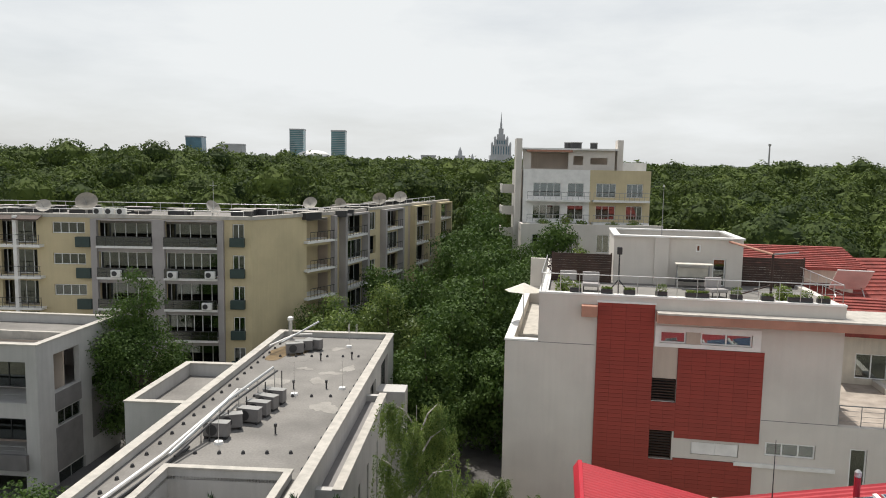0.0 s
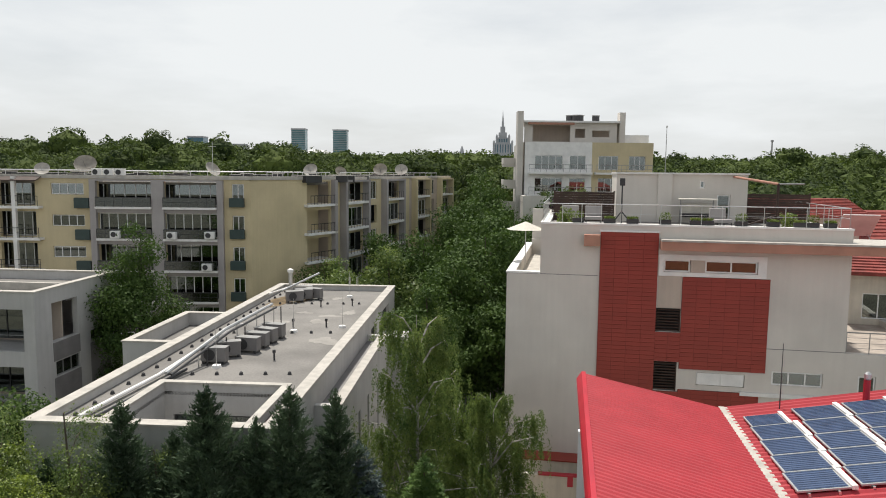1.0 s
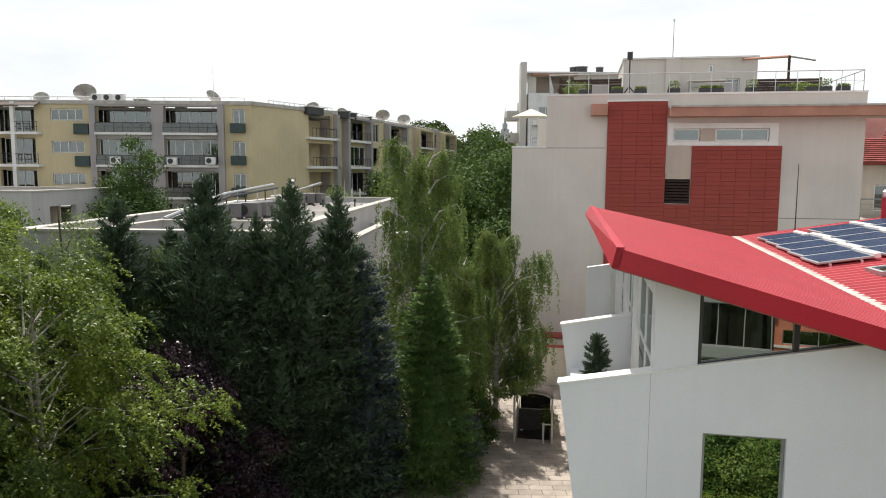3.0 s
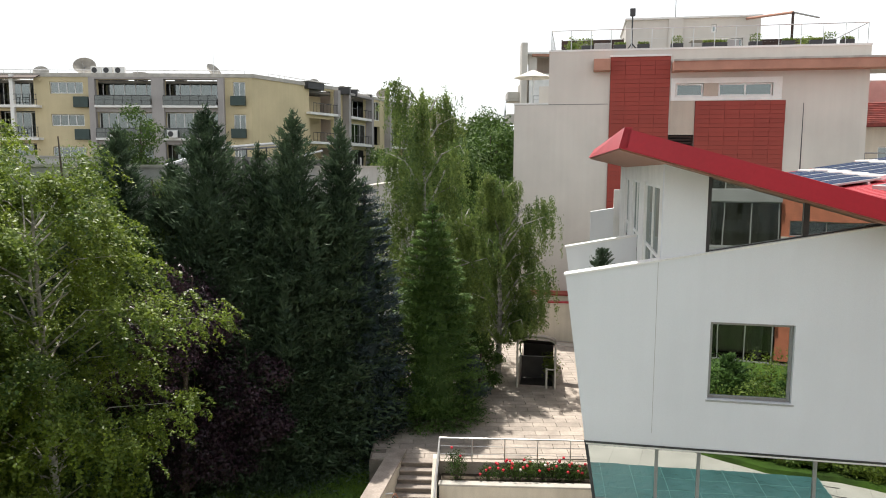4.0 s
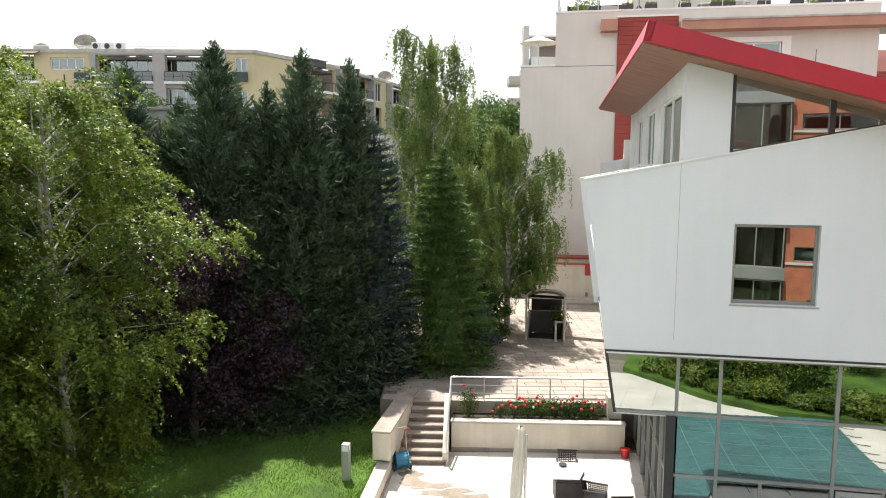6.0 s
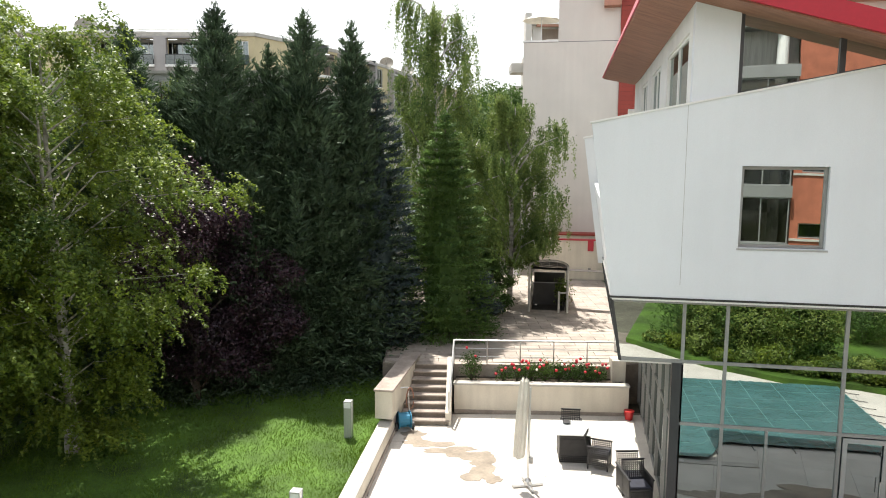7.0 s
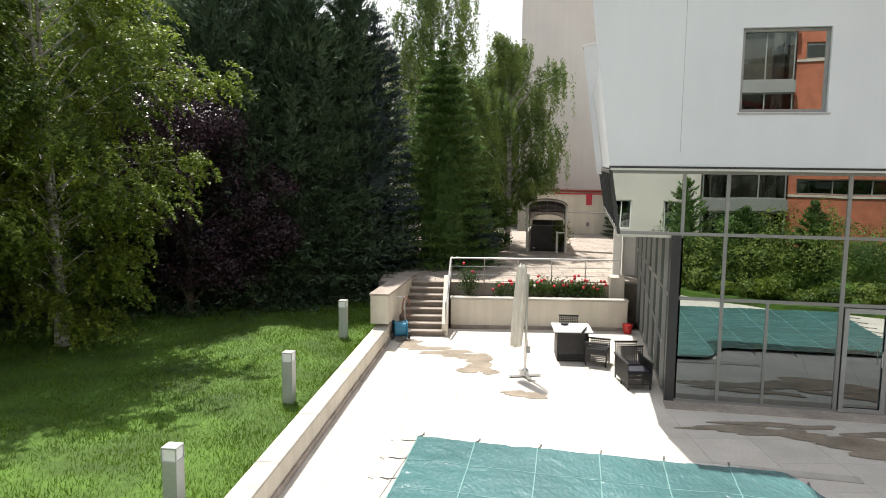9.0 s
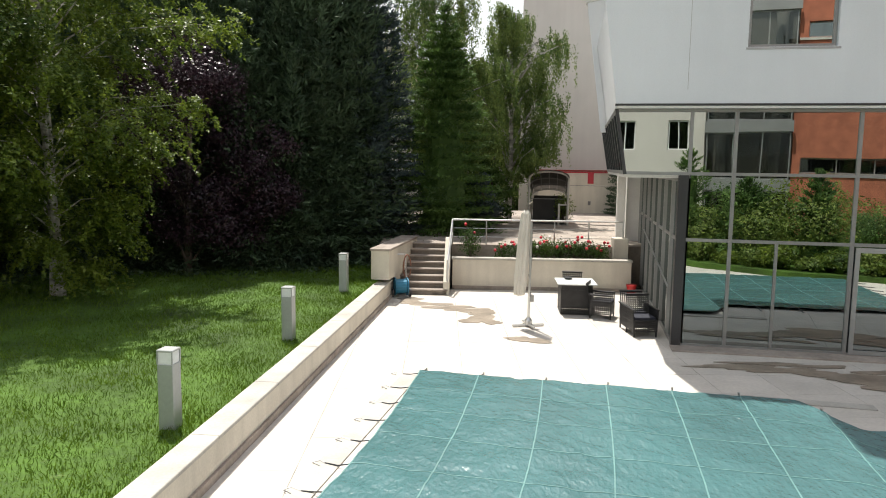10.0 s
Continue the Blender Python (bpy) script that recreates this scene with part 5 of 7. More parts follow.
blot("puddle", 1.75, 21.9, 1.0, 2.0, 9.526, 3, M_WET, fr, "brown puddle stain on the felt")
blot("puddle", 2.9, 20.3, 0.55, 0.9, 9.521, 4, M_GRAVELROOF, fr)
for k in range(10):
    blot("water_mark", 1.6 + 4.6 * rng.random(), 9 + 14 * rng.random(), 0.2 + 0.5 * rng.random(), 0.3 + 0.6 * rng.random(), 9.521 + 0.0006 * k, 30 + k, M_FELT_PALE, fr)
cone = thing("roof_vent", FR @ pose(1.0, 2.0, 9.52), "small black roof vent on grey felt", "vent", "roof vents")
part("body", bar([(0, 0, 0), (0, 0, 0.05), (0, 0, 0.10), (0, 0, 0.13)], [0.09, 0.07, 0.06, 0.02], 8), M_FRAME, cone)
for k in range(22):
    copy_thing(cone, FR @ pose(0.75, 1.4 + k * 1.1, 9.52))
for k in range(20):
    copy_thing(cone, FR @ pose(6.95, 5.0 + k * 1.02, 9.52))
for row in (6.0, 13.0, 20.5):
    for k in range(6):
        copy_thing(cone, FR @ pose(1.6 + k * 0.9, row + 0.1 * k, 9.52))
stub = thing("vent_pipe", FR @ pose(4.9, 8.5, 9.52), "short dark vent pipe with cap on the flat roof", "vent", "vent pipes")
part("pipe", bar([(0, 0, 0), (0, 0, 0.3)], 0.04, 8), M_FRAME, stub)
part("cap", bar([(0, 0, 0.3), (0, 0, 0.42)], 0.07, 8), M_FRAME, stub)
for u, v in ((4.0, 14.6), (5.6, 14.8), (4.1, 20.0), (5.8, 20.5), (3.4, 11.2)):
    copy_thing(stub, FR @ pose(u, v, 9.52))
ax = thing("air_unit", FR @ pose(2.2, 7.6, 9.52), "low galvanised air-conditioning unit on the flat roof", "air conditioner", "roof units")
part("casing", soft_box(0, 1.0, 0, 0.42, 0.10, 0.66, 0.02, 1), M_PANELGREY, ax)
part("top_plate", boxes((-0.02, 1.02, -0.02, 0.44, 0.66, 0.68)), M_FRAMEGREY, ax)
part("fan_grille", bar([(0.36, -0.004, 0.38), (0.36, -0.02, 0.38)], 0.23, 14), M_FRAME, ax)
for a in (0.1, 0.9):
    part("foot", boxes((a - 0.05, a + 0.05, 0, 0.42, 0, 0.12)), M_FRAME, ax)
for u, v in ((2.5, 8.4), (2.9, 9.5), (3.0, 10.4), (3.1, 11.4), (3.2, 12.2), (1.9, 20.8), (2.2, 21.6), (2.6, 22.3)):
    copy_thing(ax, FR @ pose(u, v, 9.52, 0, 0, 4 + 25 * math.sin(7 * v)))
fp = thing("roof_frame", FR @ pose(0, 0, 9.52), "tall galvanised pipe rack with cable tray across the flat roof", "pipe rack")
part("tray", bar([(1.9, 5.2, 0.3), (2.6, 9.3, 1.05), (3.3, 13.5, 1.35)], 0.07, 6), M_ALU, fp)
part("tray", bar([(2.1, 5.2, 0.25), (2.8, 9.3, 0.95), (3.5, 13.5, 1.2)], 0.05, 6), M_FRAME, fp)
for u, v, h in ((2.2, 7.4, 0.7), (2.5, 8.7, 0.9), (2.8, 10.1, 1.05), (3.1, 11.8, 1.2), (3.4, 13.4, 1.3)):
    part("upright", bar([(u, v, 0), (u, v, h)], 0.03, 6), M_STEEL, fp)
    part("upright", bar([(u + 0.35, v, 0), (u + 0.35, v, h - 0.05)], 0.03, 6), M_FRAME, fp)
part("duct", bar([(1.1, 1.0, 0.12), (1.5, 5.5, 0.15), (2.0, 10.5, 0.55), (2.0, 12.2, 0.6), (2.5, 12.3, 0.6)], 0.075, 8), M_WHITE, fp, "white insulated pipe")
part("cable", bar([(1.5, 1.2, 0.05), (1.8, 4.0, 0.06), (2.1, 6.5, 0.1)], 0.06, 6), M_FRAME, fp)
part("tray", bar([(1.4, 21.5, 0.6), (2.9, 24.6, 1.25)], 0.06, 6), M_ALU, fp)
part("duct", bar([(0.8, 21.0, 0.5), (1.6, 23.6, 0.6), (2.3, 25.2, 0.3)], 0.06, 8), M_WHITE, fp)
fl = thing("flue", FR @ pose(0.9, 25.2, 9.5), "shiny steel flue with cap on the flat roof", "chimney")
part("pipe", bar([(0, 0, 0), (0, 0, 1.15)], 0.13, 12), M_STEEL, fl)
part("cap", bar([(0, 0, 1.15), (0, 0, 1.22), (0, 0, 1.38), (0, 0, 1.45)], [0.12, 0.19, 0.19, 0.05], 12), M_WHITE, fl)
ld = thing("roof_ladder", FR @ pose(4.6, 25.9, 8.6), "bent steel ladder hooks over the parapet", "ladder")
for a in (0.0, 0.5):
    part("rail", bar([(a, 0.15, 0), (a, 0.15, 1.75), (a, -0.25, 1.8), (a, -0.25, 1.3)], 0.022, 6), M_STEEL, ld)
for k in range(5):
    part("rung", bar([(0, 0.15, 0.3 * k), (0.5, 0.15, 0.3 * k)], 0.015, 6), M_STEEL, ld)
an = thing("lightning_rod", FR @ pose(4.3, 13.6, 9.52), "thin lightning rod on a white base", "lightning rod", "lightning rods")
part("rod", bar([(0, 0, 0), (0, 0, 1.6)], [0.018, 0.008], 6), M_STEEL, an)
part("base", bar([(0, 0, 0), (0, 0, 0.1)], [0.2, 0.17], 12), M_WHITE, an)
for u, v in ((6.4, 14.8), (5.1, 23.3), (3.0, 7.2)):
    copy_thing(an, FR @ pose(u, v, 9.52))
# garage beside it
gr = thing("side_wing", FR @ pose(-4.4, 14.0, 0), "lower pale grey wing with a parapet roof", "house wing")
part("front_wall", boxes((0, 4.38, 0, 0.3, 0, 8.7)), M_GREYWALL, gr)
part("left_wall", boxes((0, 0.3, 0.3, 7.5, 0, 8.7)), M_GREYWALL, gr)
part("back_wall", boxes((0.3, 4.38, 7.2, 7.5, 0, 8.7)), M_GREYWALL, gr)
part("roof", boxes((0.3, 4.38, 0.3, 7.2, 7.9, 8.0)), M_GRAVELROOF, gr)
each("coping", [(-0.05, 4.38, -0.05, 0.35, 8.7, 8.78), (-0.05, 0.35, 0.35, 7.55, 8.7, 8.78), (0.35, 4.38, 7.15, 7.55, 8.7, 8.78)], M_COPING, gr)
part("door", boxes((2.4, 3.6, -0.03, 0.0, 5.2, 7.6)), M_PANELGREY, gr)

# ---- white terraced house at the left ----
WB = pose(-22.6, 39.2, 0, 0, 0, -5)
wb = thing("terraced_house", WB, "pale grey modern house with loggias and flat roof", "house")
part("front_wall", holed(-12, 0, 0, 10.25, 0, 0.35, [(-11.5, -0.7, 6.9, 9.3), (-11.5, -0.8, 3.6, 6.0), (-3.4, -0.9, 0.1, 2.6), (-9, -5, 0.1, 2.6)]), M_GREYWALL, wb)
sd = part("side_wall", holed(0.35, 8.2, 0, 10.25, 0, 0.35, [(1.5, 4.0, 7.1, 9.4), (1.7, 4.1, 5.0, 5.9), (5.3, 7.3, 6.3, 7.0), (1.6, 4.3, 0.9, 2.2)]), M_GREYWALL, wb)
sd.matrix_basis = pose(0, 0, 0, 0, 0, 90)
each("grey_panel", [(1.5, 4.1, -0.03, -0.002, 2.3, 4.95), (5.2, 7.4, -0.03, -0.002, 3.0, 6.2), (1.5, 4.1, -0.03, -0.002, 5.95, 7.05)], M_PANELGREY, sd)
window(sd, 1.71, 4.09, 5.01, 5.89, 0.1, 3, M_FRAMEGREY)
window(sd, 5.31, 7.29, 6.31, 6.99, 0.1, 2, M_FRAMEGREY)
window(sd, 1.61, 4.29, 0.91, 2.19, 0.1, 2, M_FRAMEGREY)
part("rear_wall", boxes((-12, 0, 8.2, 8.5, 0, 10.25)), M_GREYWALL, wb)
part("left_wall", boxes((-12, -11.65, 0.35, 8.2, 0, 10.25)), M_GREYWALL, wb)
each("floor_slab", [(-11.65, -0.35, 0.35, 8.2, 6.1, 6.8), (-11.65, -0.35, 0.35, 8.2, 2.8, 3.4)], M_GREYWALL, wb)
part("loggia_back", boxes((-11.6, -0.4, 3.0, 3.1, 0, 9.8)), M_TAUPE, wb)
each("roof_slab", [(-11.65, -0.35, 0.35, 3.4, 9.45, 9.7), (-11.65, -0.35, 5.4, 8.2, 9.45, 9.7)], M_GRAVELROOF, wb)
part("dark_roof", boxes((-11.65, -0.35, 3.4, 5.4, 9.2, 9.3)), M_PANELGREY, wb)
each("coping", [(-12.05, 0.05, -0.05, 0.4, 10.25, 10.33), (-0.4, 0.05, 0.4, 8.55, 10.25, 10.33), (-12, -0.4, 8.15, 8.55, 10.25, 10.33), (-12, -0.4, 3.2, 3.45, 9.7, 10.3)], M_COPING, wb)
window(wb, -6.0, -1.2, 3.7, 5.9, 2.6, 4, M_FRAME)
window(wb, -6.0, -1.2, 7.0, 9.2, 2.6, 4, M_FRAME)
part("balcony_panel", boxes((-11.5, -0.7, -0.25, -0.02, 3.0, 3.9)), M_PANELGREY, wb, "grey balcony front")
wbr = thing("loggia_railing", WB @ pose(0, 0, 0), "thin metal railing in the loggias", "railing")
railing(wbr, (-11.4, -0.12, 3.9), (-0.8, -0.12, 3.9), 0.5, 7, 2, M_FRAMEGREY, 0.015)
railing(wbr, (-11.4, 0.15, 6.9), (-0.8, 0.15, 6.9), 0.9, 7, 2, M_FRAMEGREY, 0.015)

# ---- yellow apartment building ----
LEVELS = [13.72, 11.12, 8.52, 5.92, 3.32, 0.72]
YS = Matrix.Translation((0, 0, 1.42)) @ Matrix.Scale(0.934, 4)
YA = YS @ pose(-45.0, 58.8, 0)


def on_roof(x, y, z, rz=0):
    return pose(0.934 * x, 0.934 * y, 0.934 * z + 1.42, 0, 0, rz)



def ac_unit(m, k=0):
    a = thing("air_conditioner", m, "white outdoor air-conditioning unit on the facade", "air conditioner", "facade units")
    part("casing", soft_box(0, 0.8, -0.32, 0, 0, 0.58, 0.02, 1), M_WHITE, a)
    part("fan_grille", bar([(0.3, -0.325, 0.29), (0.3, -0.34, 0.29)], 0.22, 12), M_FRAME, a)
    part("bracket", boxes((0.1, 0.7, -0.3, 0, -0.04, 0)), M_STEEL, a)
    return a


ya = thing("apartment_building", YA, "yellow and lilac five-storey apartment building with balconies", "apartment building", "yellow apartment blocks")
hol = []
for z in LEVELS:
    hol += [(16.7, 21.3, z + 0.12, z + 2.15), (22.2, 26.6, z + 0.12, z + 2.15), (12.9, 15.6, z + 1.0, z + 1.95), (28.0 - 0.25, 28.75, z + 0.35, z + 2.0), (8.6, 11.6, z + 0.1, z + 2.2), (2.0, 7.6, z + 0.5, z + 2.0)]
part("wall", holed(0, 29.3, -1.7, 16.05, 0, 0.35, hol), M_YELLOW, ya)
each("lilac_frame", [r for a, b in ((16.2, 21.75), (21.75, 27.1)) for r in ((a, a + 0.5, -0.35, -0.002, 1, 16.0), (b - 0.5, b, -0.35, -0.002, 1, 16.0), (a + 0.5, b - 0.5, -0.35, -0.002, 15.87, 16.0))], M_LILAC, ya, "projecting grey-lilac frames")
each("lilac_spandrel", [(a, b, -0.18, -0.002, z - 0.45, z + 0.1) for z in LEVELS for a, b in ((16.7, 21.25), (22.25, 26.6))], M_LILAC, ya)
part("parapet_coping", boxes((-0.1, 29.4, -0.1, 0.4, 16.05, 16.35)), M_COPING, ya)
part("roof", boxes((0, 29.3, 0.4, 14, 15.6, 15.8)), M_GRAVELROOF, ya)
# dark core in place of dim rooms behind the windows
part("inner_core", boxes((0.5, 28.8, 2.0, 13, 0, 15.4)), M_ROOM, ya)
each("floor_plate", [(0.2, 29.1, 0.36, 2.0, z - 0.12, z + 0.08) for z in LEVELS], M_TAUPE, ya)
rnd = random.Random(4)
for i, z in enumerate(LEVELS[:5]):
    for a, b in ((16.75, 21.25), (22.25, 26.55)):
        y = 0.2 if (i + int(a)) % 2 else 0.95
        window(ya, a, b, z + 0.15, z + 2.12, y, 6 if y < 0.5 else 5, M_WHITEFRAME if y < 0.5 or i % 2 else None, curtain=rnd.choice([0.35, 0.5, 0.7]))
        bl = part("balcony", boxes((a - 0.05, b + 0.05, -0.55, -0.19, z - 0.12, z + 0.06)), M_WHITE, ya, "pale balcony slab")
        part("rail", boxes((a, b, -0.52, -0.49, z + 0.80, z + 0.86), (a, b, -0.52, -0.5, z + 0.45, z + 0.48)), M_FRAME, bl)
        part("glazed_front", boxes((a, b, -0.51, -0.505, z + 0.08, z + 0.80)), G_CANOPY, bl)
        for k in range(7):
            u = a + (b - a) * k / 6
            part("baluster", boxes((u - 0.015, u + 0.015, -0.52, -0.49, z + 0.06, z + 0.8)), M_FRAME, bl)
    window(ya, 12.92, 15.58, z + 1.02, z + 1.93, 0.1, 4, M_WHITEFRAME, curtain=rnd.choice([None, 0.5]))
    window(ya, 27.77, 28.73, z + 0.37, z + 1.98, 0.1, 2, M_WHITEFRAME)
    window(ya, 2.02, 7.58, z + 0.52, z + 1.98, 0.1, 6)
    window(ya, 8.62, 11.58, z + 0.12, z + 2.18, 0.8, 4, M_WHITEFRAME, curtain=0.5)
    part("box_panel", soft_box(27.6, 28.8, -0.35, -0.002, z + 0.1, z + 0.85, 0.02, 1), M_GREENBOX, ya, "dark green balconette panel")
    part("box_panel", soft_box(14.9, 16.1, -0.35, -0.002, z - 0.1, z + 0.75, 0.02, 1), M_GREENBOX, ya)
    lb = part("balcony", boxes((7.9, 12.2, -0.75, -0.002, z - 0.15, z + 0.05)), M_WHITE, ya)
    part("rail", boxes((7.9, 12.2, -0.75, -0.71, z + 0.85, z + 0.9), (7.9, 12.2, -0.74, -0.72, z + 0.45, z + 0.49)), M_FRAME, lb)
    for k in range(9):
        part("baluster", boxes((7.9 + k * 0.53, 7.93 + k * 0.53, -0.75, -0.71, z + 0.05, z + 0.85)), M_FRAME, lb)
    part("pillar", boxes((10.05, 10.35, -0.75, -0.45, z + 0.05, z + 2.45)), M_WHITE, ya)
part("awning", prism([(-0.9, 2.1), (0.0, 2.45), (0.0, 2.52), (-0.9, 2.17)], 4.3, "y"), M_BROWNSCREEN, ya, "brown awning slats over the top balcony").matrix_basis = pose(12.2, 0, 13.72, 0, 0, 90)
for z, u in ((8.52 + 0.1, 25.4), (11.2, 22.6), (11.25, 18.0), (11.25, 25.7)):
    ac_unit(YA @ pose(u, -0.56, z))
for k in range(3):
    ac_unit(YA @ pose(16.3 + 0.95 * k, 0.3, 16.3))

YB_ = YS @ pose(-15.7, 58.8, 0, 0, 0, 60.5)
yb = thing("apartment_building", YB_, "yellow plain gable end with corner balconies", "apartment building", "yellow apartment blocks")
hb = [(7.0, 10.4, z + 0.1, z + 2.15) for z in LEVELS]
part("wall", holed(0.0, 11.0, -1.7, 16.05, 0, 0.3, hb), M_YELLOW, yb)
each("coping", [(-0.1, 11.1, -0.1, 0.35, 16.05, 16.35)], M_COPING, yb)
part("roof", boxes((0.4, 11, 0.35, 6, 15.6, 15.78)), M_GRAVELROOF, yb)
part("room_back", boxes((6.6, 10.9, 1.9, 2.0, 0, 15.5)), M_YELLOW, yb)
each("floor_plate", [(6.6, 10.9, -0.5, 1.9, z - 0.14, z + 0.08) for z in LEVELS], M_WHITE, yb)
part("side_pier", boxes((10.5, 10.9, -0.5, 0.0, 0, 16.0)), M_LILAC, yb)
for z in LEVELS[:5]:
    window(yb, 7.2, 8.6, z + 0.1, z + 2.05, 1.7, 2)
    br = part("balcony_rail", boxes((7.0, 10.5, -0.48, -0.45, z + 0.85, z + 0.91)), M_FRAME, yb)
    for k in range(8):
        part("baluster", boxes((7.0 + k * 0.48, 7.03 + k * 0.48, -0.48, -0.45, z + 0.08, z + 0.85)), M_FRAME, br)

for origin, ang, length, mat_a, mat_b, lab in ((( -10.3, 69.0), 72.5, 20.5, M_YELLOW, M_LILAC, "yellow and grey wing of the apartment building"), ((-4.2, 89.0), 73.0, 18.0, M_TAUPE, M_YELLOW, "taupe and yellow far wing of the apartment building")):
    MM = YS @ pose(*origin, 0, 0, 0, ang)
    th = thing("apartment_building", MM, lab, "apartment building", "yellow apartment blocks")
    hh, spans = [], [(1.5, 6.5), (8.6, 10.2), (12.0, 17.0)]
    for z in LEVELS:
        hh += [(a, b, z + 0.15, z + 2.1) for a, b in spans]
    part("wall", holed(0, length, -1.7, 16.05, 0, 0.3, hh), mat_a, th)
    part("bay_frame", boxes(*[r for a, b in ((1.0, 7.0), (11.5, 17.5)) for r in ((a, a + 0.5, -0.7, -0.002, 3, 16), (b - 0.5, b, -0.7, -0.002, 3, 16), (a + 0.5, b - 0.5, -0.7, -0.002, 15.8, 16))]), mat_b, th)
    part("end_wall", boxes((0.0, 0.3, 0.3, 9, 0, 16.05)), M_TAUPE, th)
    each("coping", [(-0.1, length, -0.1, 0.35, 16.05, 16.3)], M_COPING, th)
    part("roof", boxes((0, length, 0.35, 9, 15.6, 15.78)), M_GRAVELROOF, th)
    part("inner_core", boxes((0.4, length, 2.0, 8, 0, 15.5)), M_ROOM, th)
    each("floor_plate", [(a, b, -0.68, 1.9, z - 0.14, z + 0.1) for z in LEVELS for a, b in ((1.5, 6.5), (12, 17))], M_WHITE, th)
    for i, z in enumerate(LEVELS[:5]):
        for j, (a, b) in enumerate(spans):
            window(th, a + 0.01, b - 0.01, z + 0.16, z + 2.09, 0.1 if (i + j) % 2 else 0.9, 4 if b - a > 2 else 2, M_WHITEFRAME)
            if j != 1:
                br = part("balcony_rail", boxes((a, b, -0.68, -0.65, z + 0.85, z + 0.91)), M_FRAME, th)
                for k in range(8):
                    u = a + (b - a) * k / 7.3
                    part("baluster", boxes((u, u + 0.03, -0.68, -0.65, z + 0.1, z + 0.85)), M_FRAME, br)
# roof clutter of the yellow building
dish = thing("satellite_dish", YS @ pose(-30.5, 61.5, 15.8), "large pale satellite dish on the apartment roof", "satellite dish", "satellite dishes")
bm = bmesh.new()
rings, seg = 6, 20
vs = [[bm.verts.new((0.9 * (i / rings) * math.cos(j * math.tau / seg), 0.9 * (i / rings) * math.sin(j * math.tau / seg), 0.22 * (i / rings) ** 2)) for j in range(seg)] for i in range(1, rings + 1)]
c0 = bm.verts.new((0, 0, 0))
for j in range(seg):
    bm.faces.new((c0, vs[0][j], vs[0][(j + 1) % seg]))
    for i in range(rings - 1):
        bm.faces.new((vs[i][j], vs[i + 1][j], vs[i + 1][(j + 1) % seg], vs[i][(j + 1) % seg]))
bmesh.ops.solidify(bm, geom=bm.faces[:], thickness=0.02)
part("reflector", bm, M_COPING, dish).matrix_basis = pose(0, 0, 1.35, 55, 0, 20)
part("mast", bar([(0, 0, 0), (0, 0, 1.4)], 0.05), M_FRAMEGREY, dish)
part("feed_arm", bar([(0, 0.0, 1.1), (0.2, -0.8, 1.75)], 0.02, 6), M_FRAMEGREY, dish)
for x, y, s, a in ((-19.7, 61.5, 0.78, 40), (-34.5, 62, 0.7, 0), (-13.2, 72, 0.8, -30), (-10.8, 76, 0.7, 10), (-7.2, 83, 0.9, -20), (-5.2, 90, 0.9, -20)):
    d2 = copy_thing(dish, on_roof(x, y, 15.8, a))
    d2.scale = (0.93 * s, 0.93 * s, 0.93 * s)
vent = thing("roof_duct", YS @ pose(-29, 60.6, 15.8), "low dark ventilation duct on the apartment roof", "duct", "roof ducts")
part("casing", soft_box(0, 2.2, 0, 0.8, 0, 0.62, 0.03, 1), M_FRAME, vent)
part("cover", boxes((-0.1, 2.3, -0.1, 0.9, 0.62, 0.67)), M_COPING, vent)
r3 = random.Random(9)
for k in range(34):
    t = k / 34
    x, y = (-44 + 27 * r3.random(), 60.8 + 9 * r3.random()) if k < 16 else (-14 + 14 * t + 2.5 * r3.random() - 7, 64 + 42 * (k - 16) / 18 + r3.random())
    copy_thing(vent, on_roof(x, y, 15.78, r3.choice([0, 0, 60])))
cap = thing("chimney_stack", YS @ pose(-25.8, 60.2, 15.8), "short dark chimney stack on the apartment roof", "chimney", "roof stacks")
part("shaft", boxes((0, 0.8, 0, 0.8, 0, 0.75)), M_FRAME, cap)
part("cap", boxes((-0.08, 0.88, -0.08, 0.88, 0.75, 0.83)), M_COPING, cap)
for x, y in ((-23.5, 63), (-17.5, 62.5), (-15.2, 64.5), (-38, 62), (-33, 64), (-13, 70), (-9.8, 78), (-8.2, 84), (-5.6, 92)):
    copy_thing(cap, on_roof(x, y, 15.78))
rl = thing("roof_rail", YS, "pale metal rail along the apartment roof", "railing")
for p, q in (((-45, 59.6, 15.8), (-16.5, 59.6, 15.8)), ((-15, 61.5, 15.8), (-10.8, 69, 15.8)), ((-10.2, 71.5, 15.8), (-1, 105, 15.8)), ((-45, 72, 15.8), (-14, 72, 15.8))):
    railing(rl, p, q, 0.9, 14, 2, M_STEEL, 0.025)
pole = thing("antenna_pole", YS @ pose(-19.3, 60.5, 15.8), "thin roof antenna pole", "antenna")
part("pole", bar([(0, 0, 0), (0, 0, 3.4)], 0.02, 6), M_STEEL, pole)
part("crossbar", bar([(-0.3, 0, 3.0), (0.3, 0, 3.0)], 0.012, 6), M_STEEL, pole)

# ---- white house in the distance ----
FB = pose(9.9, 87.3, 0)
fb = thing("white_house", FB, "white and cream flat-roofed apartment house near the woods", "house")
hf = []
for z in (17.6, 14.9, 12.2):
    hf += [(1.2, 4.6, z, z + 1.7), (5.4, 7.4, z, z + 1.7), (8.9, 11.3, z, z + 1.7), (12.6, 14.6, z, z + 1.7)]
part("wall", holed(0, 8.1, 0, 20.9, 0, 0.3, hf), M_WHITE, fb)
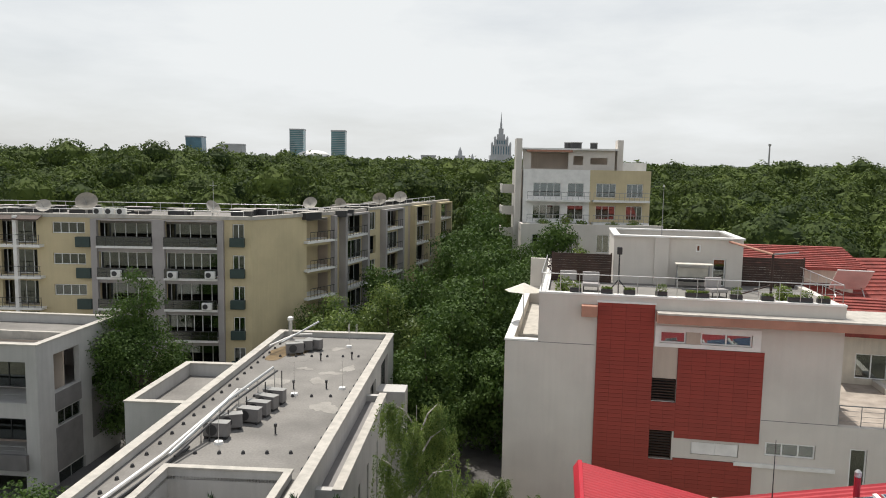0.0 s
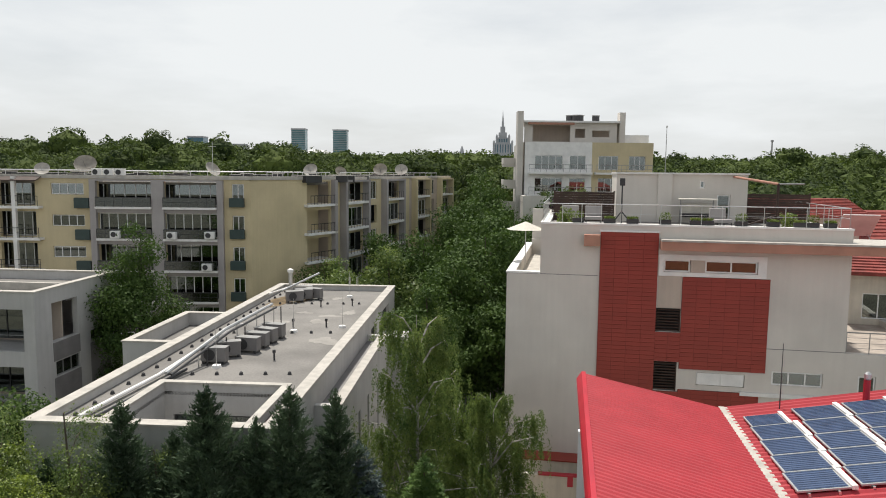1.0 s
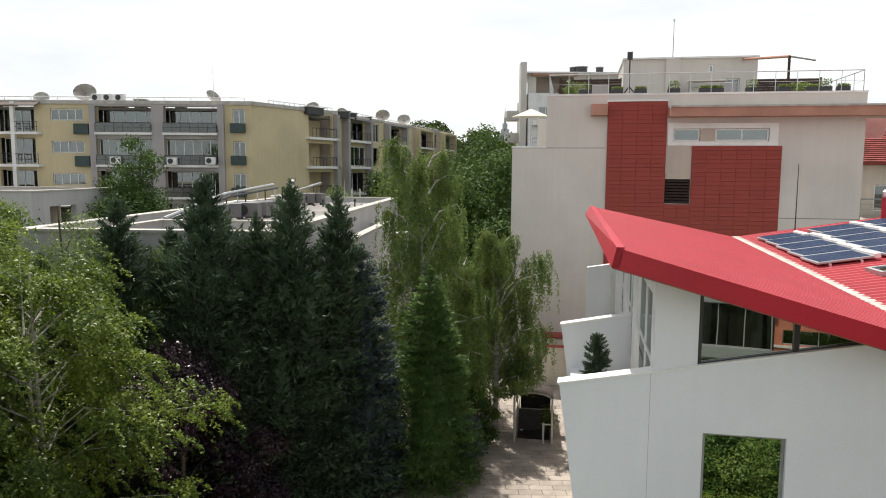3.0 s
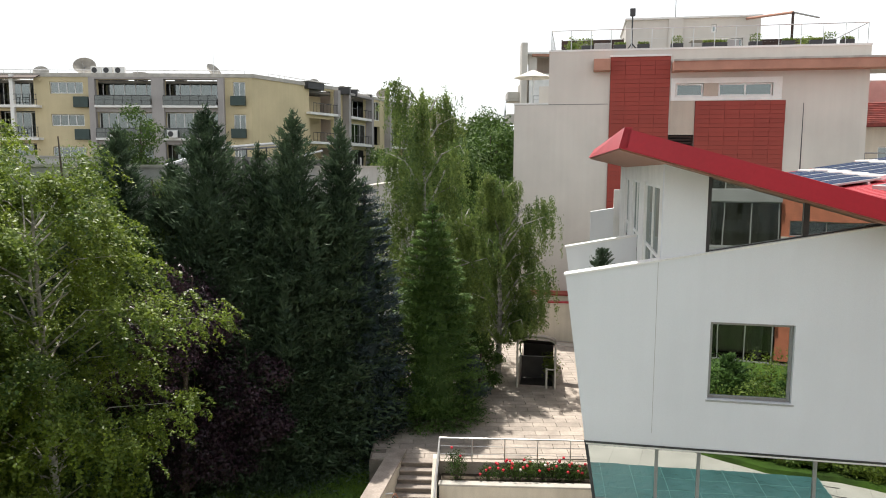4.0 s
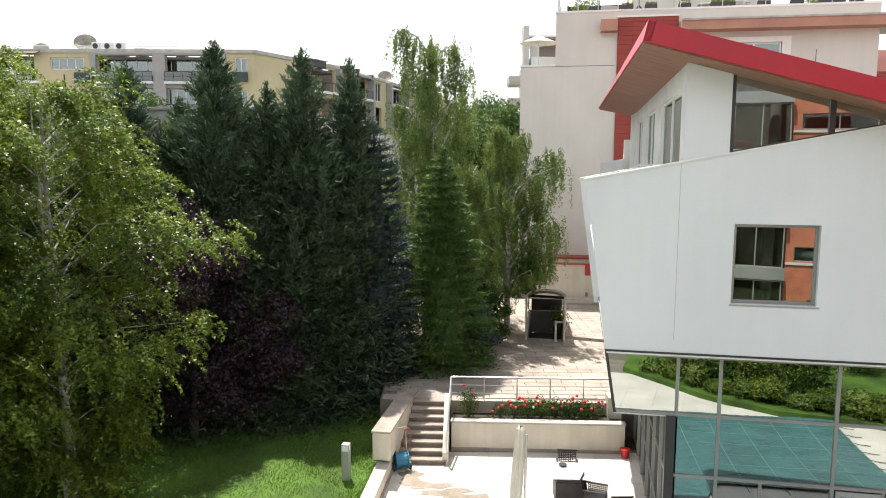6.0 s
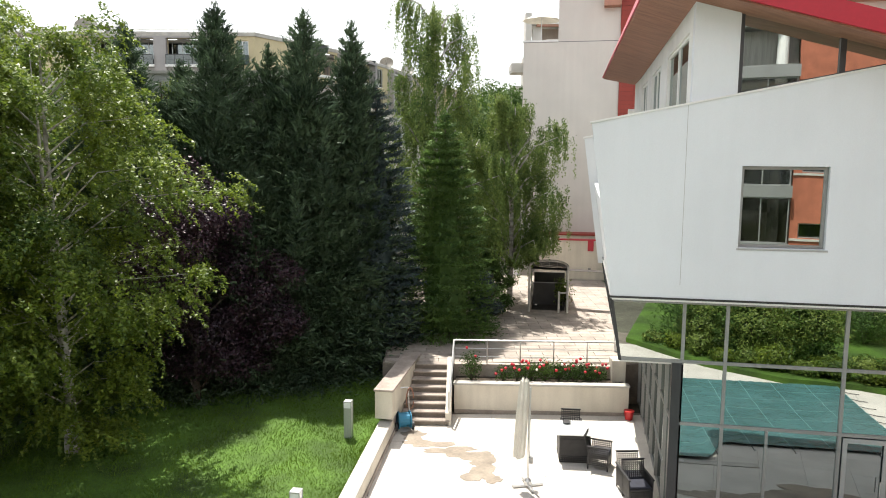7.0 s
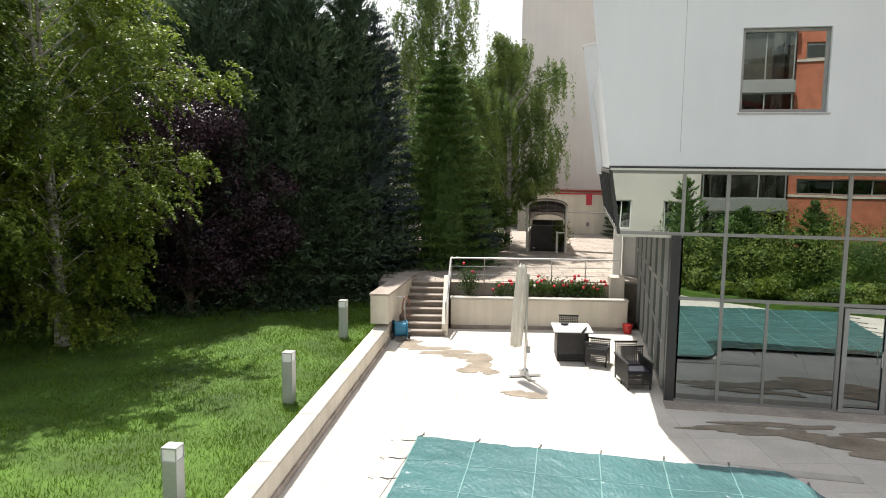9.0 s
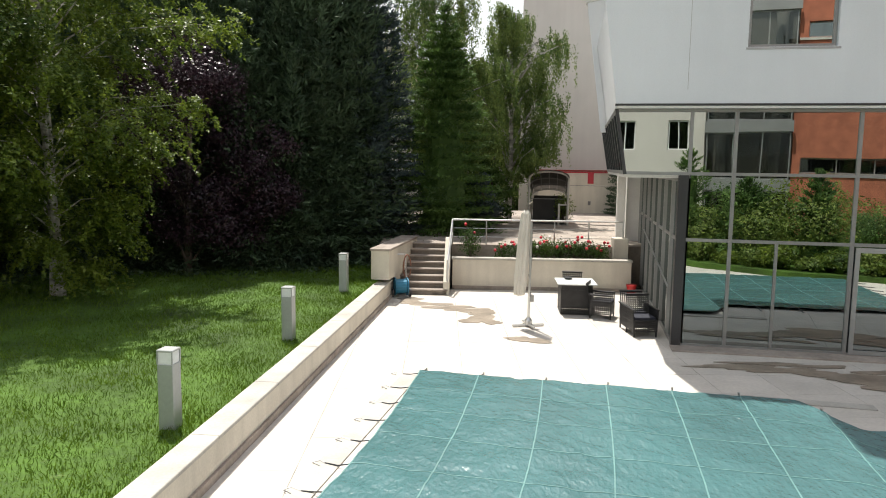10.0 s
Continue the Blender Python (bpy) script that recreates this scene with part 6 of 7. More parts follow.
part("cream_wall", holed(8.1, 15.5, 0, 20.9, 0, 0.3, hf), M_YELLOW, fb)
each("side_wall", [(0, 0.3, 0.3, 14, 0, 20.9), (15.2, 15.5, 0.3, 14, 0, 20.9)], M_CREAM, fb)
part("roof", boxes((0.3, 15.2, 0.3, 14, 20.3, 20.5)), M_COPING, fb)
part("inner_core", boxes((0.4, 15.1, 1.8, 13, 0, 20)), M_ROOM, fb)
part("penthouse_wall", holed(0.0, 11.3, 20.9, 23.3, 1.2, 1.5, [(1.0, 5.6, 21.0, 23.0), (6.2, 7.4, 21.5, 22.6), (8.3, 10.4, 21.6, 22.4)]), M_CREAM, fb)
part("penthouse_roof", boxes((-0.2, 11.6, 0.6, 10, 23.3, 23.5)), M_WHITE, fb)
part("terracotta_soffit", boxes((0.4, 6.0, 0.7, 1.2, 23.05, 23.3)), M_TERRACOTTA, fb)
part("penthouse_back", boxes((0.3, 11.2, 4.0, 4.2, 20.9, 23.3)), M_TAUPE, fb)
part("pylon", boxes((-0.9, -0.2, 0.5, 2.5, 0, 24.6)), M_CREAM, fb)
part("pylon", boxes((11.6, 12.3, 1.2, 2.5, 20.9, 24.6)), M_CREAM, fb)
part("roof_box", boxes((12.3, 15.3, 1.5, 6, 20.9, 21.9)), M_WHITE, fb)
for z in (17.6, 14.9, 12.2):
    for a, b, k in ((1.2, 4.6, 4), (5.4, 7.4, 2), (8.9, 11.3, 3), (12.6, 14.6, 3)):
        window(fb, a + 0.01, b - 0.01, z + 0.01, z + 1.69, 0.1, k)
    for a, b in ((0.4, 8.0), (8.4, 15.2)):
        bl = part("balcony", boxes((a, b, -1.1, -0.002, z - 0.55, z - 0.3)), M_WHITE, fb)
        part("rail", boxes((a, b, -1.1, -1.06, z + 0.55, z + 0.62), (a, b, -1.1, -1.07, z + 0.1, z + 0.14)), M_FRAMEGREY, bl)
        for k in range(12):
            u = a + (b - a) * k / 11.1
            part("baluster", boxes((u, u + 0.04, -1.1, -1.06, z - 0.3, z + 0.55)), M_FRAMEGREY, bl)
for z in (18.2, 15.5, 12.8, 10.1):
    sb = part("side_balcony", boxes((-2.3, -0.2, 2.6, 6, z - 0.3, z)), M_CREAM, fb)
    part("balcony_front", boxes((-2.35, -2.2, 2.6, 6, z, z + 0.8), (-2.2, -0.2, 2.55, 2.6, z, z + 0.8)), M_CREAM, sb)
lt = part("lower_front", holed(-0.5, 16.2, 0, 14.5, -3.5, -3.2, [(a, a + 2.2, 11.2, 13.3) for a in (0.8, 4.2, 8.4, 12.2)]), M_CREAM, fb, "cream lower storey with a planted terrace on top")
part("terrace_deck", boxes((-0.5, 16.2, -3.2, -0.01, 13.6, 13.8)), M_COPING, lt)
part("terrace_side", boxes((-0.5, -0.2, -3.2, -0.01, 0, 14.5)), M_CREAM, lt)
part("dim_back", boxes((-0.2, 16.0, -1.2, -1.1, 0, 13.6)), M_ROOM, lt)
for a in (0.8, 4.2, 8.4, 12.2):
    window(fb, a + 0.01, a + 2.19, 11.21, 13.29, -3.4, 3, M_WHITEFRAME)
for k, (u, h) in enumerate(((2.2, 1.3), (5.0, 1.9), (6.8, 1.2), (10.5, 1.0), (13.0, 1.2))):
    shrub("terrace_shrub", 9.9 + u, 87.3 - 2.4, 13.8, 0.8, h, 500, L_SHRUB, "green shrub planted on the lower terrace", 640 + k, 0.22, "terrace shrubs")
for k, (u, v) in enumerate(((5.7, 2.5), (6.6, 2.2), (8.9, 2.4))):
    tk = thing("water_tank", FB @ pose(u, v, 23.5), "dark rooftop ventilation cowl", "roof cowl", "roof cowls")
    part("drum", bar([(0, 0, 0), (0, 0, 0.7)], 0.75 if k == 1 else 0.45, 12), M_FRAME, tk)
    part("lid", bar([(0, 0, 0.7), (0, 0, 0.8)], 0.85 if k == 1 else 0.5, 12), M_FRAMEGREY, tk)

# houses with red roofs at the right
for (x, y, ang, w, d, h, rz, lab) in ((19.4, 47, -10, 7.5, 8, 14.5, 1.0, "house with a low dark red roof behind the terrace"), (24.4, 45, 6, 9, 9, 12.4, 2.3, "small cream house with red tiled gable roof"), (21.6, 38, -14, 9, 7, 12.0, 1.4, "cream house with red tiled roof and balconies")):
    hs = thing("tiled_house", pose(x, y, 0, 0, 0, ang), lab, "house", "red-roofed houses")
    part("wall", holed(0, w, 0, h, 0, 0.3, [(1, 2.6, h - 2.4, h - 1.0), (4, 6.5, h - 2.4, h - 0.9), (1, 2.6, h - 5.2, h - 3.8), (4, 6.5, h - 5.2, h - 3.8)]), M_CREAM_LOW, hs)
    each("side_wall", [(0, 0.3, 0.3, d, 0, h), (w - 0.3, w, 0.3, d, 0, h), (0.3, w - 0.3, d - 0.3, d, 0, h)], M_CREAM_LOW, hs)
    bm = bmesh.new()
    hexa(bm, [(-0.5, -0.6, h), (w + 0.5, -0.6, h), (w + 0.5, d / 2, h + rz), (-0.5, d / 2, h + rz), (-0.5, -0.6, h + 0.15), (w + 0.5, -0.6, h + 0.15), (w + 0.5, d / 2, h + rz + 0.15), (-0.5, d / 2, h + rz + 0.15)])
    hexa(bm, [(-0.5, d / 2, h + rz), (w + 0.5, d / 2, h + rz), (w + 0.5, d + 0.6, h), (-0.5, d + 0.6, h), (-0.5, d / 2, h + rz + 0.15), (w + 0.5, d / 2, h + rz + 0.15), (w + 0.5, d + 0.6, h + 0.15), (-0.5, d + 0.6, h + 0.15)])
    rf = part("roof", bm, M_REDTILE, hs)
    for k in range(12):
        f0, f1 = k / 12, (k + 1) / 12
        yy, zz = -0.62 + f0 * (d / 2 + 0.6), h + f0 * rz + 0.15
        part("tile_course", boxes((-0.5, w + 0.5, yy, yy + (d / 2 + 0.6) / 12, zz, zz + 0.06)), M_REDTILE, rf)
    part("gable", prism([(0.3, h), (d - 0.3, h), (d / 2, h + rz - 0.05)], 0.25, "y"), M_CREAM_LOW, hs).matrix_basis = pose(0.3, 0, 0, 0, 0, 90)
    for a, b in ((1, 2.6), (4, 6.5)):
        window(hs, a + 0.01, b - 0.01, h - 2.39, h - 1.01, 0.1, 2)
        window(hs, a + 0.01, b - 0.01, h - 5.19, h - 3.81, 0.1, 2)
    part("balcony", boxes((3.4, 7.2, -1.2, -0.002, h - 3.0, h - 2.75), (3.4, 7.2, -1.2, -1.05, h - 2.75, h - 2.0)), M_CREAM_LOW, hs)
tilt = thing("solar_collector", pose(23.9, 42.5, 14.9, -38, 0, -15), "tilted white-framed solar collector above a red roof", "solar panel")
part("tray", soft_box(0, 2.0, 0, 2.2, 0, 0.08, 0.02, 1), M_WHITE, tilt)
part("absorber", boxes((0.08, 1.92, 0.08, 2.12, 0.08, 0.09)), M_LAMPGLASS, tilt)
part("leg", bar([(0.2, 2.0, 0), (0.2, 1.0, -2.6)], 0.04), M_STEEL, tilt)
part("leg", bar([(1.8, 2.0, 0), (1.8, 1.0, -2.6)], 0.04), M_STEEL, tilt)

# ---- towers on the skyline ----
def tower(name, x, w, d, h, material, label, bands, y=2000, tilt_top=0):
    t = thing(name, pose(x, y, 0), label, "tower block")
    bm = bmesh.new()
    hexa(bm, [(0, 0, 0), (w, 0, 0), (w, d, 0), (0, d, 0), (-tilt_top, 0, h), (w - tilt_top * 1.0, 0, h), (w - tilt_top, d, h), (-tilt_top, d, h)])
    part("body", bm, material, t)
    part("roof_cap", boxes((-1 - tilt_top, w + 1 - tilt_top, -1, d, h, h + 4)), M_CONC, t)
    for k in range(bands):
        if not tilt_top:
            part("floor_band", boxes((-0.6, w + 0.6, -0.8, -0.1, h * (0.45 + 0.55 * k / bands), h * (0.45 + 0.55 * k / bands) + 1.1)), M_CONC, t)
    return t


tower("office_tower", -708, 44, 40, 104, M_CITYGLASS, "leaning dark glass office tower on the skyline", 0, tilt_top=4)
tower("office_tower", -424, 38, 36, 128, M_CITYGREEN, "teal glass high-rise tower on the skyline", 14)
tower("office_tower", -309, 38, 36, 126, M_CITYGREEN, "teal glass high-rise tower with blue panes", 14)
tower("office_block", -618, 62, 40, 84, M_CONC, "wide pale concrete office block on the skyline", 8)
tower("office_block", -636, 18, 30, 74, M_CONC, "low concrete annexe block on the skyline", 4)
tower("office_block", -1320, 60, 30, 70, M_CONC, "small pale block far off above the woods", 3)
tower("office_block", -60, 40, 30, 62, M_CONC, "small grey block with mast on the skyline", 4)
tower("office_block", -800, 60, 30, 66, M_CONC, "low grey block among far trees", 4)
hall = thing("domed_hall", pose(-358, 2000, 0), "low white domed hall on the skyline", "hall")
bm = bmesh.new()
bmesh.ops.create_uvsphere(bm, u_segments=24, v_segments=10, radius=1, matrix=Matrix.Translation((0, 0, 58)) @ Matrix.Diagonal((46, 30, 16, 1)))
part("dome", bm, M_WHITE, hall)
part("drum", bar([(0, 0, 0), (0, 0, 58)], 44, 16), M_CONC, hall)
press = thing("tiered_tower", pose(160, 2000, 0), "tall tiered stone tower with a spire on the skyline", "tower")
for k, (w, z0, z1) in enumerate(((92, 0, 52), (62, 52, 68), (50, 68, 96), (34, 96, 112), (22, 112, 126), (13, 126, 142), (6, 142, 152))):
    part("tier", boxes((-w / 2, w / 2, -w / 3, w / 3, z0, z1)), M_CONC, press)
    if k in (2, 3):
        for s in (-1, 1):
            part("turret", bar([(s * w / 2, -w / 3, z0), (s * w / 2, -w / 3, z1 + 5), (s * w / 2, -w / 3, z1 + 10)], [3, 3, 0.2], 8), M_CONC, press)
        for j in range(7):
            part("window_strip", boxes((-w / 2 + (j + 0.5) * w / 7 - 1.2, -w / 2 + (j + 0.5) * w / 7 + 1.2, -w / 3 - 0.4, -w / 3 - 0.05, z0 + 3, z1 - 3)), M_CITYGLASS, press)
part("spire", bar([(0, 0, 150), (0, 0, 172), (0, 0, 186)], [3, 1.2, 0.3], 8), M_CONC, press)
for dx, h in ((-112, 84), (-78, 66)):
    wg = part("side_wing", boxes((dx - 14, dx + 14, -10, 10, 0, h - 18)), M_CONC, press)
    part("cupola", bar([(dx, 0, h - 18), (dx, 0, h - 6), (dx, 0, h + 6)], [7, 5, 0.3], 8), M_CONC, wg)
mast2 = thing("radio_mast", pose(905, 2000, 0), "thin dark chimney mast above the far woods", "mast")
part("shaft", bar([(0, 0, 0), (0, 0, 112)], [3.0, 2.0], 8), M_FRAMEGREY, mast2)
part("head", bar([(0, 0, 108), (0, 0, 113)], 4, 8), M_FRAMEGREY, mast2)

set_out(near)

# ---- garden trees ----
# the last birch stands out of view, added only for its shadow
for k, (x, y, h, r, lo, nn, lab) in enumerate(((-9.15, 15.2, 9.9, 3.05, 0.7, 1900, "silver birch with yellow-green leaves at the lawn's edge"), (-12.9, 17.2, 10.9, 3.1, 1.2, 1100, "tall thin silver birch behind the lawn"), (-11.5, 12.4, 9.4, 3.2, 1.0, 1500, "silver birch with drooping leaves over the lawn"), (-13.0, 8.6, 10.2, 3.4, 1.4, 1000, "broad silver birch out of view, added to shade the lawn"))):
    birch("birch_tree", x, y, 0.38, h, r, lo, nn, 62, 0.088, lab, 2 + k, 2 if k != 1 else 1)
broadleaf("plum_tree", -7.4, 18.9, 0.38, 7.0, 2.0, 0.3, 34000, 0.085, L_PLUM, "dark purple-leaved plum tree in front of the conifers", seed=6, lobes=46, droop=0.1, trunk=0.10)
broadleaf("plum_tree", -5.9, 20.0, 0.38, 4.7, 1.5, 0.2, 14000, 0.085, L_PLUM, "small purple-leaved plum tree under the conifers", seed=7, lobes=36, droop=0.1, trunk=0.09)
for k, (x, y, h, r, nn) in enumerate(((-6.15, 18.9, 11.0, 2.2, 44000), (-3.95, 19.2, 10.9, 2.0, 42000), (-2.75, 19.6, 10.7, 1.6, 36000), (-8.55, 19.0, 10.5, 2.0, 34000), (-4.9, 19.2, 10.0, 1.8, 30000), (-7.2, 19.2, 9.6, 1.9, 30000), (-12.6, 19.0, 8.8, 2.4, 14000), (-15.4, 21.5, 9.2, 2.6, 9000), (-10.6, 18.9, 8.9, 2.2, 22000),
                                         (-5.2, 18.3, 7.0, 1.8, 24000), (-4.1, 18.7, 7.8, 1.5, 24000), (-9.6, 18.0, 6.0, 1.9, 14000), (-6.0, 18.3, 5.4, 1.7, 16000), (-7.6, 18.2, 6.4, 1.9, 18000), (-3.1, 19.0, 6.4, 1.3, 18000), (-9.0, 17.4, 8.0, 2.0, 20000))):
    conifer("conifer", 1.19 * x - 0.1, 1.2 * y - 0.85, 0.35, 1.205 * h - 1.73, 1.2 * r, nn, L_CONIFER, "tall dark green conifer in a dense row", 40 + k, 0.235, 0.85, 0.45, leaders=8, spike=1.12)
for k, (x, y, h, r) in enumerate(((-7.55, 19.3, 9.7, 1.2), (-10.0, 19.2, 10.9, 1.7), (-11.4, 18.6, 10.8, 1.9), (-12.9, 18.2, 10.7, 2.0), (-9.3, 18.4, 9.6, 1.5), (-14.4, 18.8, 11.0, 2.2))):
    broadleaf("hedge_tree", 1.19 * x - 0.1, 1.2 * y - 0.85, 0.35, 1.205 * h - 1.73, 1.15 * r, 1.2, 20000, 0.085, L_WEEP, "bright green young tree between dark conifers", seed=60 + k, lobes=44, trunk=0.1)
# low bushes whose dark needles carry the deep shade below the crowns
for k, (x, y, r, h) in enumerate(((-14.4, 18.9, 1.7, 2.8), (-15.0, 15.0, 1.5, 2.6), (-12.6, 19.6, 1.5, 2.4), (-10.6, 20.3, 1.4, 2.3), (-8.9, 21.0, 1.2, 2.0), (-7.2, 21.8, 1.2, 2.0), (-5.6, 22.6, 1.1, 1.7), (-4.2, 23.2, 1.0, 1.6))):
    shrub("yew_bush", x, y, 0.38, r, h, 5200, L_YEW, "low yew bush, needles darkened for the shade under the trees", 90 + k, 0.13, "yew bushes")
# mostly out-of-view trees added to shade the lawn and block sky from the left
for k, (x, y, h, r) in enumerate(((-15.2, 18.0, 11.5, 3.2), (-15.0, 12.5, 11.0, 3.2), (-13.6, 5.6, 10.5, 3.0), (-16.0, 21.0, 12.0, 3.4), (-13.8, 22.6, 10.6, 2.6), (-14.4, 9.4, 11.5, 3.2), (-14.8, 15.4, 11.5, 3.2))):
    broadleaf("lime_tree", 1.15 * x - 0.3, 1.15 * y - 0.5, 0.3, h, r, 1.0, 16000, 0.17, L_TREE, "broad leafy tree added at the garden's edge to shade the lawn", seed=120 + k, lobes=60, trunk=0.18, group="lime trees")
conifer("blue_spruce", -2.62, 23.0, 0.4, 9.2, 1.45, 38000, L_BLUE, "clipped blue-grey spruce beside the stairs", 61, 0.19, 0.5, 0.14, 0.4, spike=1.3, tiers=34)
conifer("spruce", -0.35, 23.9, 1.1, 7.7, 1.75, 46000, L_SPRUCE, "fresh green spruce on the terrace edge", 62, 0.17, 0.75, 0.13, 0.2, spike=1.3, tiers=24)
weeping("weeping_birch", -0.75, 27.6, 1.0, 12.7, 2.1, 900, L_WEEP, "tall weeping birch with hanging green branches", 63, 84, 0.088)
weeping("weeping_birch", 2.35, 28.4, 0.6, 9.5, 1.85, 1000, L_WEEP, "weeping birch with long trailing yellow-green twigs", 64, 84, 0.085, 1.0, 2.9)
weeping("weeping_birch", 0.9, 31.4, 0.2, 8.4, 2.0, 700, L_WEEP, "weeping birch beside the apartment house", 65, 72, 0.092)
broadleaf("laurel", 1.5, 26.9, 1.1, 2.9, 1.0, 0.1, 7000, 0.10, L_TREE, "dark green laurel bush beside the terrace gate", "shrub", 66, lobes=22, trunk=0.06)
broadleaf("laurel", 1.2, 25.2, 1.1, 2.2, 0.9, 0.1, 4500, 0.09, L_BLUE, "grey-green shrub under the weeping birches", "shrub", 67, lobes=16, trunk=0.05)
near = {ob.name for ob in bpy.data.objects}
# trees between the buildings
for k, (x, y, h, r, nn, lf, m) in enumerate(((-0.6, 44.5, 9.9, 2.6, 9000, 0.22, L_TREE), (3.6, 56, 13.2, 4.6, 13000, 0.30, L_TREE), (-1.8, 64, 11.4, 4.0, 10000, 0.30, L_TREE), (0.6, 50.5, 11.3, 3.4, 10000, 0.26, L_TREE), (4.4, 47.0, 9.0, 2.6, 7000, 0.25, L_TREE), (4.6, 68, 14.2, 4.8, 11000, 0.32, L_TREE),
                                             (2.2, 78, 14.5, 5.0, 9000, 0.36, L_TREE), (6.4, 84, 15.5, 4.5, 8000, 0.36, L_TREE), (5.0, 96, 17.0, 5.5, 8000, 0.4, L_TREE), (-20.0, 46.6, 13.6, 3.0, 14000, 0.19, L_TREE), (-7.0, 53, 10.2, 2.6, 7000, 0.22, L_WEEP), (-9.4, 57.5, 10.4, 3.0, 7000, 0.24, L_WEEP), (-4.2, 60, 10.5, 3.2, 7000, 0.25, L_WEEP), (-5.5, 66, 11.5, 3.0, 6000, 0.27, L_TREE),
                                             (12.5, 78, 15.0, 4.5, 8000, 0.36, L_TREE), (8.5, 62, 13.0, 4.0, 9000, 0.30, L_TREE), (-26, 33, 6.4, 2.4, 5000, 0.2, L_TREE), (-19, 27, 7.2, 2.4, 6000, 0.17, L_BIRCH), (-15.0, 29.5, 5.0, 1.8, 4000, 0.17, L_TREE), (30, 62, 13.0, 4.5, 7000, 0.36, L_TREE), (32, 58, 12.5, 4.8, 7000, 0.36, L_TREE), (33, 47, 9.5, 3.4, 6000, 0.3, L_TREE))):
    broadleaf("garden_tree", x, y, -0.1, h, r, h * 0.12, int(nn * 1.9), lf, m, "leafy green tree between the apartment houses", seed=100 + k, lobes=60, trunk=0.2, group="trees between houses")

# ---- the woods ----
rng = np.random.default_rng(77)
W_POS, W_AL, W_SZ, W_FC = [], [], [], []
C_V, C_F = [], []
ico = bmesh.new()
bmesh.ops.create_icosphere(ico, subdivisions=1, radius=1)
iv = np.array([v.co[:] for v in ico.verts])
iff = np.array([[v.index for v in f.verts] for f in ico.faces])
ico.free()
count = 0
for y0, y1, step, lf, sz in ((60, 104, 8.0, 1100, 0.48), (104, 190, 9.0, 1100, 0.62), (190, 330, 10.5, 480, 0.95), (330, 620, 14.0, 150, 1.8), (620, 1150, 20.0, 50, 3.6)):
    y = y0
    while y < y1:
        half = y * 0.66 + 12
        x = -half + rng.uniform(0, step)
        while x < half:
            tx, ty = x + rng.normal(0, step * 0.25), y + rng.normal(0, step * 0.25)
            x += step
            if ty < 104 and (tx < 33 or tx > 75) or 6 < tx < 28 and ty < 112 or (tx < -3 and ty < 112 and tx > -48):
                continue
            bump = 2.0 * math.sin(tx * 0.021 + 1) * math.cos(ty * 0.013)
            h = 17.0 + 0.022 * min(ty - 100, 500) + bump + rng.normal(0, 2.0) + (1.5 if tx < -60 else 0)
            if ty < 140:
                h -= 1.5 if ty > 104 else 5.0
            r = step * rng.uniform(0.44, 0.64)
            c = np.array([tx, ty, h - r * 0.75])
            d = sphere_points(lf, rng)
            d[:, 2] = np.abs(d[:, 2]) * 1.5 - 0.6
            lump = 1 + 0.26 * np.sin(5 * d[:, 0] + tx) * np.cos(5 * d[:, 1] + ty) + 0.14 * np.sin(8 * d[:, 2] + tx)
            W_POS.append(c + d * lump[:, None] * np.array([r, r, r * 0.85]) * rng.uniform(0.86, 1.06, (lf, 1)))
            fc = unit(d + rng.normal(0, 0.38, (lf, 3)))
            W_FC.append(fc)
            W_AL.append(unit(np.cross(fc, rng.normal(size=(lf, 3)))))
            W_SZ.append(sz * rng.uniform(0.6, 1.4, lf))
            C_V.append(c + iv * rng.uniform(0.75, 0.92, (len(iv), 1)) * np.array([r, r, r * 0.85]))
            C_F.append(iff + count * len(iv))
            count += 1
        y += step * 0.9
W_POS, W_AL, W_SZ, W_FC = np.concatenate(W_POS), np.concatenate(W_AL), np.concatenate(W_SZ), np.concatenate(W_FC)
wood = tagged(leaves("woodland", W_POS, W_AL, W_SZ, L_FOREST, None, 0.8, rng, "", W_FC), "dense green deciduous woods reaching to the horizon", "woods", kind="stuff")
inner = raw("woodland_inner_crowns", np.concatenate(C_V), np.concatenate(C_F), L_FOREST)
inner.parent = wood
tagged(inner, kind="stuff")
set_out(near)

# ---- things on the patio ----
boll = thing("bollard_lamp", pose(-3.50, 7.2, 0.37, 0, 0, -8), "square grey metal bollard lamp on the lawn", "garden lamp", "bollard lamps")
part("post", soft_box(-0.095, 0.095, -0.095, 0.095, 0.0, 0.78, 0.006, 1), M_ALU, boll)
part("lamp_glass", boxes((-0.085, 0.085, -0.085, 0.085, 0.78, 0.92)), M_LAMPGLASS, boll, "frosted glass lantern")
hd = part("cap", soft_box(-0.098, 0.098, -0.098, 0.098, 0.92, 0.945, 0.005, 1), M_ALU, boll)
for a, b in ((-1, -1), (1, -1), (-1, 1), (1, 1)):
    part("corner_bar", boxes((a * 0.09 - 0.007, a * 0.09 + 0.007, b * 0.09 - 0.007, b * 0.09 + 0.007, 0.78, 0.92)), M_ALU, boll)
copy_thing(boll, pose(-3.03, 11.45, 0.37, 0, 0, -8))
copy_thing(boll, pose(-2.72, 16.25, 0.37, 0, 0, -8))

um = thing("garden_umbrella", pose(1.53, 14.38, 0.0), "closed cream cantilever umbrella on a steel cross base", "umbrella")
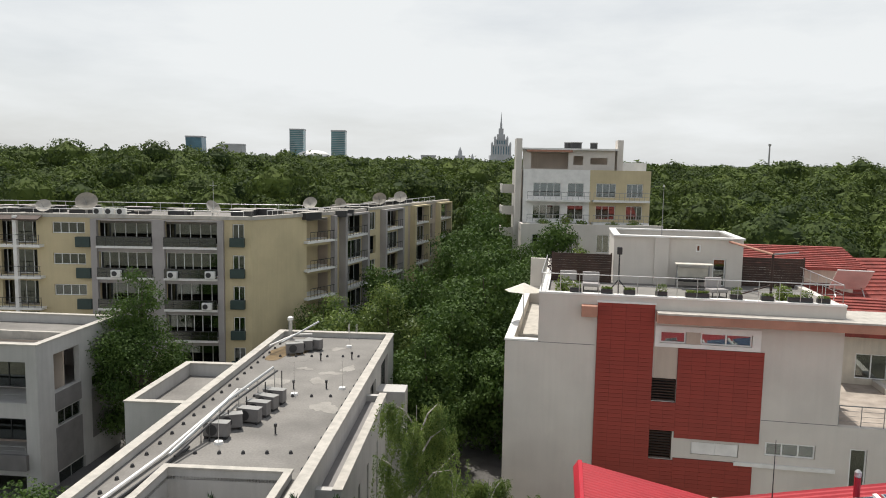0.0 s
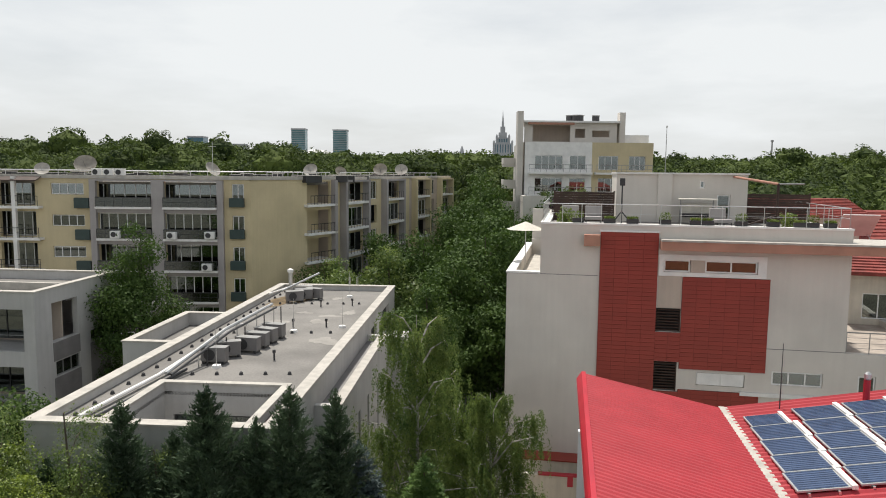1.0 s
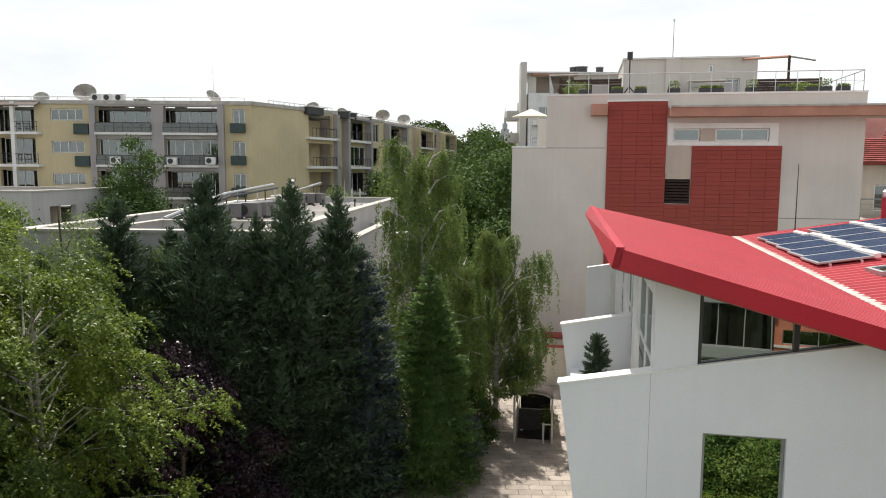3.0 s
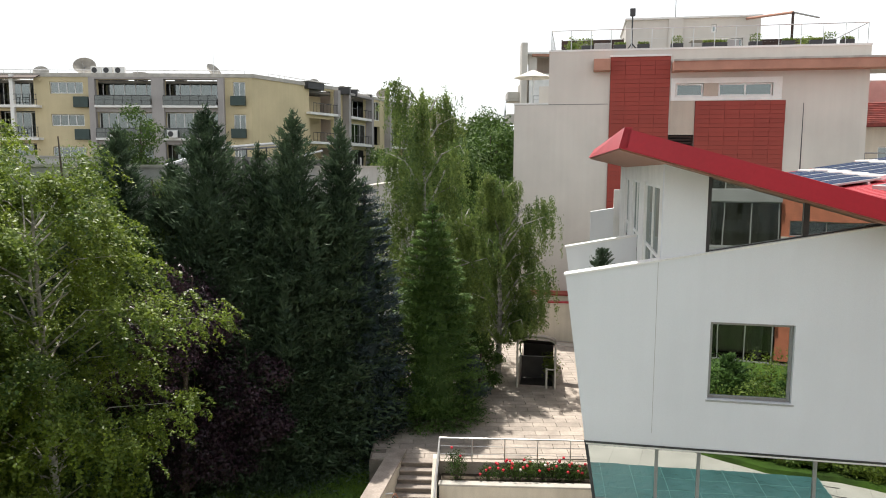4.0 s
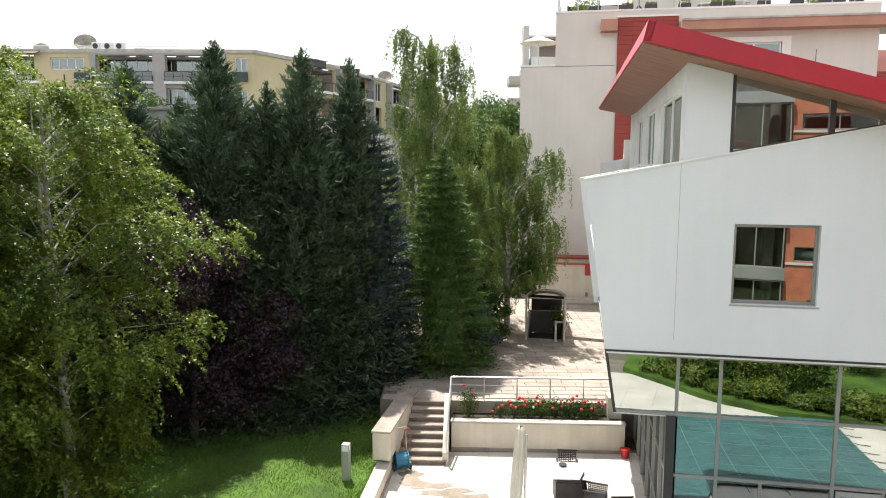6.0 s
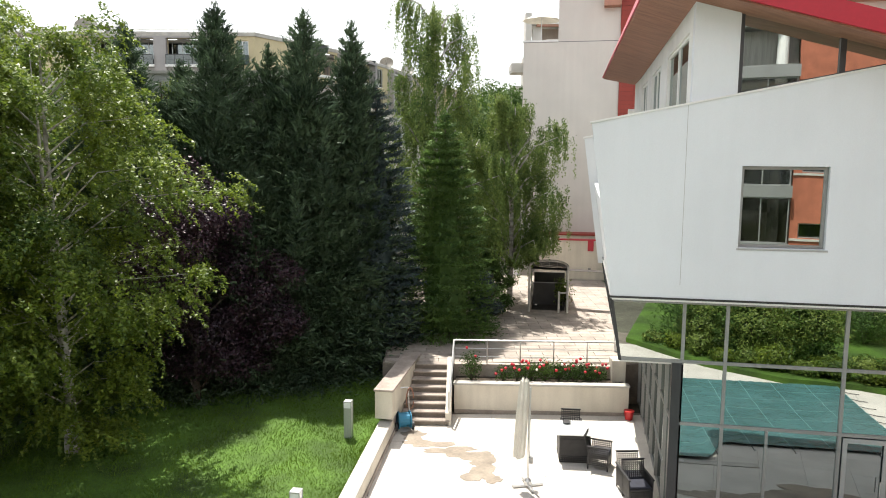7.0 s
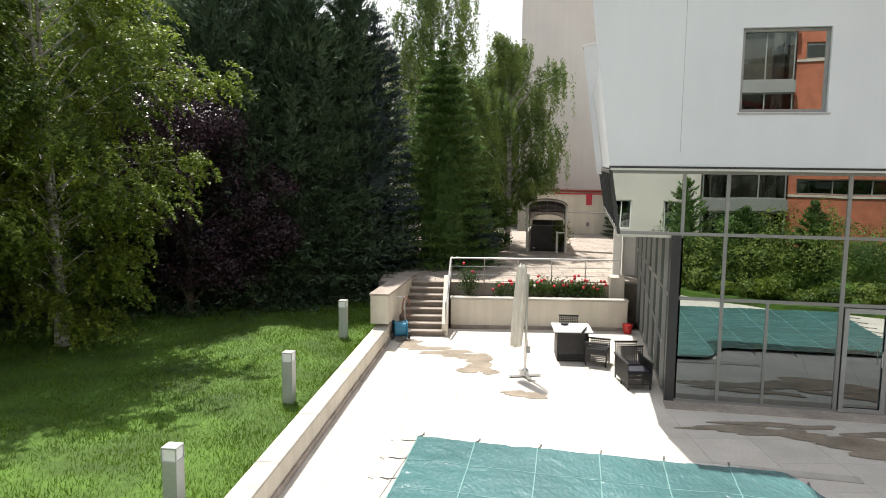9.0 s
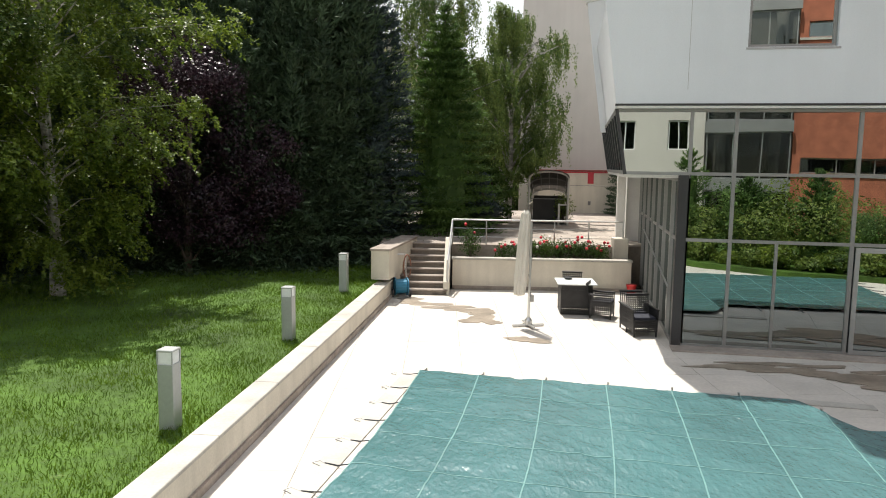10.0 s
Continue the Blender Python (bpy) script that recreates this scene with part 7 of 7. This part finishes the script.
for a in (12, 102):
    part("base_arm", soft_box(-0.36, 0.36, -0.035, 0.035, 0.015, 0.055, 0.008, 1), M_STEEL, um).matrix_basis = pose(0, 0, 0.022 if a > 50 else 0, 0, 0, a)
part("base_hub", bar([(0, 0, 0.05), (0, 0, 0.14), (0, 0, 0.2)], [0.09, 0.08, 0.045], 12), M_STEEL, um)
part("pole", bar([(0, 0, 0.08), (0.01, 0, 2.3)], 0.03, 10), M_STEEL, um)
bm = bmesh.new()
rg = np.random.default_rng(5)
prev = None
for i, (z, r) in enumerate(((2.52, 0.05), (2.46, 0.10), (2.2, 0.115), (1.7, 0.13), (1.2, 0.135), (0.85, 0.13), (0.72, 0.12), (0.70, 0.02))):
    ring = [bm.verts.new((-0.12 - 0.055 * (2.5 - z) + r * (1 + 0.22 * math.cos(6 * j * math.tau / 24)) * math.cos(j * math.tau / 24) * 0.85, -0.06 + r * (1 + 0.22 * math.cos(6 * j * math.tau / 24)) * math.sin(j * math.tau / 24), z + 0.02 * math.sin(j))) for j in range(24)]
    if prev:
        for j in range(24):
            bm.faces.new((prev[j], prev[(j + 1) % 24], ring[(j + 1) % 24], ring[j]))
    prev = ring
part("canopy", bm, M_CANVAS, um, "folded cream canvas canopy")
part("tie_strap", bar([(-0.02, -0.02, 1.15), (0.03, 0.0, 0.8), (0.04, 0.0, 0.55)], 0.012, 6), M_FRAMEGREY, um)
part("crank", soft_box(0.02, 0.10, -0.05, 0.05, 0.55, 0.7, 0.01, 1), M_FRAMEGREY, um)

tb = thing("garden_table", pose(2.83, 16.0, 0.0, 0, 0, -4), "black rattan garden table with a pale glass top", "table")
bm = soft_box(-0.46, 0.46, -0.48, 0.48, 0.72, 0.75, 0.012, 2)
part("tabletop", bm, M_LAMPGLASS, tb, "frosted pale glass tabletop")
part("apron", boxes((-0.36, 0.36, -0.38, 0.38, 0.60, 0.715)), M_RATTAN, tb)


def weave(parent, name, w, h, m, step=0.055, t=0.022):
    """An open lattice of rattan strips."""
    nu, nz = max(2, round(w / step)), max(2, round(h / step))
    cu, cz = (w - t) / nu, (h - t) / nz
    bm = holed(0, w, 0, h, -0.009, 0.009, [(i * cu + t, (i + 1) * cu, j * cz + t, (j + 1) * cz) for i in range(nu) for j in range(nz)])
    part(name, bm, M_RATTAN, parent).matrix_basis = m


for sx, sy, rz, wd in ((-0.36, -0.38, 0, 0.72), (-0.36, 0.38, 0, 0.72), (-0.36, -0.38, 90, 0.76), (0.36, -0.38, 90, 0.76)):
    weave(tb, "side_lattice", wd, 0.16, pose(sx, sy, 0.02, 0, 0, rz))
    part("side_panel", boxes((0, wd, -0.012, 0.012, 0.19, 0.60)), M_RATTAN, tb).matrix_basis = pose(sx, sy, 0, 0, 0, rz)
tray = thing("ashtray", pose(2.70, 16.27, 0.75), "small dark bowl on the garden table", "bowl")
part("bowl", bar([(0, 0, 0), (0, 0, 0.03), (0, 0, 0.05)], [0.07, 0.10, 0.11], 12), M_FRAME, tray)

gc = thing("rattan_chair", pose(3.36, 15.45, 0, 0, 0, 68) @ Matrix.Scale(0.86, 4), "black rattan garden armchair with open weave", "chair", "garden chairs")
part("seat", soft_box(-0.29, 0.29, -0.29, 0.26, 0.36, 0.42, 0.015, 1), M_RATTAN, gc)
part("cushion", soft_box(-0.26, 0.26, -0.27, 0.24, 0.42, 0.48, 0.025, 2), M_CUSHION, gc)
weave(gc, "backrest", 0.56, 0.50, pose(-0.28, 0.27, 0.42, -14, 0, 0))
part("top_rail", bar([(-0.30, 0.39, 0.92), (0.30, 0.39, 0.92)], 0.022, 8), M_RATTAN, gc)
for s in (-1, 1):
    weave(gc, "arm_lattice", 0.54, 0.28, pose(s * 0.30, -0.28, 0.36, 0, 0, 90))
    part("armrest", soft_box(s * 0.30 - 0.03, s * 0.30 + 0.03, -0.30, 0.32, 0.63, 0.67, 0.01, 1), M_RATTAN, gc)
    weave(gc, "side_skirt", 0.54, 0.22, pose(s * 0.29, -0.28, 0.13, 0, 0, 90))
weave(gc, "front_skirt", 0.56, 0.22, pose(-0.28, -0.28, 0.13))
for a, b in ((-0.27, -0.27), (0.27, -0.27), (-0.27, 0.27), (0.27, 0.27)):
    part("leg", bar([(a, b, 0), (a, b, 0.40)], 0.022, 6), M_RATTAN, gc)
copy_thing(gc, pose(2.93, 16.85, 0, 0, 0, -6))
stack = copy_thing(gc, pose(3.80, 13.75, 0, 0, 0, 4))
tagged(stack, "black rattan garden armchair in front of another by the glass")
copy_thing(gc, pose(3.77, 14.18, 0, 0, 0, 2))

hr = thing("hose_reel", pose(-1.42, 17.72, 0.0, 0, 0, 15) @ Matrix.Scale(1.15, 4), "blue plastic hose reel cart with coiled brown hose", "hose reel")
part("drum", bar([(-0.12, 0, 0.24), (0.12, 0, 0.24)], 0.17, 16), M_BLUE, hr)
for s in (-0.14, 0.14):
    part("flange", bar([(s - 0.012, 0, 0.24), (s + 0.012, 0, 0.24)], 0.21, 16), M_BLUE, hr)
    part("handle_bar", bar([(s, 0.05, 0.24), (s, 0.2, 0.95)], 0.014, 6), M_STEEL, hr)
part("handle_bar", bar([(-0.14, 0.2, 0.95), (0.14, 0.2, 0.95)], 0.016, 6), M_STEEL, hr)
for s in (-0.2, 0.2):
    wl_ = part("wheel", bar([(s - 0.02, -0.05, 0.1), (s + 0.02, -0.05, 0.1)], 0.1, 14), M_FRAME, hr)
    part("hub", bar([(s - 0.024, -0.05, 0.1), (s + 0.024, -0.05, 0.1)], 0.05, 10), M_COPING, wl_)
part("hose", bar([(0.18 + 0.09 * math.cos(a), 0.18 + 0.03 * math.sin(2 * a), 0.68 + 0.26 * math.sin(a)) for a in np.linspace(0, 6.0, 16)], 0.016, 6), M_SOFFIT, hr)
bk = thing("bucket", pose(4.86, 18.55, 0.0), "small red plastic bucket against the planting bed", "bucket")
part("body", bar([(0, 0, 0), (0, 0, 0.24)], [0.10, 0.14], 14), M_REDPLASTIC, bk)
part("rim", bar([(0, 0, 0.24), (0, 0, 0.26)], 0.15, 14), M_REDPLASTIC, bk)

# roses
for k, (x, h, nn) in enumerate(((0.45, 0.95, 900), (1.35, 0.5, 350), (1.75, 0.55, 450), (2.15, 0.62, 700), (2.55, 0.66, 800), (2.95, 0.62, 800), (3.35, 0.62, 800), (3.7, 0.55, 700), (4.05, 0.50, 600))):
    b = shrub("rose_bush", 1.03 * x, 19.55, 0.78, 0.30 if k else 0.36, h, nn, L_TREE, "rose bush with red blooms in the planting bed" if k else "tall leafy rose bush climbing to the terrace rail", 200 + k, 0.06, "rose bushes")
    rg = np.random.default_rng(300 + k)
    for j in range(2 if k < 1 else 5):
        p = rg.uniform((-0.3, -0.3, h * 0.6), (0.3, 0.1, h * 1.15))
        col = M_PETALWHITE if (k in (4, 5) and j % 2) else M_PETALRED
        bm = bmesh.new()
        bmesh.ops.create_icosphere(bm, subdivisions=1, radius=0.048, matrix=Matrix.Translation(p))
        part("bloom", bm, col, b, "white rose bloom" if col is M_PETALWHITE else "red rose bloom")

# arched gate canopy at the end of the terrace
ag = thing("arched_gate", pose(3.08, 27.4, 1.16, 0, 0, -9), "arched metal canopy with smoked sheets stepping down over cellar stairs", "canopy")


def canopy_arc(v, out=0.0):
    """The flat arch of the canopy at depth v; it sinks towards its far end."""
    top = 1.82 - 0.21 * v
    return [(0.74 - (0.76 + out) * math.cos(a), v, top + out + 0.27 * math.sin(a)) for a in np.linspace(0, math.pi, 15)]


for v in (0.0, 1.3, 2.6, 3.9):
    part("arch_rib", bar(canopy_arc(v), 0.028 if v else 0.042, 6), M_FRAMEGREY if v else M_COPING, ag)
for k in (2, 5, 7, 9, 12):
    part("purlin", bar([canopy_arc(v)[k] for v in (0.0, 3.9)], 0.016, 6), M_FRAMEGREY, ag)
verts, faces = [], []
for v in (-0.15, 3.95):
    verts += canopy_arc(v, 0.035)
for i in range(14):
    faces.append((i, i + 1, i + 16, i + 15))
raw("roof_sheet", verts, faces, M_SMOKED, ag, "brown smoked plastic sheet")
part("eave_sheet", prism([(-0.2, 1.95), (4.0, 1.08), (4.0, 0.62), (-0.2, 1.30)], 0.008, "x", 1.54), M_SMOKED, ag)
for u in (-0.02, 1.50):
    part("post", bar([(u, 0, 0), (u, 0, 1.82)], 0.045, 6), M_COPING, ag)
    part("post", bar([(u, 2.6, 0), (u, 2.6, 1.28)], 0.03, 6), M_FRAMEGREY, ag)
    part("side_rail", bar([(u, 0, 0.95), (u, 2.6, 0.75)], 0.02, 6), M_ALU, ag)
    part("side_wall", boxes((u - 0.04, u + 0.04, 0.15, 3.9, -0.02, 0.72)), M_CREAM_LOW, ag)
part("door", boxes((0.06, 1.42, 3.86, 3.92, -0.02, 1.0)), M_DOORDARK, ag, "dark metal cellar door")
# flat dark sheet on the floor stands for the shade down the stairs
part("stair_pit", boxes((0.08, 1.40, 0.4, 3.8, -0.02, 0.004)), M_DOORDARK, ag)
part("stair_gate", boxes((0.10, 1.06, 1.32, 1.36, 0.05, 0.95)), M_DOORDARK, ag, "dark sheet metal gate leaf")
part("gate_rail", bar([(0.02, 1.34, 0.97), (1.46, 1.34, 0.97)], 0.022, 6), M_FRAMEGREY, ag)
part("gate_post", soft_box(1.12, 1.20, -0.05, 0.05, 0, 0.85, 0.01, 1), M_COPING, ag)
part("gate_arm", bar([(1.12, 0, 0.80), (1.50, 0, 0.80)], 0.03, 6), M_COPING, ag)
shrub("climbing_shrub", 4.6, 28.4, 1.16, 0.45, 1.3, 900, L_BIRCH, "yellow-green climbing shrub beside the arched gate", 400, 0.08)
conifer("cypress", 8.3, 33.6, 1.16, 4.2, 0.75, 9000, L_CONIFER, "dark narrow cypress against the villa", 401, 0.14, 0.5, 0.15, 0.05, "cypresses")
conifer("cypress", 4.05, 17.0, 6.6, 1.4, 0.40, 7000, L_CONIFER, "small potted cypress on the balcony", 402, 0.10, 0.55, 0.12, 0.05, "cypresses")

# ---- pool with its cover ----
PL = pose(-0.70, 10.68, 0, 0, 0, -12.6) @ Matrix.Scale(0.95, 4)
pool = thing("pool", PL, "swimming pool closed with a teal safety cover", "pool")
part("kerb", boxes((-0.12, 7.2, -0.02, 0.22, 0.0, 0.018), (-0.3, 0.0, -7.0, -0.02, 0.0, 0.018)), M_COPING, pool, "pale grated overflow kerb")
for k in range(150):
    part("grate_bar", boxes((0.9 + k * 0.03, 0.915 + k * 0.03, 0.02, 0.16, 0.018, 0.026)), M_WHITE, pool)
nx, ny = 190, 120
verts, faces = [], []
CW, CD = 11.5, 6.9


def cover_xy(s, t):
    """The sheet's outline draws in between its anchors."""
    x = s * CW + (0.16 * math.sin(math.pi * t)) * (1 - s) * 1.0 - 0.10 * math.sin(math.pi * t) * s
    y = -t * CD - 0.06 * math.sin(math.pi * s) * (1 - t)
    cut = min(1.0, max(0.0, x - 5.95) / 0.75)
    y -= (1 - t) ** 2 * 1.15 * cut * cut * (3 - 2 * cut)
    return x, y


for i in range(nx + 1):
    for j in range(ny + 1):
        s, t = i / nx, j / ny
        x, y = cover_xy(s, t)
        sag = 0.05 * math.sin(math.pi * s) * math.sin(math.pi * min(1, t * 1.2))
        z = 0.075 - sag + 0.020 * noise.noise((x * 1.6, y * 1.6, 0)) + 0.030 * (0.4 - abs(noise.noise((x * 2.6 + y, y * 2.2, 3)))) + 0.014 * (0.4 - abs(noise.noise((x * 5.5, y * 6 - x * 2, 5))))
        verts.append((x, y, max(0.035, z)))
for i in range(nx):
    for j in range(ny):
        a = i * (ny + 1) + j
        faces.append((a, a + ny + 1, a + ny + 2, a + 1))
raw("cover", verts, faces, M_COVER, pool, "taut teal woven cover", True)


def on_cover(s, t):
    """A point just above the sheet."""
    x, y, z = verts[round(s * nx) * (ny + 1) + round(t * ny)]
    return Vector((x, y, z))


def ribbon(points, across, wide):
    """A flat sewn tape, 8 mm thick, that follows the points."""
    bm = bmesh.new()
    rows = [[bm.verts.new(p + Vector(across) * e + Vector((0, 0, h))) for e, h in ((-wide, -0.003), (-wide, 0.005), (wide, 0.005), (wide, -0.003))] for p in points]
    for a, b in zip(rows, rows[1:]):
        for i in range(4):
            bm.faces.new((a[i], b[i], b[(i + 1) % 4], a[(i + 1) % 4]))
    bmesh.ops.recalc_face_normals(bm, faces=bm.faces)
    return bm


for k in range(12):
    s = round(k / 11 * nx) / nx
    bm = ribbon([on_cover(s, t) for t in np.linspace(0, 1, ny + 1)], (1, 0, 0), 0.009)
    part("webbing", bm, M_WEB, pool)
    x, y = cover_xy(s, 0)
    sp = part("strap", bar([(x, y, 0.075), (x + 0.03, y + 0.18, 0.03), (x + 0.04, y + 0.3, 0.02)], 0.012, 6), M_FRAME, pool, "dark spring strap")
    part("anchor", bar([(x + 0.04, y + 0.3, 0.0), (x + 0.04, y + 0.3, 0.05)], 0.02, 6), M_STEEL, sp)
for k in range(1, 7):
    t = k / 7
    bm = ribbon([on_cover(s, t) for s in np.linspace(0, 1, nx + 1)], (0, 1, 0), 0.008)
    part("webbing", bm, M_WEB, pool)
for k in range(9):
    x, y = cover_xy(0, (k + 0.2) / 9)
    sp = part("strap", bar([(x, y, 0.07), (x - 0.16, y + 0.05 - 0.02 * (k % 3), 0.03), (x - 0.30 - 0.05 * (k % 2), y + 0.06, 0.022)], 0.008, 6), M_FRAME, pool)
    part("spring_loop", bar([(x - 0.30 - 0.05 * (k % 2), y + 0.06, 0.022), (x - 0.44, y + 0.12, 0.02), (x - 0.50, y + 0.03, 0.02), (x - 0.38, y - 0.03, 0.02)], 0.007, 5), M_STEEL, sp)
    x, y = cover_xy(1, (k + 0.2) / 9)
    part("strap", bar([(x, y, 0.07), (x + 0.25, y + 0.03, 0.03), (x + 0.5, y + 0.05, 0.022)], 0.011, 6), M_FRAME, pool)
# damp patches
DAMP = ((-1.15, 17.3, 0.35, 0.3), (-0.75, 16.75, 0.6, 0.22), (-0.2, 16.35, 0.62, 0.2), (0.3, 16.05, 0.5, 0.3), (0.62, 15.55, 0.34, 0.42), (0.45, 15.0, 0.32, 0.4), (0.75, 14.75, 0.25, 0.2), (1.45, 13.1, 0.42, 0.17), (1.2, 13.3, 0.2, 0.12),
        (4.9, 11.35, 0.85, 0.16), (5.7, 11.15, 0.6, 0.22), (6.3, 11.45, 0.45, 0.12), (6.6, 10.75, 0.8, 0.3), (7.4, 10.4, 0.8, 0.4), (7.7, 11.1, 0.7, 0.2), (5.4, 11.6, 0.7, 0.1), (8.6, 10.8, 0.9, 0.5))
for k, (x, y, rx, ry) in enumerate(DAMP):
    tagged(blot("water_stain", x, y, rx, ry, 0.002 + 0.0007 * k, 80 + k, M_DAMP, patio, "damp brown stain on the stone"))
edge = thing("edging_stone", pose(-6.4, 20.9, 0.37), "pale rough edging stone at the foot of the hedge", "stone", "edging stones")
bm = bmesh.new()
bmesh.ops.create_icosphere(bm, subdivisions=2, radius=0.13, matrix=Matrix.Diagonal((1.3, 0.9, 0.7, 1)))
for v in bm.verts:
    v.co *= 1 + 0.18 * noise.noise(v.co * 9)
part("stone", bm, M_COPING, edge)
for k in range(1, 9):
    f = k / 8
    copy_thing(edge, pose(-6.4 + 3.4 * f, 20.9 + 1.9 * f ** 0.8, 0.37, 0, 0, 47 * k))

# ---- across the pool: shrubs and the brick office building that the glass mirrors ----
tagged(part("lawn_strip", prism([(1.5, -1.4), (4.5, 1.0), (7.0, 2.0), (9.2, 1.9), (10.8, 2.3), (18, 4.0), (18, -12), (1.5, -12)], 0.3, "z", -0.12), M_TURF), "grass verge across the pool", "lawn", kind="structure")
for k, (x, y, r, h, m) in enumerate(((4.2, -3.4, 0.9, 2.0, L_SHRUB), (5.2, -4.2, 1.0, 3.0, L_SPRUCE), (6.2, -3.0, 1.1, 2.2, L_SHRUB), (7.0, -4.6, 1.2, 3.0, L_BIRCH), (8.0, -3.2, 1.2, 2.6, L_SHRUB), (9.0, -4.6, 1.0, 3.0, L_SHRUB), (10.4, -3.6, 1.3, 2.2, L_SHRUB), (12.2, -4.2, 1.4, 2.8, L_SHRUB), (14.0, -4.4, 1.4, 3.0, L_SPRUCE), (3.4, -5.0, 1.0, 2.8, L_SPRUCE), (6.6, -1.7, 0.6, 0.8, L_BIRCH), (8.4, -1.4, 0.6, 0.7, L_BIRCH), (10.0, -1.0, 0.6, 0.8, L_BIRCH))):
    shrub("garden_shrub", x, y + (-1.2 if x > 8.5 and h > 1 else 2.6 if x > 4 else 1.6), 0.15, r, h, 3200, m, "leafy garden shrub on the grass verge", 500 + k, 0.11, "garden shrubs")
for k in range(15):
    x = 2.6 + k * 0.85
    y = -1.4 + 0.8 * (x - 1.5) if x < 4.5 else (1.0 + 0.4 * (x - 4.5) if x < 7 else 1.95 + 0.12 * (x - 7))
    shrub("low_hedge_bush", x, y - 0.75, 0.15, 0.5, 0.45 + 0.25 * (k % 3), 1300, (L_SHRUB, L_BIRCH)[k % 2], "low leafy bush along the pool verge", 600 + k, 0.10, "verge bushes")
ball = shrub("topiary_ball", 10.2, -4.0, 0.15, 0.95, 1.85, 9000, L_SPRUCE, "dense green ball of clipped box", 560, 0.06)
for k, (x, y, hh, r) in enumerate(((8.0, -0.8, 3.3, 0.9), (5.8, -1.2, 3.0, 1.0), (3.7, -1.1, 4.0, 1.1), (12.6, -2.0, 4.6, 1.2))):
    conifer("young_spruce", x, y, 0.15, hh, r, 5000, L_SPRUCE, "young green spruce on the grass verge", 570 + k, 0.2, 0.8, 0.3, 0.1, "young spruces", spike=1.4)
yu = thing("yucca", pose(10.3, 1.5, 0.15), "spiky yucca plant on the grass verge", "plant")
rg = np.random.default_rng(8)
for k in range(40):
    d = unit(rg.normal(0, 1, (1, 3)) * np.array([1, 1, 0.4]) + np.array([0, 0, 0.55]))[0]
    part("leaf", bar([(0, 0, 0.1), tuple(d * 0.4), tuple(d * 0.8)], [0.02, 0.018, 0.002], 4), L_SHRUB, yu)
BB = pose(24.2, -13.5, 0, 0, 0, 180)
ob_ = thing("brick_office", BB, "red brick office building with glazed bays and white columns", "office building")
part("brick_wall", holed(0, 16.2, 0, 14, 0, 0.4, [(0.5, 15.8, z, z + 0.8) for z in (3.25, 6.6, 10.0)]), M_BRICK, ob_)
each("string_course", [(0, 16.2, -0.06, -0.002, z - 0.14, z - 0.02) for z in (3.25, 6.6, 10.0)], M_COPING, ob_)
for z in (3.25, 6.6, 10.0):
    window(ob_, 0.5, 15.8, z + 0.01, z + 0.79, 0.2, 9, M_FRAMEGREY)
each("glazed_bay", [(16.2, 20.4, -0.5, -0.3, z - 0.6, z) for z in (-0.1, 2.95, 5.95, 8.95, 11.95)], M_FRAMEGREY, ob_, "glazed bay with grey bands")
for k, z in enumerate((-0.1, 2.95, 5.95, 8.95)):
    window(ob_, 16.3, 20.3, z + 0.01, z + 2.39, -0.35, 3, M_FRAMEGREY, G_DULL)
# backing wall added to dim the bay glass to an even grey-brown
part("bay_blind", boxes((16.2, 20.4, 1.2, 1.3, 0, 13.9)), M_CURTAIN, ob_, "plain grey-brown backing added behind the bay glass")
for u in (17.0, 19.6):
    part("column", bar([(u, 0.5, 0), (u, 0.5, 14)], 0.28, 14), M_WHITE, ob_, "round white column")
part("white_wall", holed(20.4, 34, 0, 14, 0, 0.4, [(a, a + 1.1, z + 0.6, z + 2.2) for a in (21.2, 24.0, 26.8, 29.6) for z in (0.5, 3.8, 7.1, 10.4)]), M_CREAM, ob_)
for a in (21.2, 24.0, 26.8, 29.6):
    for z in (0.5, 3.8, 7.1, 10.4):
        window(ob_, a + 0.01, a + 1.09, z + 0.61, z + 2.19, 0.12, 2)
part("rear_wall", boxes((0, 34, 6, 6.4, 0, 14)), M_CREAM, ob_)
part("roof", boxes((0, 34, 0, 6.4, 14, 14.4)), M_CONC, ob_)

# ---- pieces, last ----
cell = 0
for a, b, c, d in CLAD:
    nu = max(1, round((b - a) / 0.61))
    nz = max(1, round((d - c) / 0.19))
    wu, hz = (b - a) / nu, (d - c) / nz
    rest = bmesh.new()
    for i in range(nu):
        for j in range(nz):
            p = (a + i * wu, -0.062, c + j * hz)
            if p[2] > 8.4 and cell < 300:
                slab("tile", wu, hz, 0.010, M_TILE, rb, pose(*p, 90))
                cell += 1
            else:
                box(rest, p[0] + 0.005, p[0] + wu - 0.005, -0.072, -0.062, p[2] + 0.005, p[2] + hz - 0.005)
    if rest.verts:
        tagged(part("tile_field", rest, M_TILE, rb), kind="stuff")
    else:
        rest.free()
for i in range(13):
    for j in range(41):
        w = 0.82
        x, y = -2.15 + i * w + (0.41 if j % 2 else 0), 20.22 + j * 0.39
        if x < 8.6 and (j < 20 or x > 1.0):
            slab("paving_slab", w, 0.39, 0.03, M_TERRACE, terrace, pose(x, y, 1.13))
for i in range(16):
    for j in range(20):
        x, y = -4.0 + i * 1.0, -1.1 + j * 1.0
        ex = WALL_A.x + (WALL_B.x - WALL_A.x) * (y + 3) / 21.4
        if x < ex - 0.9 or y > 18.7:
            continue
        slab("patio_slab", 1.0, 1.0, 0.012, M_PATIO, patio, pose(x, y, -0.012))
